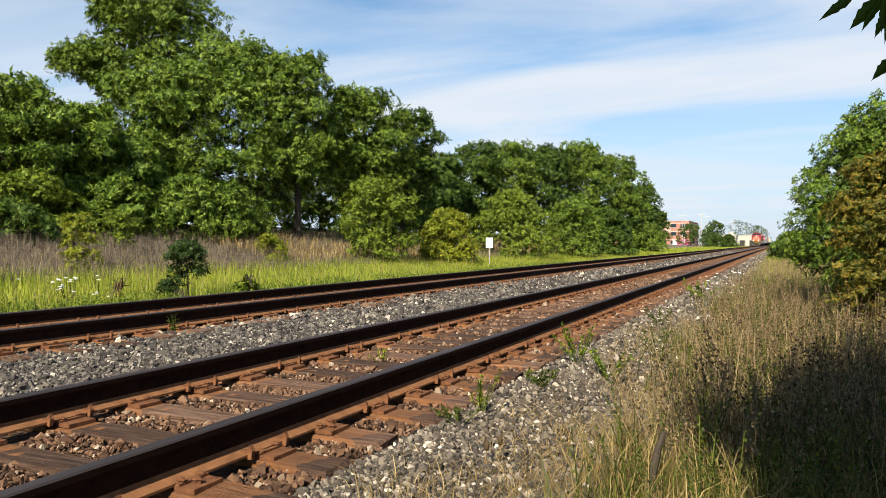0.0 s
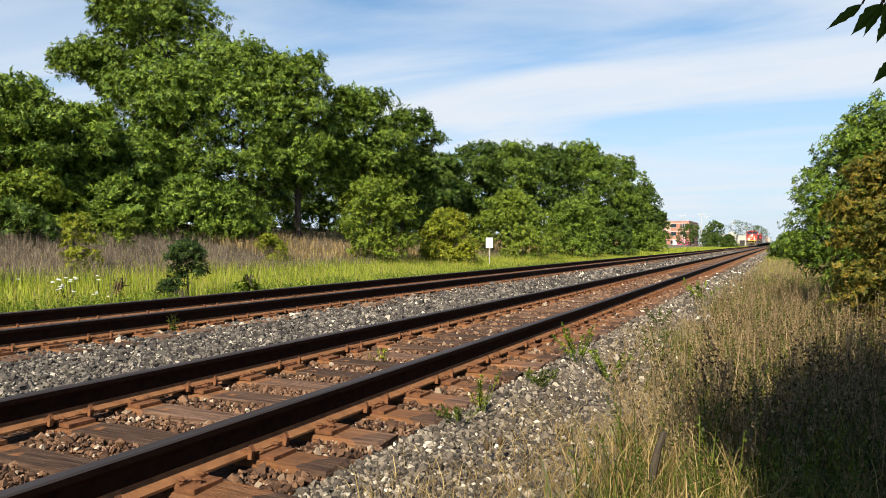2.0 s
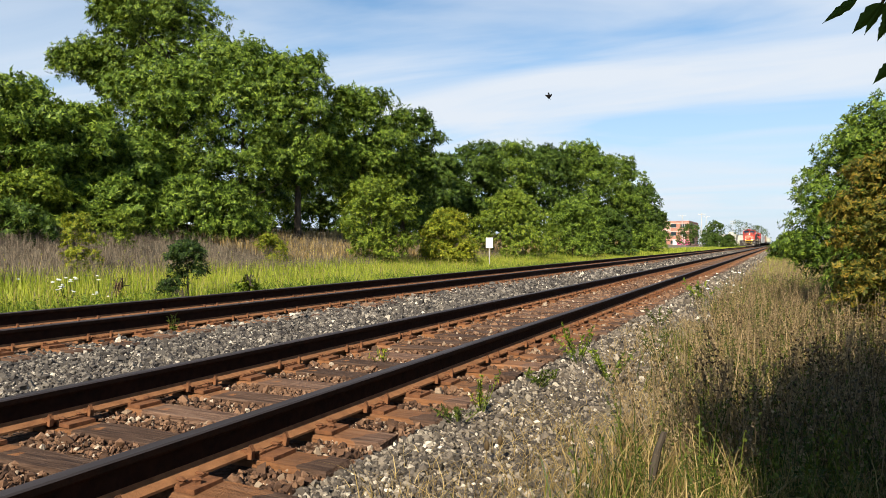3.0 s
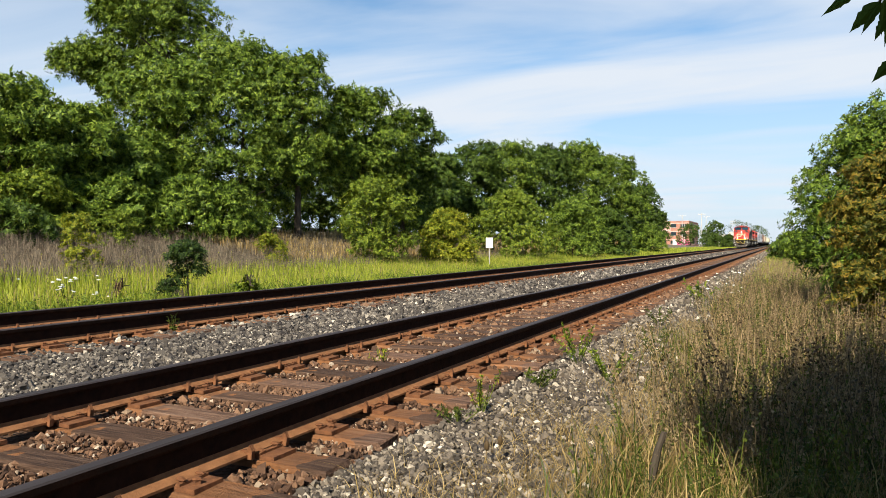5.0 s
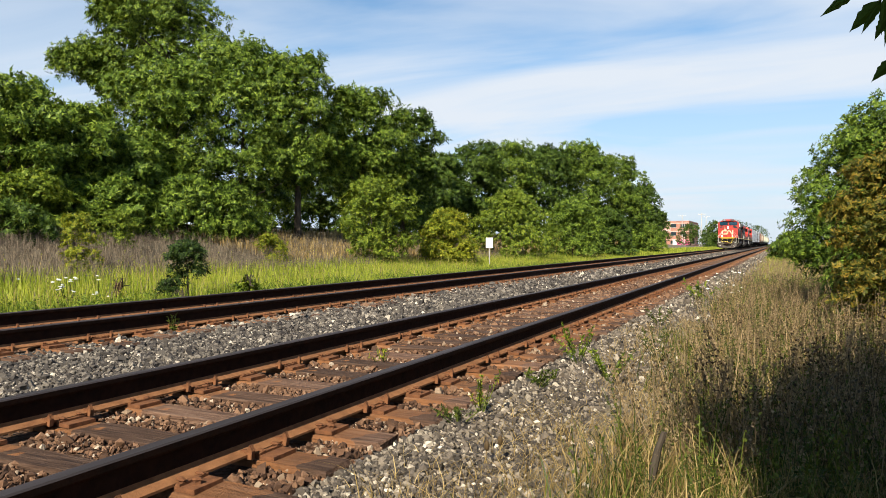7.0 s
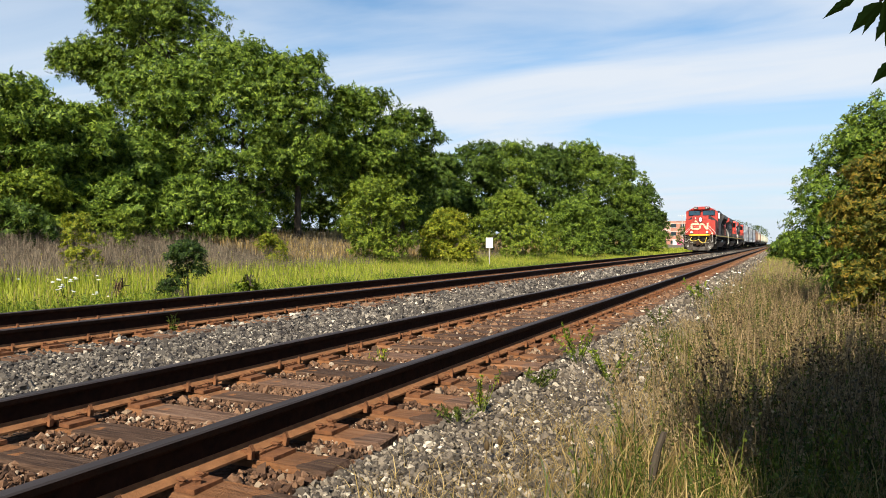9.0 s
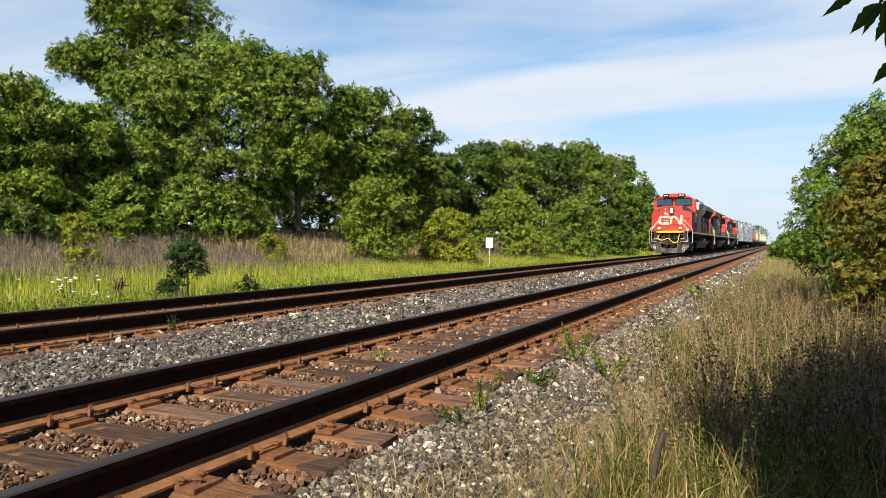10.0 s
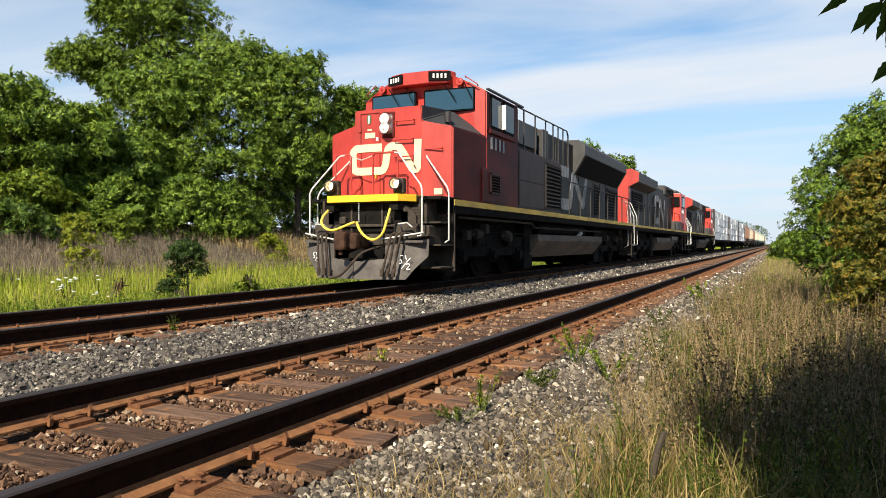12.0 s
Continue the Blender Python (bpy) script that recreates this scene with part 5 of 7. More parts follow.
def rounded(pts, r=0.1, k=5):
    """Rounds the corners of a line of 2D points."""
    out = [Vector(pts[0])]
    for a, b, c in zip(pts[:-2], pts[1:-1], pts[2:]):
        a, b, c = Vector(a), Vector(b), Vector(c)
        u, v = (a - b), (c - b)
        d = min(r, u.length * 0.45, v.length * 0.45)
        p, q = b + u.normalized() * d, b + v.normalized() * d
        for i in range(k + 1):
            t = i / k
            out.append(p * (1 - t) ** 2 + b * 2 * t * (1 - t) + q * t ** 2)
    out.append(Vector(pts[-1]))
    return [tuple(o) for o in out]


def bars_of_writing(parent, x0, x1, z0, z1, n, place_m, material, name="number_bars"):
    """Writing as plain bars, on the local plane y = 0 of the given pose."""
    bm = bmesh.new()
    w = (x1 - x0) / n
    for i in range(n):
        box(bm, x0 + i * w + w * 0.27, x0 + (i + 1) * w - w * 0.27, -0.012, 0.0, z0, z1)
    return part(name, bm, material, parent, "pale bars of a number", place_m)


def chalk_mark(parent, m, k):
    """The figures 5 1/2 chalked by hand, slanting."""
    bm = bmesh.new()
    for line in ([(0.14, 0.36), (0.04, 0.33), (0.03, 0.25), (0.10, 0.24), (0.11, 0.17), (0.02, 0.15)], [(0.20, 0.36), (0.23, 0.24)], [(0.33, 0.30), (0.10, 0.03)],
                 [(0.22, 0.14), (0.29, 0.16), (0.30, 0.10), (0.22, 0.02), (0.33, 0.02)]):
        stroke(bm, rounded([(x * k, z * k) for x, z in line], 0.02 * k, 3), 0.014, -0.012, 0.004)
    return part("chalk_mark", bm, M_WHITE, parent, "white chalk figures", m)


M_DARK = plain("black_void", (0.006, 0.006, 0.006), rough=0.9, spec=0.1)
M_STRIPE = surface("dusty_yellow_stripe", [(0.3, (0.30, 0.20, 0.03)), (0.7, (0.62, 0.42, 0.05))], scale=3, rough=0.6, stretch=(1, 0.5, 3))
# Darker copy of the red: shade on the sides, plus grime, in the colour.
M_REDSIDE = surface("shaded_grimy_red_paint", [(0.3, (0.034, 0.0075, 0.0078)), (0.6, (0.088, 0.0115, 0.0108)), (0.78, (0.150, 0.016, 0.0135))], scale=1.1, spec=0.1, rough=0.55, stretch=(1, 0.6, 1), bump=0.03)
M_BROWNBLACK = surface("dusty_brown_black_panel", [(0.3, (0.0112, 0.0066, 0.0057)), (0.7, (0.058, 0.024, 0.020))], scale=1.6, spec=0.12, rough=0.5, bump=0.03, stretch=(1, 1, 0.4))
M_HOOD = surface("streaked_black_hood", [(0.3, (0.0074, 0.0072, 0.0078)), (0.6, (0.024, 0.023, 0.0235)), (0.76, (0.085, 0.082, 0.080))], scale=2.2, spec=0.14, rough=0.55, stretch=(1, 2.2, 0.3), bump=0.05)
M_LOGO = plain("cream_white_paint", (0.64, 0.50, 0.34), rough=0.5, var=0.08)
M_LOGO_OLD = surface("faded_white_paint", [(0.35, (0.09, 0.09, 0.09)), (0.6, (0.35, 0.35, 0.35))], scale=5, rough=0.7, stretch=(1, 2, 0.5))
M_HOSE_DUSTY = surface("dusty_brown_rubber", [(0.3, (0.022, 0.016, 0.012)), (0.7, (0.075, 0.055, 0.042))], scale=14, rough=0.9, bump=0.2, spec=0.15)
M_HOSE = plain("yellow_hose", (0.72, 0.52, 0.06), rough=0.5, var=0.15)
M_TANK = surface("dusty_fuel_tank", [(0.3, (0.07, 0.06, 0.05)), (0.7, (0.17, 0.128, 0.095))], scale=2.5, rough=0.8, spec=0.2, stretch=(1, 0.4, 1.5))
M_CHROME = plain("pale_lamp_rim", (0.55, 0.55, 0.52), rough=0.35, metal=0.5, var=0.1)
M_LENS_RED = plain("dull_red_lens", (0.30, 0.02, 0.015), rough=0.25)


def tube(bm, x, z, y0, y1, r_out, r_in, n=20):
    """An open barrel along y with an inner wall."""
    rings = []
    for r, y in ((r_in, y1), (r_in, y0), (r_out, y0), (r_out * 0.92, y1)):
        rings.append([bm.verts.new((x + r * math.cos(2 * math.pi * k / n), y, z + r * math.sin(2 * math.pi * k / n))) for k in range(n)])
    for a, b in zip(rings, rings[1:] + rings[:1]):
        for k in range(n):
            bm.faces.new((a[k], a[(k + 1) % n], b[(k + 1) % n], b[k]))
    bmesh.ops.recalc_face_normals(bm, faces=bm.faces[:])
    return bm


def lamp(parent, name, x, y, z, r, glow, rim=None):
    """A round lamp facing forward; a lit one has its bulb at the bottom of a short barrel."""
    if glow is M_LAMP or glow is M_LAMP_HEAD:
        l = part(name, tube(bmesh.new(), x, z, y - 0.05, y + 0.09, r * 1.28, r), rim or M_CHROME, parent, "round lamp in a short barrel")
        part("reflector", cyl(bmesh.new(), (x, y + 0.07, z), (x, y + 0.085, z), r * 0.99, seg=20), M_CLEAR, l, "bright reflector")
        bm = bmesh.new()
        bmesh.ops.create_uvsphere(bm, u_segments=16, v_segments=8, radius=r * 0.8, matrix=Matrix.Translation((x, y + 0.066, z)) @ Matrix.Diagonal((1, 0.2, 1, 1)))
        part("bulb", bm, glow, l, "lit bulb", smooth=True)
        return l
    l = part(name, cyl(bmesh.new(), (x, y, z), (x, y + 0.1, z), r * 1.3, r * 1.15, 20), rim or M_CHROME, parent, "round lamp in a pale rim")
    bm = bmesh.new()
    bmesh.ops.create_uvsphere(bm, u_segments=18, v_segments=8, radius=r, matrix=Matrix.Translation((x, y + 0.01, z)) @ Matrix.Diagonal((1, 0.3, 1, 1)))
    part("lens", bm, glow, l, smooth=True)
    return l


M_LAMP_HEAD = glowing("headlight_bulb", (1.0, 0.86, 0.60), 9.0)
M_CLEAR = plain("clear_lamp_lens", (0.42, 0.38, 0.33), rough=0.15, var=0.35, scale=30)


SEAM_ME = mesh_of(boxed(-0.012, 0.012, -0.02, 0.02, -0.36, 0.36), "seam", M_GREY)


def make_lead_loco():
    t = empty("locomotive")
    tagged(t, "red-nosed black diesel locomotive leading the freight train", "locomotive", "locomotives of the train")
    END = 19.1
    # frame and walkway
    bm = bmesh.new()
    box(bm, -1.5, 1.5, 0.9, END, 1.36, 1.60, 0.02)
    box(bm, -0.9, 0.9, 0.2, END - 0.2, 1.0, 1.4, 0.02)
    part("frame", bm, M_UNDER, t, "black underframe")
    for s in (-1, 1):
        part("sill_stripe", boxed(min(s * 1.5, s * 1.515), max(s * 1.5, s * 1.515), 0.92, END, 1.515, 1.63), M_STRIPE, t, "dusty yellow sill stripe")
    # pilot: the dark face under the nose
    bm = bmesh.new()
    box(bm, -1.3, 1.3, 0.25, 0.95, 0.75, 1.12, 0.03)
    box(bm, -1.15, 1.15, 0.45, 0.95, 1.12, 1.6, 0.02)
    for s in (-1, 1):
        box(bm, min(s * 0.62, s * 1.1), max(s * 0.62, s * 1.1), 0.12, 0.5, 0.8, 1.12, 0.03)
        prism(bm, [(s * 0.75, 1.55), (s * 1.05, 1.3), (s * 1.05, 1.1), (s * 0.75, 1.1)], "y", 0.2, 0.45)
    part("pilot", bm, M_PILOT, t, "grimy dark pilot plate")
    # snow plough with its angled wings
    bm = bmesh.new()
    for s in (-1, 1):
        slab(bm, [(0, -0.28, 0.12), (s * 0.95, -0.02, 0.12), (s * 1.1, 0.06, 0.32), (s * 1.33, 0.16, 0.55), (s * 1.33, 0.18, 0.86), (s * 0.55, -0.06, 0.78), (s * 0.55, -0.06, 0.5), (0, -0.26, 0.45)], 0.03)
        box(bm, min(s * 0.5, s * 1.3), max(s * 0.5, s * 1.3), 0.0, 0.3, 0.80, 0.84)
    part("snow_plough", bm, M_PLOUGH, t, "dusty grey steel snow plough")
    for x, y, z, turn, size in ((0.82, -0.085, 0.30, 15.3, 0.75), (-1.12, 0.03, 0.42, -15.3, 0.55)):
        chalk_mark(t, pose(x, y, z, 0, 0, turn), size)
    bm = bmesh.new()
    box(bm, -0.48, 0.5, -0.02, 0.3, 0.42, 0.5, 0.01)
    box(bm, -0.48, 0.5, 0.28, 0.32, 0.42, 0.8)
    part("coupler_pocket", bm, M_UNDER, t)
    coupler(t, 0.1, 1.0)
    # hoses
    for s in (-1, 1):
        for k in range(3):
            x = s * (0.72 + 0.1 * k)
            bm = ring(bmesh.new(), [(x, 0.1, 0.98), (x - s * 0.01, -0.12, 0.93), (x - s * 0.06, -0.19, 0.62), (x - s * (0.14 - 0.02 * k), -0.22, 0.26)], 0.022)
            cyl(bm, (x - s * (0.14 - 0.02 * k), -0.22, 0.32), (x - s * (0.15 - 0.02 * k), -0.24, 0.18), 0.036, seg=8)
            cyl(bm, (x, 0.0, 0.97), (x - s * 0.01, -0.12, 0.93), 0.034, seg=8)
            part("air_hose", bm, M_HOSE_DUSTY, t, "dusty rubber air hose")
    bm = ring(bmesh.new(), smooth([(0.35, 0.1, 0.72), (0.25, -0.35, 0.62), (0.05, -0.45, 0.4), (-0.2, -0.42, 0.2), (-0.45, -0.4, 0.14)]), 0.026)
    part("brake_hose", bm, M_HOSE_DUSTY, t, "thick rubber brake hose")
    arc = [(x, -0.12 - 0.1 * math.sin(u), z) for x, z, u in ((-0.66, 1.42, 0), (-0.76, 1.28, 0.6), (-0.75, 1.15, 1.2), (-0.62, 1.05, 1.6), (-0.45, 1.04, 1.6), (-0.2, 1.12, 1.3), (-0.02, 1.18, 1.0))]
    part("jumper_hose", ring(bmesh.new(), smooth(arc), 0.025), M_HOSE, t, "looped yellow hose")
    arc = [(x, -0.14 - 0.1 * math.sin(u), z) for x, z, u in ((-0.02, 1.18, 0), (0.1, 1.02, 0.8), (0.28, 0.88, 1.4), (0.45, 0.86, 1.6), (0.6, 0.98, 1.2), (0.66, 1.2, 0.6), (0.7, 1.42, 0))]
    part("jumper_hose", ring(bmesh.new(), smooth(arc), 0.025), M_HOSE, t, "looped yellow hose")
    bm = bmesh.new()
    for k in range(9):
        bmesh.ops.create_icosphere(bm, subdivisions=1, radius=0.022, matrix=Matrix.Translation((-0.02, -0.06, 1.53 - k * 0.042)) @ Matrix.Diagonal((0.6, 0.6, 1.1, 1)))
    part("chain", bm, M_CHROME, t, "hanging steel chain")
    for s in (-1, 1):
        part("hose_bracket", boxed(s * 0.7 - 0.09, s * 0.7 + 0.09, -0.02, 0.3, 1.4, 1.5, 0.01), M_UNDER, t)
    for s in (-1, 1):
        part("plough_lip", slab(bmesh.new(), [(s * 0.45, -0.1, 0.76), (s * 1.34, 0.12, 0.95), (s * 1.34, 0.4, 0.92), (s * 0.45, 0.3, 0.74)], 0.025), M_PILOT, t, "dark sloping plough lip")
        rod = ring(bmesh.new(), [(s * 0.52, -0.16, 0.86), (s * 0.9, -0.08, 0.92), (s * 1.3, 0.02, 0.98)], 0.016, 6)
        part("uncoupling_rod", rod, M_RAILPAINT, t, "pale uncoupling rod")
        grate = part("step_grating", boxed(s * 1.02 - 0.09, s * 1.02 + 0.09, 0.29, 0.31, 0.98, 1.46), M_DARK, t, "dark perforated step plate")
        bar = mesh_of(boxed(-0.09, 0.09, -0.012, 0.0, -0.012, 0.012), "bar", M_PILOT)
        upright = mesh_of(boxed(-0.01, 0.01, -0.014, 0.0, -0.24, 0.24), "upright", M_PILOT)
        for k in range(9):
            put("bar", bar, None, grate, "", (s * 1.02, 0.29, 1.0 + k * 0.055))
        for k in range(5):
            put("upright", upright, None, grate, "", (s * 1.02 - 0.08 + k * 0.04, 0.288, 1.22))
        part("receptacle", boxed(s * 0.5 - 0.07, s * 0.5 + 0.07, 0.1, 0.25, 1.16, 1.3, 0.02), M_PILOT, t, "dusty cable receptacle")
        part("pilot_rib", boxed(s * 0.34 - 0.02, s * 0.34 + 0.02, 0.18, 0.26, 0.78, 1.52, 0.005), M_PILOT, t)
        part("notice", boxed(s * 1.3 - 0.08, s * 1.3 + 0.08, 0.925, 0.936, 1.36, 1.48), M_LOGO, t, "pale notice plate")
        part("sill_pipe", pipe(bmesh.new(), [Vector((s * 1.38, 1.4, 1.3)), Vector((s * 1.38, 6.0, 1.3)), Vector((s * 1.3, 6.4, 1.2)), Vector((s * 1.3, 14.0, 1.2))], 0.03, 6), M_PILOT, t)
        for y in (2.7, 4.5, 15.2, 16.9):
            cylr = cyl(bmesh.new(), (s * 1.22, y - 0.16, 0.98), (s * 1.22, y + 0.16, 0.98), 0.11, seg=14)
            cyl(cylr, (s * 1.22, y - 0.3, 0.96), (s * 1.22, y - 0.16, 0.97), 0.035, seg=8)
            part("brake_cylinder", cylr, M_PILOT, t, "dusty brake cylinder")
    part("pilot_bar", boxed(-1.12, 1.12, 0.14, 0.22, 1.1, 1.15, 0.01), M_PILOT, t)
    # yellow anticlimber and the platform behind it
    bm = bmesh.new()
    prism(bm, [(-0.78, 0.0), (0.78, 0.0), (0.98, 0.35), (0.98, 0.95), (-0.98, 0.95), (-0.98, 0.35)], "z", 1.57, 1.70)
    part("anticlimber", bm, M_YELLOW, t, "bright yellow front sill")
    part("platform", boxed(-1.48, 1.48, 0.36, 1.3, 1.60, 1.665, 0.01), M_UNDER, t)
    # steps at the four corners
    for s in (-1, 1):
        for (ya, yb) in ((0.32, 0.98), (END - 0.75, END - 0.1)):
            bm = bmesh.new()
            box(bm, min(s * 1.06, s * 1.1), max(s * 1.06, s * 1.1), ya, yb, 0.3, 1.62)
            box(bm, min(s * 1.1, s * 1.5), max(s * 1.1, s * 1.5), yb - 0.04, yb, 0.25, 1.62)
            for z in (0.32, 0.74, 1.16):
                box(bm, min(s * 1.08, s * 1.48), max(s * 1.08, s * 1.48), ya + 0.05, yb, z, z + 0.03)
            part("step_well", bm, M_PILOT, t, "dusty dark corner steps")
    # nose
    nf = 0.98
    bm = bmesh.new()
    P = [bm.verts.new(p) for p in ((-1.4, nf + 0.1, 1.62), (1.4, nf + 0.1, 1.62), (1.4, nf + 0.1, 3.06), (0.77, nf, 3.2), (0.77, nf, 3.5), (-0.77, nf, 3.5), (-0.77, nf, 3.2), (-1.4, nf + 0.1, 3.06),
                                   (-1.5, 2.7, 1.62), (1.5, 2.7, 1.62), (1.5, 2.7, 3.06), (0.8, 2.4, 3.62), (-0.8, 2.4, 3.62), (-1.5, 2.7, 3.06), (0.77, nf, 1.62), (-0.77, nf, 1.62))]
    b0, b1, r0, r1, r2, l2, l1, l0, B0, B1, R0, R2, L2, L0, c1, c0 = P
    for q in ((c0, c1, r1, r2, l2, l1), (c1, b1, r0, r1), (b0, c0, l1, l0), (b1, B1, R0, r0), (B0, b0, l0, L0), (r2, R2, L2, l2), (B1, B0, L0, L2, R2, R0), (b0, B0, B1, b1, c1, c0)):
        bm.faces.new(q)
    for q in ((r1, r0, R0), (r1, R0, R2), (r1, R2, r2), (l0, l1, L0), (l1, L2, L0), (l1, l2, L2)):
        bm.faces.new(q)
    bmesh.ops.recalc_face_normals(bm, faces=bm.faces[:])
    me = bpy.data.meshes.new("nose")
    bmesh.ops.bevel(bm, geom=[e for e in bm.edges if e.calc_face_angle(0) > 0.6], offset=0.025, segments=2, affect="EDGES")
    bm.to_mesh(me)
    bm.free()
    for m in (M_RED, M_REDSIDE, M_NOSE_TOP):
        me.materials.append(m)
    # Side-facing polygons take the red with shade painted in.
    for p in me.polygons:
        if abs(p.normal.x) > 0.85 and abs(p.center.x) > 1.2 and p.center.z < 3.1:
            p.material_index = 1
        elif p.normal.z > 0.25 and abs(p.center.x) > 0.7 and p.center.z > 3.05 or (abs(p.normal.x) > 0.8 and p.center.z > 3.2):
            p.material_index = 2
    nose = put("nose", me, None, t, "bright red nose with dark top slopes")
    # door seams and panel on the nose
    bm = bmesh.new()
    for x in (-0.62, -0.17):
        box(bm, x - 0.008, x + 0.008, nf - 0.006, nf + 0.01, 1.74, 3.42)
    box(bm, -0.62, -0.17, nf - 0.006, nf + 0.01, 3.41, 3.425)
    part("door_seam", bm, M_REDSIDE, nose)
    # headlight housing with two lamps
    bm = boxed(-0.13, 0.17, nf - 0.03, nf + 0.02, 2.9, 3.42, 0.03)
    hl = part("headlight_recess", bm, M_REDSIDE, nose)
    part("headlight_plate", boxed(-0.07, 0.14, nf - 0.05, nf - 0.02, 2.98, 3.36, 0.05), M_CHROME, hl, "pale headlight plate")
    lamp(hl, "headlight", 0.035, nf - 0.145, 3.26, 0.085, M_LAMP_HEAD)
    lamp(hl, "headlight", 0.035, nf - 0.145, 3.08, 0.085, M_LAMP_HEAD)
    for z in (1.95, 2.5, 3.05):
        part("hinge", boxed(-0.66, -0.6, nf - 0.025, nf, z, z + 0.09, 0.006), M_RED, nose)
    part("door_handle", ring(bmesh.new(), [(-0.24, nf, 2.1), (-0.24, nf - 0.05, 2.1), (-0.24, nf - 0.05, 2.17), (-0.24, nf, 2.17)], 0.012, 6), M_YELLOW, nose, "yellow door handle")
    # emblem, stickers
    bm = bmesh.new()
    cyl(bm, (-0.42, nf - 0.012, 3.3), (-0.42, nf, 3.3), 0.05, seg=20)
    for v in bm.verts:
        v.co.z = 3.3 + (v.co.z - 3.3) * 2.0
    part("emblem", bm, M_GREENPAINT, nose, "small oval green emblem")
    part("emblem_stripe", boxed(-0.44, -0.41, nf - 0.018, nf - 0.01, 3.22, 3.38), M_WHITE, nose)
    part("sticker", boxed(-0.52, -0.28, nf - 0.01, nf, 2.92, 3.03), M_LOGO, nose, "pale notice plate")
    part("sticker", boxed(-0.46, -0.36, nf - 0.01, nf, 3.07, 3.11), M_LOGO, nose, "pale notice plate")
    part("sticker", boxed(-0.26, -0.21, nf - 0.01, nf, 2.86, 2.93), M_WHITE, nose, "small white label")
    part("sticker", boxed(1.0, 1.2, nf + 0.04, nf + 0.09, 1.74, 1.86), M_LOGO, nose, "pale notice plate")
    # the railway's mark as one plain bent ribbon
    bm = bmesh.new()
    c_pts = rounded([(-0.12, 2.72), (-0.72, 2.72), (-0.80, 2.66), (-0.80, 2.25), (-0.10, 2.25), (-0.04, 2.34), (0.02, 2.72), (0.26, 2.74), (0.58, 2.25), (0.68, 2.25), (0.70, 2.84)], 0.16, 6)
    stroke(bm, c_pts, 0.16, nf - 0.004)
    part("nose_mark", bm, M_LOGO, nose, "cream ribbon mark")
    # grab irons
    for x0, x1, z in ((0.22, 0.62, 3.24), (0.2, 0.6, 2.87), (0.2, 0.6, 2.53), (0.84, 1.2, 2.66)):
        yy = nf + (0.09 if x0 > 0.8 else 0.0)
        bm = ring(bmesh.new(), [(x0, yy, z), (x0, yy - 0.09, z - 0.03), (x1, yy - 0.09, z - 0.03), (x1, yy, z)], 0.013, 6)
        part("grab_iron", bm, M_RED, nose)
    part("vent_stub", cyl(bmesh.new(), (1.0, 1.7, 3.25), (1.0, 1.7, 3.46), 0.06, 0.075, 14), M_BLACK, nose)
    # red U-shaped hand rails on the platform
    for x0, x1 in ((-0.92, -0.55), (-0.05, 0.5)):
        bm = ring(bmesh.new(), [(x0, 0.5, 1.66), (x0, 0.5, 2.5), (x0 + 0.04, 0.5, 2.54), (x1 - 0.04, 0.5, 2.54), (x1, 0.5, 2.5), (x1, 0.5, 1.66)], 0.02)
        part("platform_rail", bm, M_RED, t, "red hand rail")
    part("safety_chain", ring(bmesh.new(), [(-0.55, 0.5, 2.5), (-0.3, 0.49, 2.42), (-0.05, 0.5, 2.5)], 0.012, 6), M_CHROME, t, "slack pale chain")
    # ditch lights on the platform's edge
    for s in (-1, 1):
        part("ditch_light_box", boxed(s * 0.72 - 0.1, s * 0.72 + 0.12, 0.1, 0.24, 1.71, 2.0, 0.03), M_PILOT, t, "dark lamp bracket")
        lamp(t, "ditch_light", s * 0.72, 0.02, 1.89, 0.088, M_LAMP, M_PILOT)
    # white hand rails at the corners
    for s in (-1, 1):
        bm = ring(bmesh.new(), [(s * 0.56, 0.28, 2.5), (s * 0.66, 0.25, 2.48), (s * 1.2, 0.1, 1.86), (s * 1.24, 0.08, 1.76), (s * 1.24, 0.08, 0.98), (s * 1.2, 0.1, 0.92), (s * 1.05, 0.2, 0.92)], 0.016)
        part("corner_rail", bm, M_RAILPAINT, t, "white painted hand rail")
        bm = ring(bmesh.new(), [(s * 0.86, 1.02, 2.52), (s * 0.9, 0.97, 2.46), (s * 1.44, 0.72, 1.86), (s * 1.49, 0.7, 1.74), (s * 1.49, 0.7, 0.85), (s * 1.4, 0.72, 0.8)], 0.016)
        part("corner_rail", bm, M_RAILPAINT, t, "white painted hand rail")
        bm = ring(bmesh.new(), [(s * 0.8, 0.1, 1.08), (s * 0.82, -0.05, 1.14), (s * 1.0, -0.05, 1.16), (s * 1.08, 0.0, 1.08)], 0.015, 6)
        part("uncoupling_lever", bm, M_RAILPAINT, t, "pale bent lever")
    # cab
    bm = bmesh.new()
    sec = [(-1.5, 1.62), (1.5, 1.62), (1.5, 4.02), (1.15, 4.22), (0.8, 4.38), (-0.8, 4.38), (-1.15, 4.22), (-1.5, 4.02)]
    prism(bm, sec, "y", 2.45, 4.6)
    for v in bm.verts:
        if v.co.y < 2.6:
            v.co.y += 0.12 * (abs(v.co.x) - 0.8) / 0.7
    bmesh.ops.bevel(bm, geom=[e for e in bm.edges if e.calc_face_angle(0) > 0.5], offset=0.03, segments=2, affect="EDGES")
    me = bpy.data.meshes.new("cab")
    bm.to_mesh(me)
    bm.free()
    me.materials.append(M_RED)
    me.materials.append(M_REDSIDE)
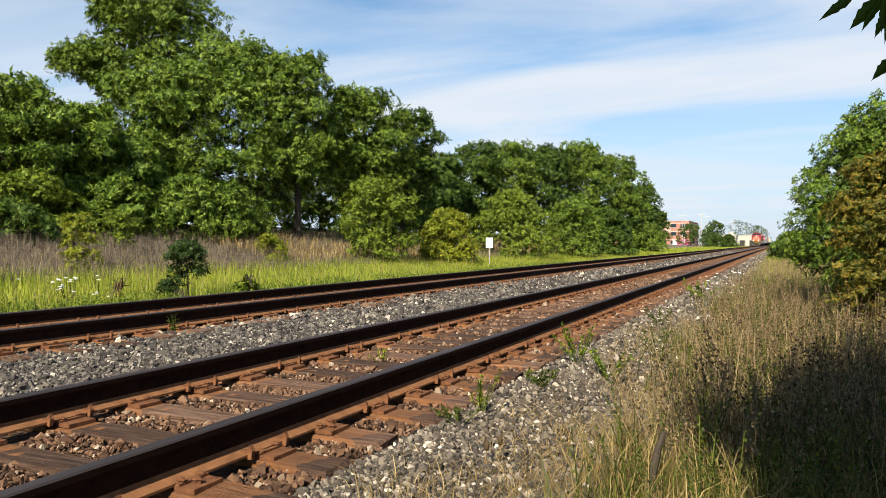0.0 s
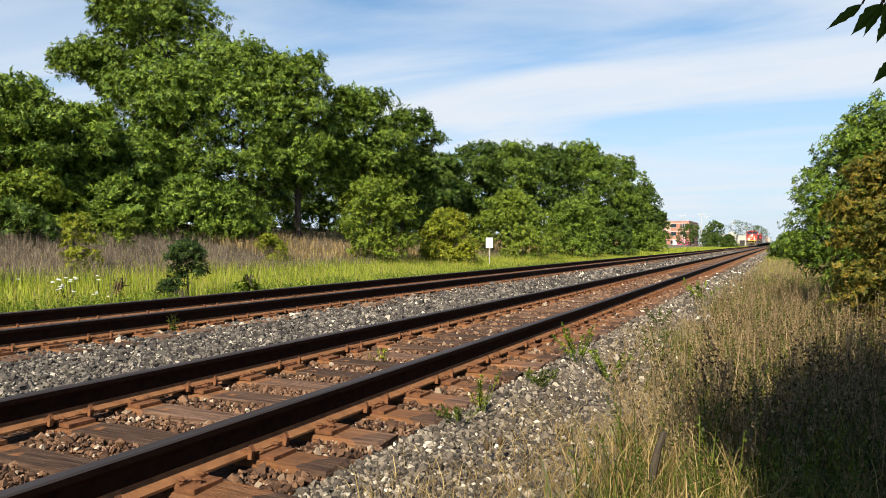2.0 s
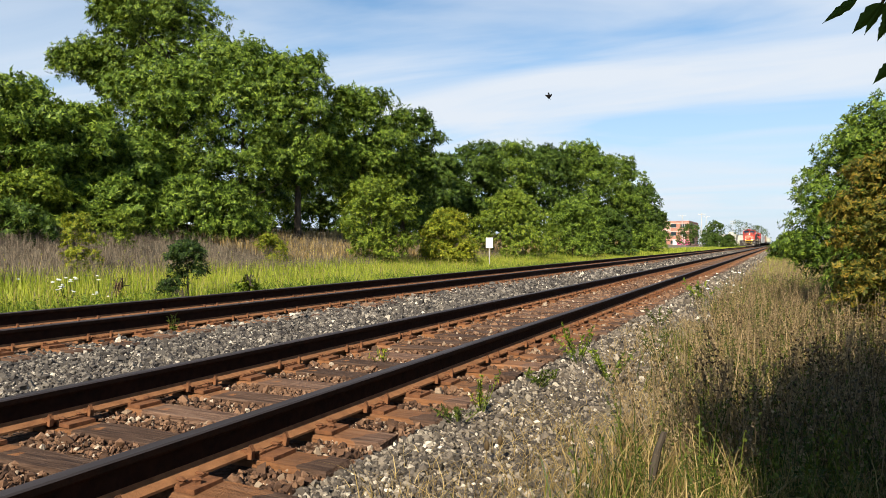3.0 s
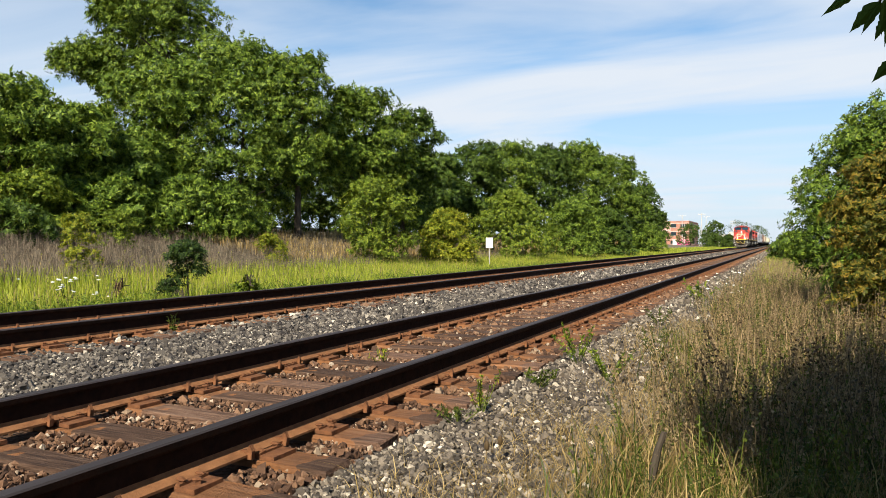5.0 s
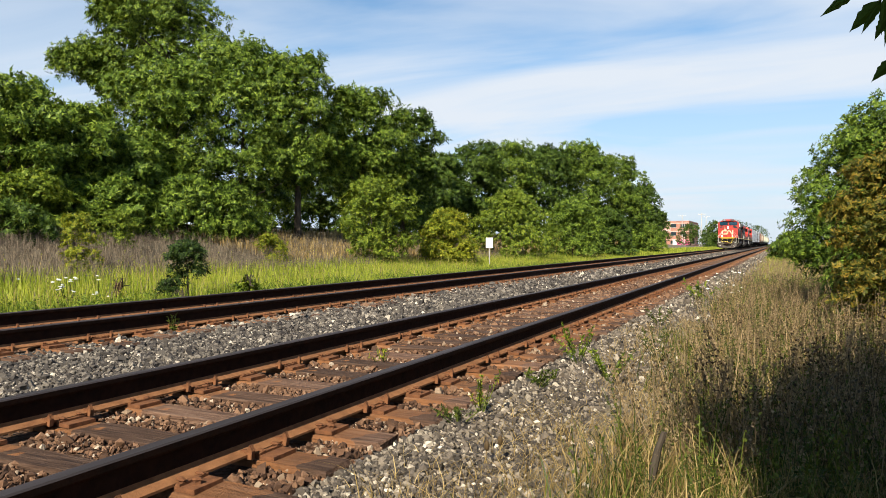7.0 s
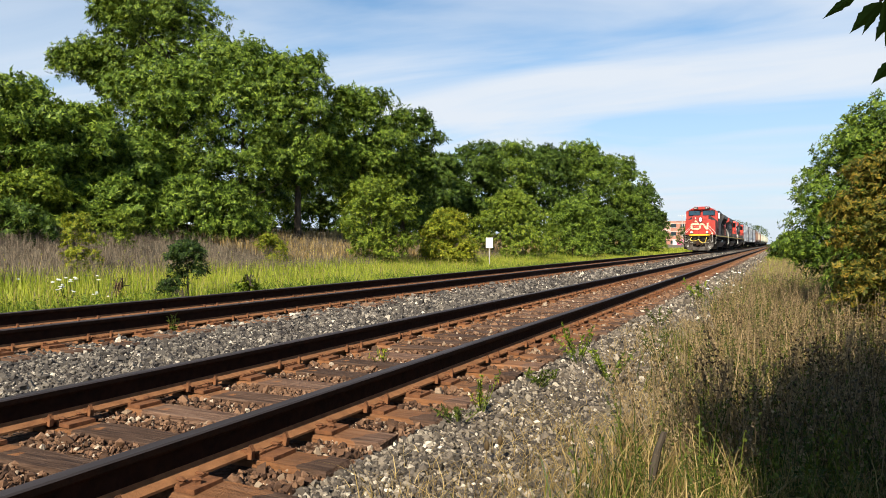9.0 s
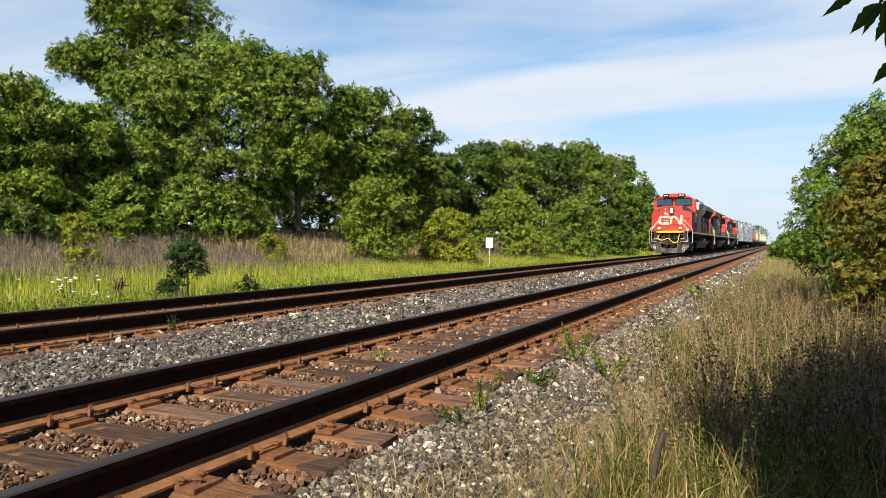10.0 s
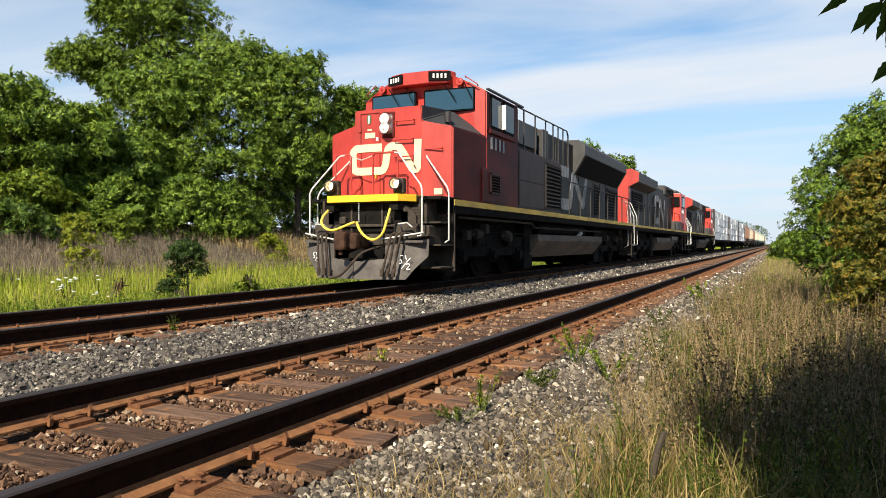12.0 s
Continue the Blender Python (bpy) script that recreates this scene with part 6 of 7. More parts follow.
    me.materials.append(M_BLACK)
    # The cab's sides get the shaded red, the roof black.
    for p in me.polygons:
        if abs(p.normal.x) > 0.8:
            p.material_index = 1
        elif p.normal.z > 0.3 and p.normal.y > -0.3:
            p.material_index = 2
    cab = put("cab", me, None, t, "red cab, its sides painted darker for shade and grime")
    # brow with the number boards
    bm = bmesh.new()
    prism(bm, [(-0.78, 2.62), (-0.70, 2.36), (-0.36, 2.22), (0.36, 2.22), (0.70, 2.36), (0.78, 2.62)], "z", 4.22, 4.5)
    bmesh.ops.bevel(bm, geom=list(bm.edges), offset=0.02, segments=1, affect="EDGES")
    brow = part("brow", bm, M_RED, cab)
    for s in (-1, 1):
        ang = math.degrees(math.atan2(0.14, 0.34)) * s
        m = pose(s * 0.54, 2.275, 4.37, 0, 0, ang)
        part("number_board", boxed(-0.24, 0.24, -0.012, 0.012, -0.1, 0.1, 0.008), M_DARK, cab, "black number board", m)
        bars_of_writing(cab, -0.17, 0.17, -0.05, 0.05, 4, m @ pose(0, -0.012, 0), M_WHITE)
        lamp(cab, "marker_lamp", s * 0.95, 2.4, 4.24, 0.06, M_LENS_RED, M_RED)
        # windscreen: frame, pane, wiper
        mw = pose(s * 0.68, 2.455, 3.87, 0, 0, 4 * s)
        fr = bmesh.new()
        box(fr, -0.58, 0.58, -0.012, 0.03, -0.25, 0.25, 0.04)
        w = part("windscreen", fr, M_DARK, cab, "black-rimmed windscreen", mw)
        part("pane", boxed(-0.55, 0.55, -0.022, -0.01, -0.22, 0.22, 0.008), M_SCREEN, w, "bluish glass pane")
        bm = bmesh.new()
        pipe(bm, [Vector((-0.1, -0.05, 0.36)), Vector((0.12, -0.07, 0.05))], 0.012, 6)
        pipe(bm, [Vector((0.04, -0.06, 0.16)), Vector((0.18, -0.05, -0.06))], 0.01, 6)
        part("wiper", bm, M_DARK, w)
        bm = bmesh.new()
        pipe(bm, [Vector((0.36, -0.05, 0.36)), Vector((0.5, -0.07, 0.06))], 0.012, 6)
        pipe(bm, [Vector((0.43, -0.06, 0.2)), Vector((0.54, -0.05, -0.02))], 0.01, 6)
        part("wiper", bm, M_DARK, w)
        bm = ring(bmesh.new(), [(-1.1 * s, 2.42, 4.3), (-1.1 * s, 2.36, 4.33), (-1.35 * s, 2.42, 4.15), (-1.35 * s, 2.48, 4.12)], 0.012, 6)
        part("grab_iron", bm, M_RED, cab)
        # side windows with a mirror
        for k, (ya, yb) in enumerate(((2.78, 3.42), (3.55, 4.25))):
            w = part("side_window", boxed(min(s * 1.5, s * 1.525), max(s * 1.5, s * 1.525), ya, yb, 3.26, 3.98, 0.01), M_DARK, cab, "black-framed side window")
            part("pane", boxed(min(s * 1.52, s * 1.532), max(s * 1.52, s * 1.532), ya + 0.05, yb - 0.05, 3.32, 3.92), M_GLASS, w)
        part("wind_deflector", boxed(min(s * 1.52, s * 1.62), max(s * 1.52, s * 1.62), 3.42, 3.45, 3.32, 3.86), M_WHITE, cab, "pale mirror beside the window")
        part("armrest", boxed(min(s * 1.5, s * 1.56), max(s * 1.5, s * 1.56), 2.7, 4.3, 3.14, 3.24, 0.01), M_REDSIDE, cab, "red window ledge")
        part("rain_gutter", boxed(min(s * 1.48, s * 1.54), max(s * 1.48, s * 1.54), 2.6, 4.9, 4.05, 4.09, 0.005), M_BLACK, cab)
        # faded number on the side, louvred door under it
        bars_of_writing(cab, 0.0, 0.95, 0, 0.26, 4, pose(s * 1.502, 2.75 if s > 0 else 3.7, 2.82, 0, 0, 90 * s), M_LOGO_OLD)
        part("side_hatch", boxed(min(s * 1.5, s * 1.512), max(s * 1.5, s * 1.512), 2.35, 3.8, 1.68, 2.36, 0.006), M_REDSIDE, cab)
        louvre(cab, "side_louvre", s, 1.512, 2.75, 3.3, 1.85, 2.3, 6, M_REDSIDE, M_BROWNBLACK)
    # wide body panels behind the cab
    bm = boxed(-1.47, 1.47, 4.62, 8.35, 1.62, 3.08, 0.02)
    wide = part("equipment_body", bm, M_BROWNBLACK, t, "brown-black equipment body")
    for s in (-1, 1):
        for za, zb in ((1.68, 2.3), (2.32, 3.02)):
            part("panel", boxed(min(s * 1.47, s * 1.485), max(s * 1.47, s * 1.485), 4.72, 6.75, za, zb, 0.006), M_BROWNBLACK, wide)
        louvre(wide, "air_grille", s, 1.472, 6.85, 8.3, 1.72, 2.95, 11, M_DARK, M_GREY)
    # long hood
    bm = boxed(-1.12, 1.12, 4.6, 18.0, 1.62, 3.95, 0.05)
    hood = part("hood", bm, M_HOOD, t, "streaked black engine hood")
    for s in (-1, 1):
        for k in range(9):
            ya = 8.6 + k * 1.0
            part("hood_door", boxed(min(s * 1.12, s * 1.135), max(s * 1.12, s * 1.135), ya + 0.03, ya + 0.95, 1.75, 3.05, 0.006), M_HOOD, hood)
        part("side_mark", stroke_side(s, 9.2, 2.0, 3.0), M_LOGO_OLD, hood, "faded pale lettering shapes")
        louvre(hood, "hood_louvre", s, 1.136, 13.8, 14.6, 1.8, 2.9, 9, M_DARK, M_GREY)
        louvre(hood, "hood_louvre", s, 1.136, 15.8, 17.6, 1.8, 2.9, 9, M_DARK, M_GREY)
        for k, y in enumerate((4.72, 5.2)):
            part("cab_rear_door", boxed(min(s * 1.12, s * 1.14), max(s * 1.12, s * 1.14), y, y + 0.42, 3.12, 3.86, 0.006), M_BROWNBLACK, hood)
        part("lift_lug", cyl(bmesh.new(), (s * 1.1, 8.0, 3.6), (s * 1.2, 8.0, 3.6), 0.06, seg=10), M_BLACK, hood)
        for k in range(7):
            put("seam", SEAM_ME, None, hood, "", (s * 1.128, 9.0 + k * 1.25, 3.42))
        part("brake_grid", boxed(min(s * 1.12, s * 1.2), max(s * 1.12, s * 1.2), 5.5, 7.0, 3.3, 3.9, 0.02), M_BLACK, hood)
        part("hood_box", boxed(min(s * 1.12, s * 1.3), max(s * 1.12, s * 1.3), 7.2, 7.7, 3.1, 3.9, 0.02), M_BLACK, hood)
        # rails along the roof of the wide body
        bm = ring(bmesh.new(), [(s * 1.4, 4.7, 4.08), (s * 1.4, 9.2, 4.12), (s * 1.4, 9.35, 4.0), (s * 1.4, 9.35, 3.05)], 0.022, 6)
        for y in (5.3, 6.2, 7.1, 7.8, 8.3, 8.8):
            cyl(bm, (s * 1.4, y, 3.05), (s * 1.4, y, 4.1), 0.02, seg=6)
        part("upper_rail", bm, M_BLACK, t, "black pipe railing")
        # walkway rail
        bm = ring(bmesh.new(), [(s * 1.46, 8.4, 2.62), (s * 1.46, 18.4, 2.62), (s * 1.46, 18.8, 2.5)], 0.02, 6)
        part("walkway_rail", bm, M_GREY, t, "dusty walkway hand rail")
        post = mesh_of(cyl(bmesh.new(), (0, 0, 1.6), (0, 0, 2.64), 0.022, seg=6), "rail_post", M_GREY)
        for k in range(8):
            put("rail_post", post, None, t, "", (s * 1.46, 9.3 + k * 1.3, 0))
        # rear corner hand rails
        for y, zt in ((END - 0.75, 2.6), (END - 0.12, 2.6)):
            bm = ring(bmesh.new(), [(s * 1.2, y + 0.1, zt), (s * 1.4, y, zt - 0.2), (s * 1.46, y, 1.9), (s * 1.46, y, 0.7), (s * 1.3, y, 0.62)], 0.013, 6)
            part("corner_rail", bm, M_RAILPAINT, t, "white painted hand rail")
    # flared radiators
    for s in (-1, 1):
        bm = bmesh.new()
        prism(bm, [(s * 1.1, 2.98), (s * 1.14, 2.98), (s * 1.52, 3.62), (s * 1.52, 3.92), (s * 1.3, 4.1), (0, 4.1), (0, 3.9), (s * 1.1, 3.9)], "y", 10.95, 17.7)
        r = part("radiator", bm, M_GREY_DARK, t, "flared radiator housing")
        part("radiator_screen", slab(bmesh.new(), [(s * 1.165, 11.15, 3.0), (s * 1.165, 17.5, 3.0), (s * 1.515, 17.5, 3.59), (s * 1.515, 11.15, 3.59)], 0.01), M_DARK, r)
    for y in (12.2, 14.4, 16.6):
        part("cooling_fan", cyl(bmesh.new(), (0, y, 4.08), (0, y, 4.2), 0.7, 0.68, 24), M_BLACK, t)
    part("exhaust_stack", boxed(-0.35, 0.35, 9.8, 10.7, 3.9, 4.12, 0.03), M_BLACK, t)
    part("horn", cyl(bmesh.new(), (0.3, 3.6, 4.47), (0.3, 4.1, 4.49), 0.05, 0.12, 12), M_BLACK, t)
    # fuel tank
    bm = bmesh.new()
    prism(bm, [(-1.42, 1.02), (1.42, 1.02), (1.45, 0.85), (1.15, 0.42), (-1.15, 0.42), (-1.45, 0.85)], "y", 6.35, 13.7)
    for v in bm.verts:
        if v.co.z < 0.6:
            v.co.y += 0.0 if v.co.y < 10 else -0.25
    tank = part("fuel_tank", bm, M_TANK, t, "dusty brown fuel tank")
    for s in (-1, 1):
        part("filler_cap", cyl(bmesh.new(), (s * 1.3, 10.9, 1.0), (s * 1.42, 10.9, 1.14), 0.06, seg=12), M_WHITE, tank)
        part("air_tank", cyl(bmesh.new(), (s * 1.15, 7.0, 1.2), (s * 1.15, 12.0, 1.2), 0.14, seg=14), M_UNDER, t)
        for y, z in ((1.9, 0.98), (2.9, 1.12), (4.4, 0.95)):
            part("truck_bracket", boxed(min(s * 1.22, s * 1.36), max(s * 1.22, s * 1.36), y, y + 0.22, z - 0.12, z + 0.08, 0.03), M_PILOT, t)
    # Added fillers: keep the space under the frame dark down to the rails.
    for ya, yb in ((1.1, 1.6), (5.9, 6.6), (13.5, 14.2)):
        part("filler_box", boxed(-1.2, 1.2, ya, yb, 0.12, 1.3, 0.04), M_UNDER, t)
    truck(t, 2.05)
    truck(t, 14.5)
    coupler(t, END - 0.1, -1.0)
    return t


def stroke_side(s, y, z0, z1):
    """Broad zigzag ribbon on the hood's side."""
    bm = bmesh.new()
    pts = [(y + 1.2, z1), (y, z1), (y, z0), (y + 1.4, z0), (y + 1.7, z1), (y + 3.0, z0), (y + 3.4, z1)]
    stroke(bm, rounded(pts, 0.25, 4), 0.34, 0.0, 0.006)
    for v in bm.verts:
        v.co = Vector((s * (1.138 - v.co.y), v.co.x, v.co.z))
    bmesh.ops.recalc_face_normals(bm, faces=bm.faces[:])
    return bm


M_PLOUGH = surface("scuffed_plough_steel", [(0.3, (0.042, 0.034, 0.029)), (0.7, (0.11, 0.094, 0.081))], scale=4, rough=0.75, bump=0.2, bump_scale=30)
M_PILOT = surface("grimy_pilot_steel", [(0.3, (0.022, 0.017, 0.013)), (0.7, (0.075, 0.059, 0.046))], scale=5, rough=0.85, bump=0.3, bump_scale=30, spec=0.2)
M_GREY_DARK = surface("dusty_dark_housing", [(0.3, (0.022, 0.020, 0.019)), (0.7, (0.055, 0.051, 0.048))], scale=3, rough=0.6, bump=0.05)
M_NOSE_TOP = plain("matt_black_antiglare", (0.03, 0.03, 0.032), rough=0.75)
M_GREENPAINT = plain("green_emblem_paint", (0.04, 0.12, 0.04), rough=0.5)


def make_trailing_loco():
    """A road locomotive that runs long hood first: its cab is at the far end."""
    t = empty("locomotive")
    tagged(t, "red and black diesel locomotive running hood first", "locomotive", "locomotives of the train")
    END = 20.6
    part("frame", boxed(-1.5, 1.5, 0.3, END, 1.34, 1.60, 0.02), M_UNDER, t, "black underframe")
    for s in (-1, 1):
        part("sill_stripe", boxed(min(s * 1.5, s * 1.515), max(s * 1.5, s * 1.515), 0.3, END, 1.5, 1.6), M_STRIPE, t, "dusty yellow sill stripe")
    part("hood_end", boxed(-1.05, 1.05, 1.1, 1.6, 1.62, 3.98, 0.05), M_RED, t, "red hood end")
    hood = part("hood", boxed(-1.03, 1.03, 1.6, 15.6, 1.62, 3.85, 0.04), M_HOOD, t, "streaked black engine hood")
    for s in (-1, 1):
        bm = bmesh.new()
        prism(bm, [(s * 1.0, 3.28), (s * 1.5, 3.52), (s * 1.52, 3.92), (s * 1.2, 4.1), (0, 4.1), (0, 3.7), (s * 1.0, 3.7)], "y", 1.1, 6.4)
        r = part("radiator", bm, M_GREY_DARK, t, "overhanging radiator wing")
        part("wing_end", slab(bmesh.new(), [(s * 1.0, 1.09, 3.29), (s * 1.5, 1.09, 3.53), (s * 1.52, 1.09, 3.92), (s * 1.2, 1.09, 4.1), (0, 1.09, 4.1), (0, 1.09, 3.3)], 0.02), M_RED, r, "red wing end")
        part("side_mark", stroke_side(s, 8.0, 2.0, 3.2), M_LOGO_OLD, hood, "faded pale lettering shapes")
        for k in range(10):
            part("hood_door", boxed(min(s * 1.03, s * 1.045), max(s * 1.03, s * 1.045), 5.2 + k * 1.0, 6.12 + k * 1.0, 1.8, 3.3, 0.006), M_HOOD, hood)
        for y0, y1 in ((0.9, 9.6), (10.2, 17.0)):
            bm = ring(bmesh.new(), [(s * 1.46, y0, 2.6), (s * 1.46, y1, 2.6)], 0.02, 6)
            part("walkway_rail", bm, M_GREY, t, "dusty walkway hand rail")
        post = mesh_of(cyl(bmesh.new(), (0, 0, 1.6), (0, 0, 2.62), 0.022, seg=6), "rail_post", M_GREY)
        for k in range(11):
            put("rail_post", post, None, t, "", (s * 1.46, 1.3 + k * 1.5, 0))
        for y in (0.15, 0.85, END - 0.8, END - 0.1):
            bm = ring(bmesh.new(), [(s * 1.0, y + 0.35, 2.62), (s * 1.15, y + 0.2, 2.58), (s * 1.46, y, 1.95), (s * 1.48, y, 0.75), (s * 1.3, y, 0.68)], 0.016, 6)
            part("corner_rail", bm, M_RAILPAINT, t, "white painted hand rail")
        for ya, yb in ((0.1, 0.8), (END - 0.8, END - 0.1)):
            bm = bmesh.new()
            box(bm, min(s * 1.06, s * 1.1), max(s * 1.06, s * 1.1), ya, yb, 0.3, 1.6)
            for z in (0.35, 0.75, 1.15):
                box(bm, min(s * 1.08, s * 1.48), max(s * 1.08, s * 1.48), ya + 0.05, yb, z, z + 0.03)
            part("step_well", bm, M_PILOT, t, "dusty dark corner steps")
    part("brake_housing", boxed(-1.12, 1.12, 11.6, 15.4, 3.6, 4.16, 0.06), M_GREY_DARK, hood, "raised dusty roof housing")
    part("exhaust_stack", boxed(-0.35, 0.35, 8.6, 9.6, 3.84, 4.12, 0.03), M_BLACK, hood)
    for s in (-1, 1):
        louvre(hood, "roof_vent", s, 1.122, 11.9, 15.1, 3.66, 4.04, 4, M_DARK, M_GREY)
        louvre(hood, "hood_louvre", s, 1.048, 2.0, 4.6, 2.3, 3.2, 7, M_DARK, M_GREY)
    bm = boxed(-1.5, 1.5, 15.6, 18.2, 1.62, 3.95, 0.06)
    cab = part("cab", bm, M_REDBRIGHT, t, "red cab")
    part("cab_roof", boxed(-1.25, 1.25, 15.6, 18.2, 3.9, 4.15, 0.1), M_GREY_DARK, cab)
    for s in (-1, 1):
        w = part("side_window", boxed(min(s * 1.5, s * 1.52), max(s * 1.5, s * 1.52), 16.3, 17.6, 3.05, 3.75, 0.02), M_DARK, cab, "black-framed side window")
        part("pane", boxed(min(s * 1.515, s * 1.53), max(s * 1.515, s * 1.53), 16.4, 17.5, 3.12, 3.68), M_GLASS, w)
        w = part("rear_window", boxed(s * 1.28 - 0.18, s * 1.28 + 0.18, 15.575, 15.6, 3.05, 3.7, 0.01), M_DARK, cab, "cab window facing the hood")
        bars_of_writing(cab, 0.0, 0.9, 0, 0.25, 4, pose(s * 1.502, 16.4 if s > 0 else 17.3, 2.7, 0, 0, 90 * s), M_WHITE)
    part("nose", boxed(-1.3, 1.3, 18.2, 19.8, 1.62, 3.1, 0.08), M_RED, t, "red short nose")
    bm = bmesh.new()
    prism(bm, [(-1.4, 1.1), (1.4, 1.1), (1.45, 0.85), (1.15, 0.42), (-1.15, 0.42), (-1.45, 0.85)], "y", 6.8, 13.6)
    tank = part("fuel_tank", bm, M_TANK, t, "dusty brown fuel tank")
    for s in (-1, 1):
        for k in (0, 1):
            part("air_tank", cyl(bmesh.new(), (s * 1.32, 12.0 + k * 1.3, 1.05), (s * 1.32, 13.1 + k * 1.3, 1.05), 0.2, seg=14), M_GREY, t, "dusty air tank")
        part("battery_box", boxed(min(s * 1.1, s * 1.5), max(s * 1.1, s * 1.5), 14.2, 17.4, 1.62, 2.15, 0.03), M_GREY_DARK, t, "dusty side box")
    # Same added dark fillers, hiding the bright grass behind.
    for ya, yb in ((1.0, 1.7), (6.2, 6.9), (13.5, 14.3)):
        part("filler_box", boxed(-1.2, 1.2, ya, yb, 0.12, 1.3, 0.04), M_UNDER, t)
    truck(t, 2.2)
    truck(t, 14.9)
    coupler(t, 0.1, 1.0)
    coupler(t, END - 0.1, -1.0)
    return t


M_REDBRIGHT = surface("cab_red_paint", [(0.3, (0.55, 0.03, 0.02)), (0.7, (0.78, 0.07, 0.04))], scale=1.3, rough=0.45, bump=0.03, bump_scale=30)


def make_lumber_car(label):
    t = empty("lumber_flatcar")
    tagged(t, label, "freight car", "freight cars of the train")
    L = 21.6
    bm = bmesh.new()
    box(bm, -1.4, 1.4, 0.3, L, 1.0, 1.18, 0.02)
    box(bm, -0.4, 0.4, 0.6, L - 0.3, 0.7, 1.0, 0.02)
    part("deck", bm, M_UNDER, t, "dark steel deck")
    for y in (0.35, L - 0.15):
        part("bulkhead", boxed(-1.4, 1.4, y - 0.1, y + 0.1, 1.18, 4.15, 0.02), M_GREY, t)
    part("centre_beam", boxed(-0.06, 0.06, 0.5, L - 0.3, 1.18, 4.15), M_GREY, t)
    rng = random.Random(8)
    for s in (-1, 1):
        for k in range(5):
            ya = 0.55 + k * 4.12
            for h in range(4):
                z = 1.2 + h * 0.74
                x1 = 1.38 + rng.uniform(-0.04, 0.03)
                bm = boxed(min(s * 0.08, s * x1), max(s * 0.08, s * x1), ya + rng.uniform(0, 0.15), ya + 3.85, z, z + 0.69, 0.025)
                part("lumber_pack", bm, M_WRAP, t)
            part("strap", boxed(min(s * 1.41, s * 1.43), max(s * 1.41, s * 1.43), ya + 2.0, ya + 2.06, 1.2, 4.12), M_GREY, t)
    truck(t, 1.6, 2, 1.75, False)
    truck(t, L - 3.0, 2, 1.75, False)
    coupler(t, 0.4, 1.0)
    coupler(t, L, -1.0)
    return t


def make_hopper(label, paint):
    t = empty("hopper_car")
    tagged(t, label, "freight car", "freight cars of the train")
    L = 17.6
    bm = bmesh.new()
    prism(bm, [(-1.3, 1.3), (1.3, 1.3), (1.52, 1.9), (1.55, 3.6), (1.2, 4.3), (0.6, 4.5), (-0.6, 4.5), (-1.2, 4.3), (-1.55, 3.6), (-1.52, 1.9)], "y", 1.2, L - 0.6)
    body = part("body", bm, paint, t, "curved steel hopper body")
    rib = bmesh.new()
    prism(rib, [(-1.36, 1.3), (1.36, 1.3), (1.58, 1.9), (1.61, 3.6), (-1.61, 3.6), (-1.58, 1.9)], "y", -0.04, 0.04)
    rm = mesh_of(rib, "rib", paint)
    for k in range(9):
        put("rib", rm, None, body, "", (0, 1.6 + k * 1.78, 0))
    for k in range(3):
        bm = bmesh.new()
        y = 3.4 + k * 4.6
        prism(bm, [(y - 1.6, 1.4), (y + 1.6, 1.4), (y + 0.4, 0.5), (y - 0.4, 0.5)], "x", -1.0, 1.0)
        part("chute", bm, paint, t)
    part("frame", boxed(-1.3, 1.3, 0.4, L, 1.1, 1.3, 0.02), M_UNDER, t)
    part("roof_walk", boxed(-0.4, 0.4, 1.0, L - 0.4, 4.52, 4.58), M_GREY, t)
    for y in (0.5, L - 0.1):
        bm = bmesh.new()
        for s in (-1, 1):
            box(bm, s * 1.4 - 0.03, s * 1.4 + 0.03, y - 0.05, y + 0.05, 1.1, 4.3)
        for z in (1.6, 2.2, 2.8, 3.4, 4.0):
            box(bm, -1.4, 1.4, y - 0.03, y + 0.03, z, z + 0.05)
        part("end_ladder", bm, paint, t)
    truck(t, 1.4, 2, 1.75, False)
    truck(t, L - 2.8, 2, 1.75, False)
    coupler(t, 0.4, 1.0)
    coupler(t, L, -1.0)
    return t


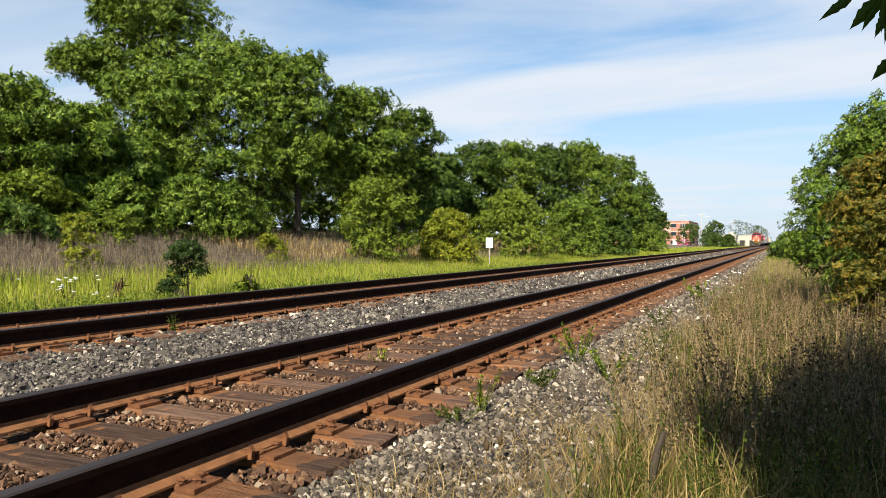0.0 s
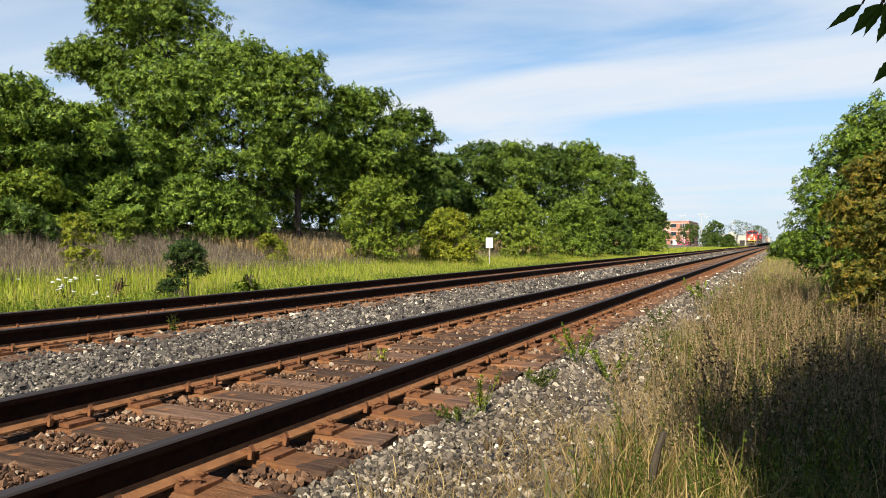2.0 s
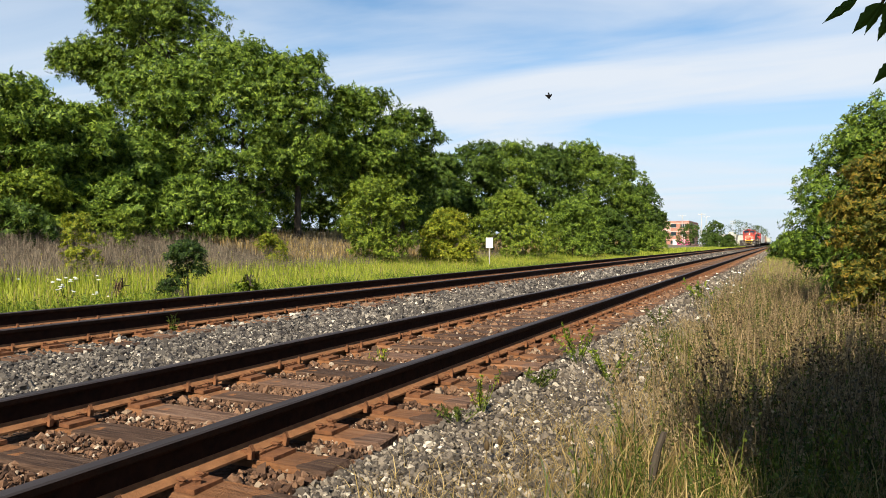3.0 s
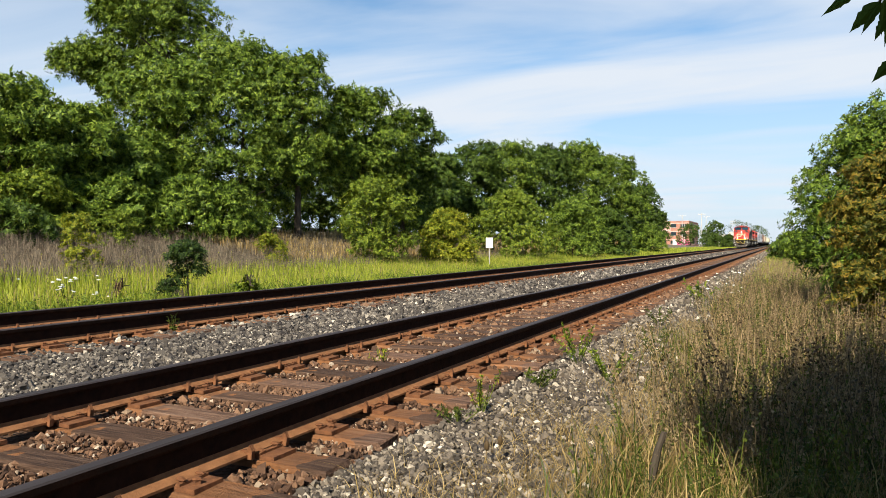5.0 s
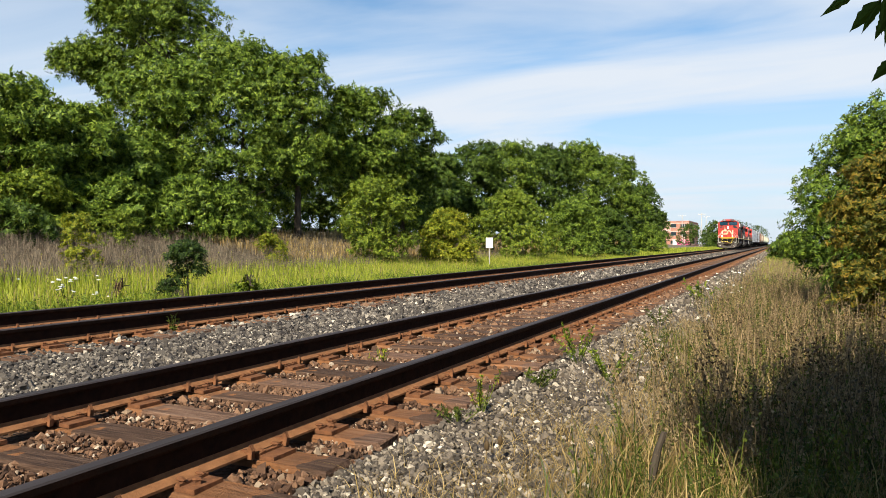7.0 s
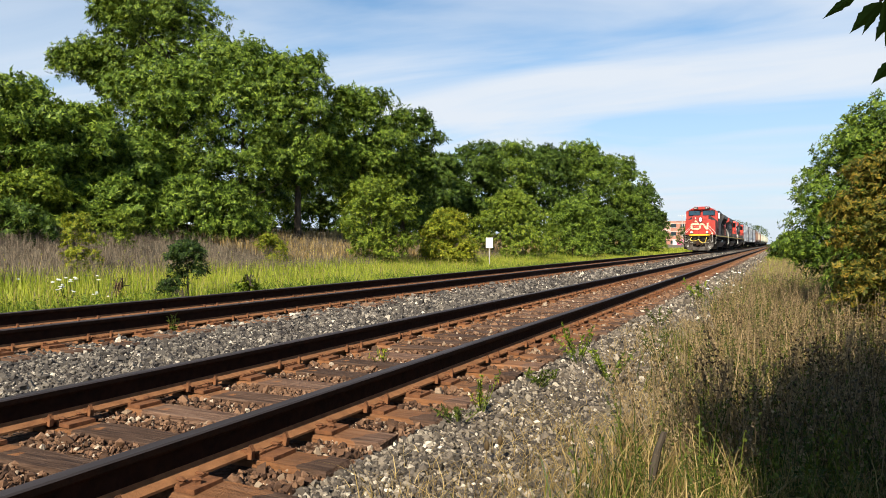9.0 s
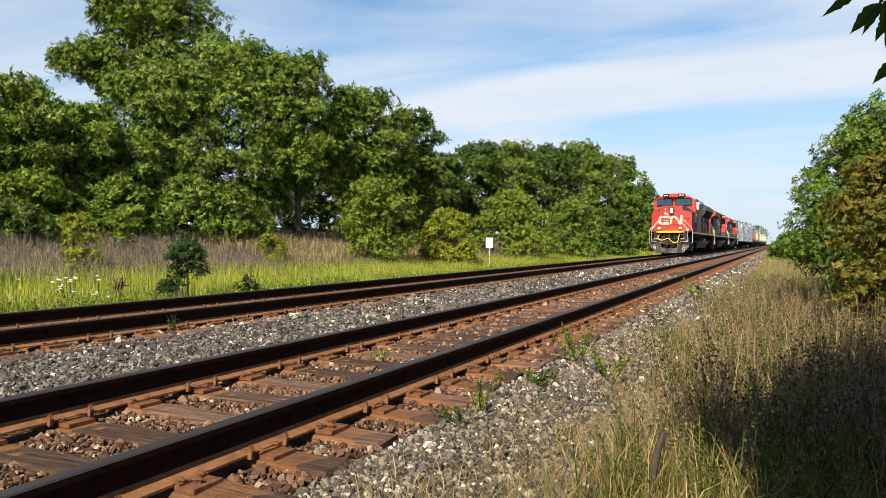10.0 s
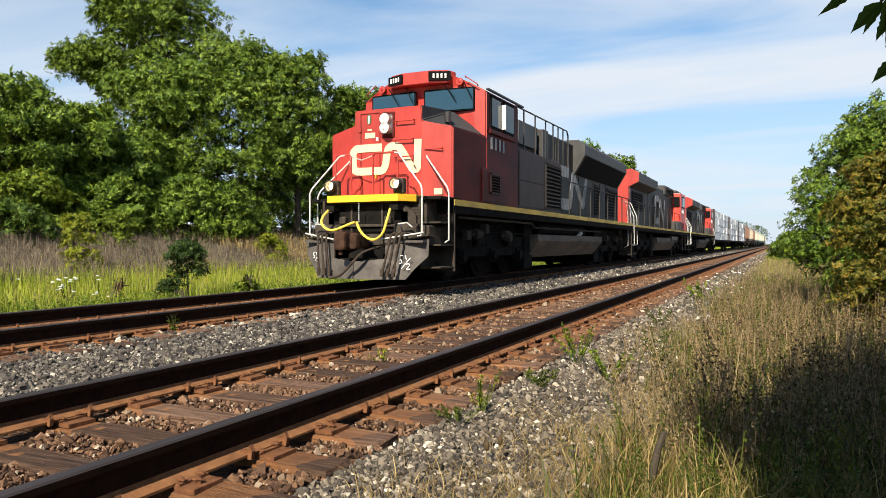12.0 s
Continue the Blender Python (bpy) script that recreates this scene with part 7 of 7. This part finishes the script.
M_PALEGREEN = plain("pale_grey_green_paint", (0.42, 0.47, 0.38), rough=0.7)
lead = make_lead_loco()
second = make_trailing_loco()
third = copy_thing(second, pose(0, 0, 0))
train = [(lead, 0.0), (second, 19.5), (third, 40.8)]
lumber = make_lumber_car("centre-beam flatcar stacked with white-wrapped lumber bundles")
at = 62.2
for k in range(3):
    train.append((lumber if k == 0 else copy_thing(lumber, pose(0, 0, 0)), at))
    at += 22.4
hop = [make_hopper("brown covered hopper car streaked with dirt", M_BOX), make_hopper("tan covered hopper car", M_TAN), make_hopper("pale grey-green covered hopper car", M_PALEGREEN)]
used_hop = set()
for k in (0, 1, 0, 2, 1, 2, 2, 1, 2, 0, 2):
    car = hop[k] if k not in used_hop else copy_thing(hop[k], pose(0, 0, 0))
    used_hop.add(k)
    train.append((car, at))
    at += 18.3


def make_insect():
    """A small beetle-like fly: body along z, head up, wings spread."""
    t = empty("insect")
    tagged(t, "small dark insect flying past over the tracks", "insect")
    bm = bmesh.new()
    bmesh.ops.create_uvsphere(bm, u_segments=12, v_segments=8, radius=0.0065, matrix=Matrix.Diagonal((0.55, 0.55, 1.1, 1)))
    part("body", bm, M_DARK, t, smooth=True)
    bm = bmesh.new()
    bmesh.ops.create_uvsphere(bm, u_segments=10, v_segments=6, radius=0.0024, matrix=Matrix.Translation((0, 0, 0.0085)))
    part("head", bm, M_DARK, t, smooth=True)
    for s in (-1, 1):
        part("wing", slab(bmesh.new(), [(s * 0.002, 0.001, 0.004), (s * 0.009, 0.003, 0.006), (s * 0.010, 0.004, 0.003), (s * 0.003, 0.002, -0.004)], 0.0004), M_UNDER, t)
        part("leg", cyl(bmesh.new(), (s * 0.002, 0, -0.004), (s * 0.0035, -0.001, -0.0105), 0.0005, seg=5), M_UNDER, t)
    return t


insect = make_insect()


def motions():
    sway()
    walk(insect, [(t, pose(x, y, z, 8, -6, 25)) for t, x, y, z in ((0.0, 2.6, -0.3, 4.2), (1.6, 2.6, -0.3, 4.2), (2.75, -0.62, 1.90, 2.40), (2.9, -0.611, 1.924, 1.834), (3.0, -0.588, 1.935, 1.498),
                                                                 (3.1, -0.568, 1.944, 1.182), (3.2, -0.50, 2.05, 0.85), (3.7, 0.05, 4.6, -0.12), (12.0, 0.05, 4.6, -0.12))])
    v, y12 = 20.67, 11.45
    z = FAR_Z + 0.018 + 0.186
    for car, back in train:
        walk(car, [(t, pose(FAR_X, y12 + back + v * (12.0 - t), z)) for t in (0.0, 3.0, 6.0, 9.0, 12.0)])


motions()
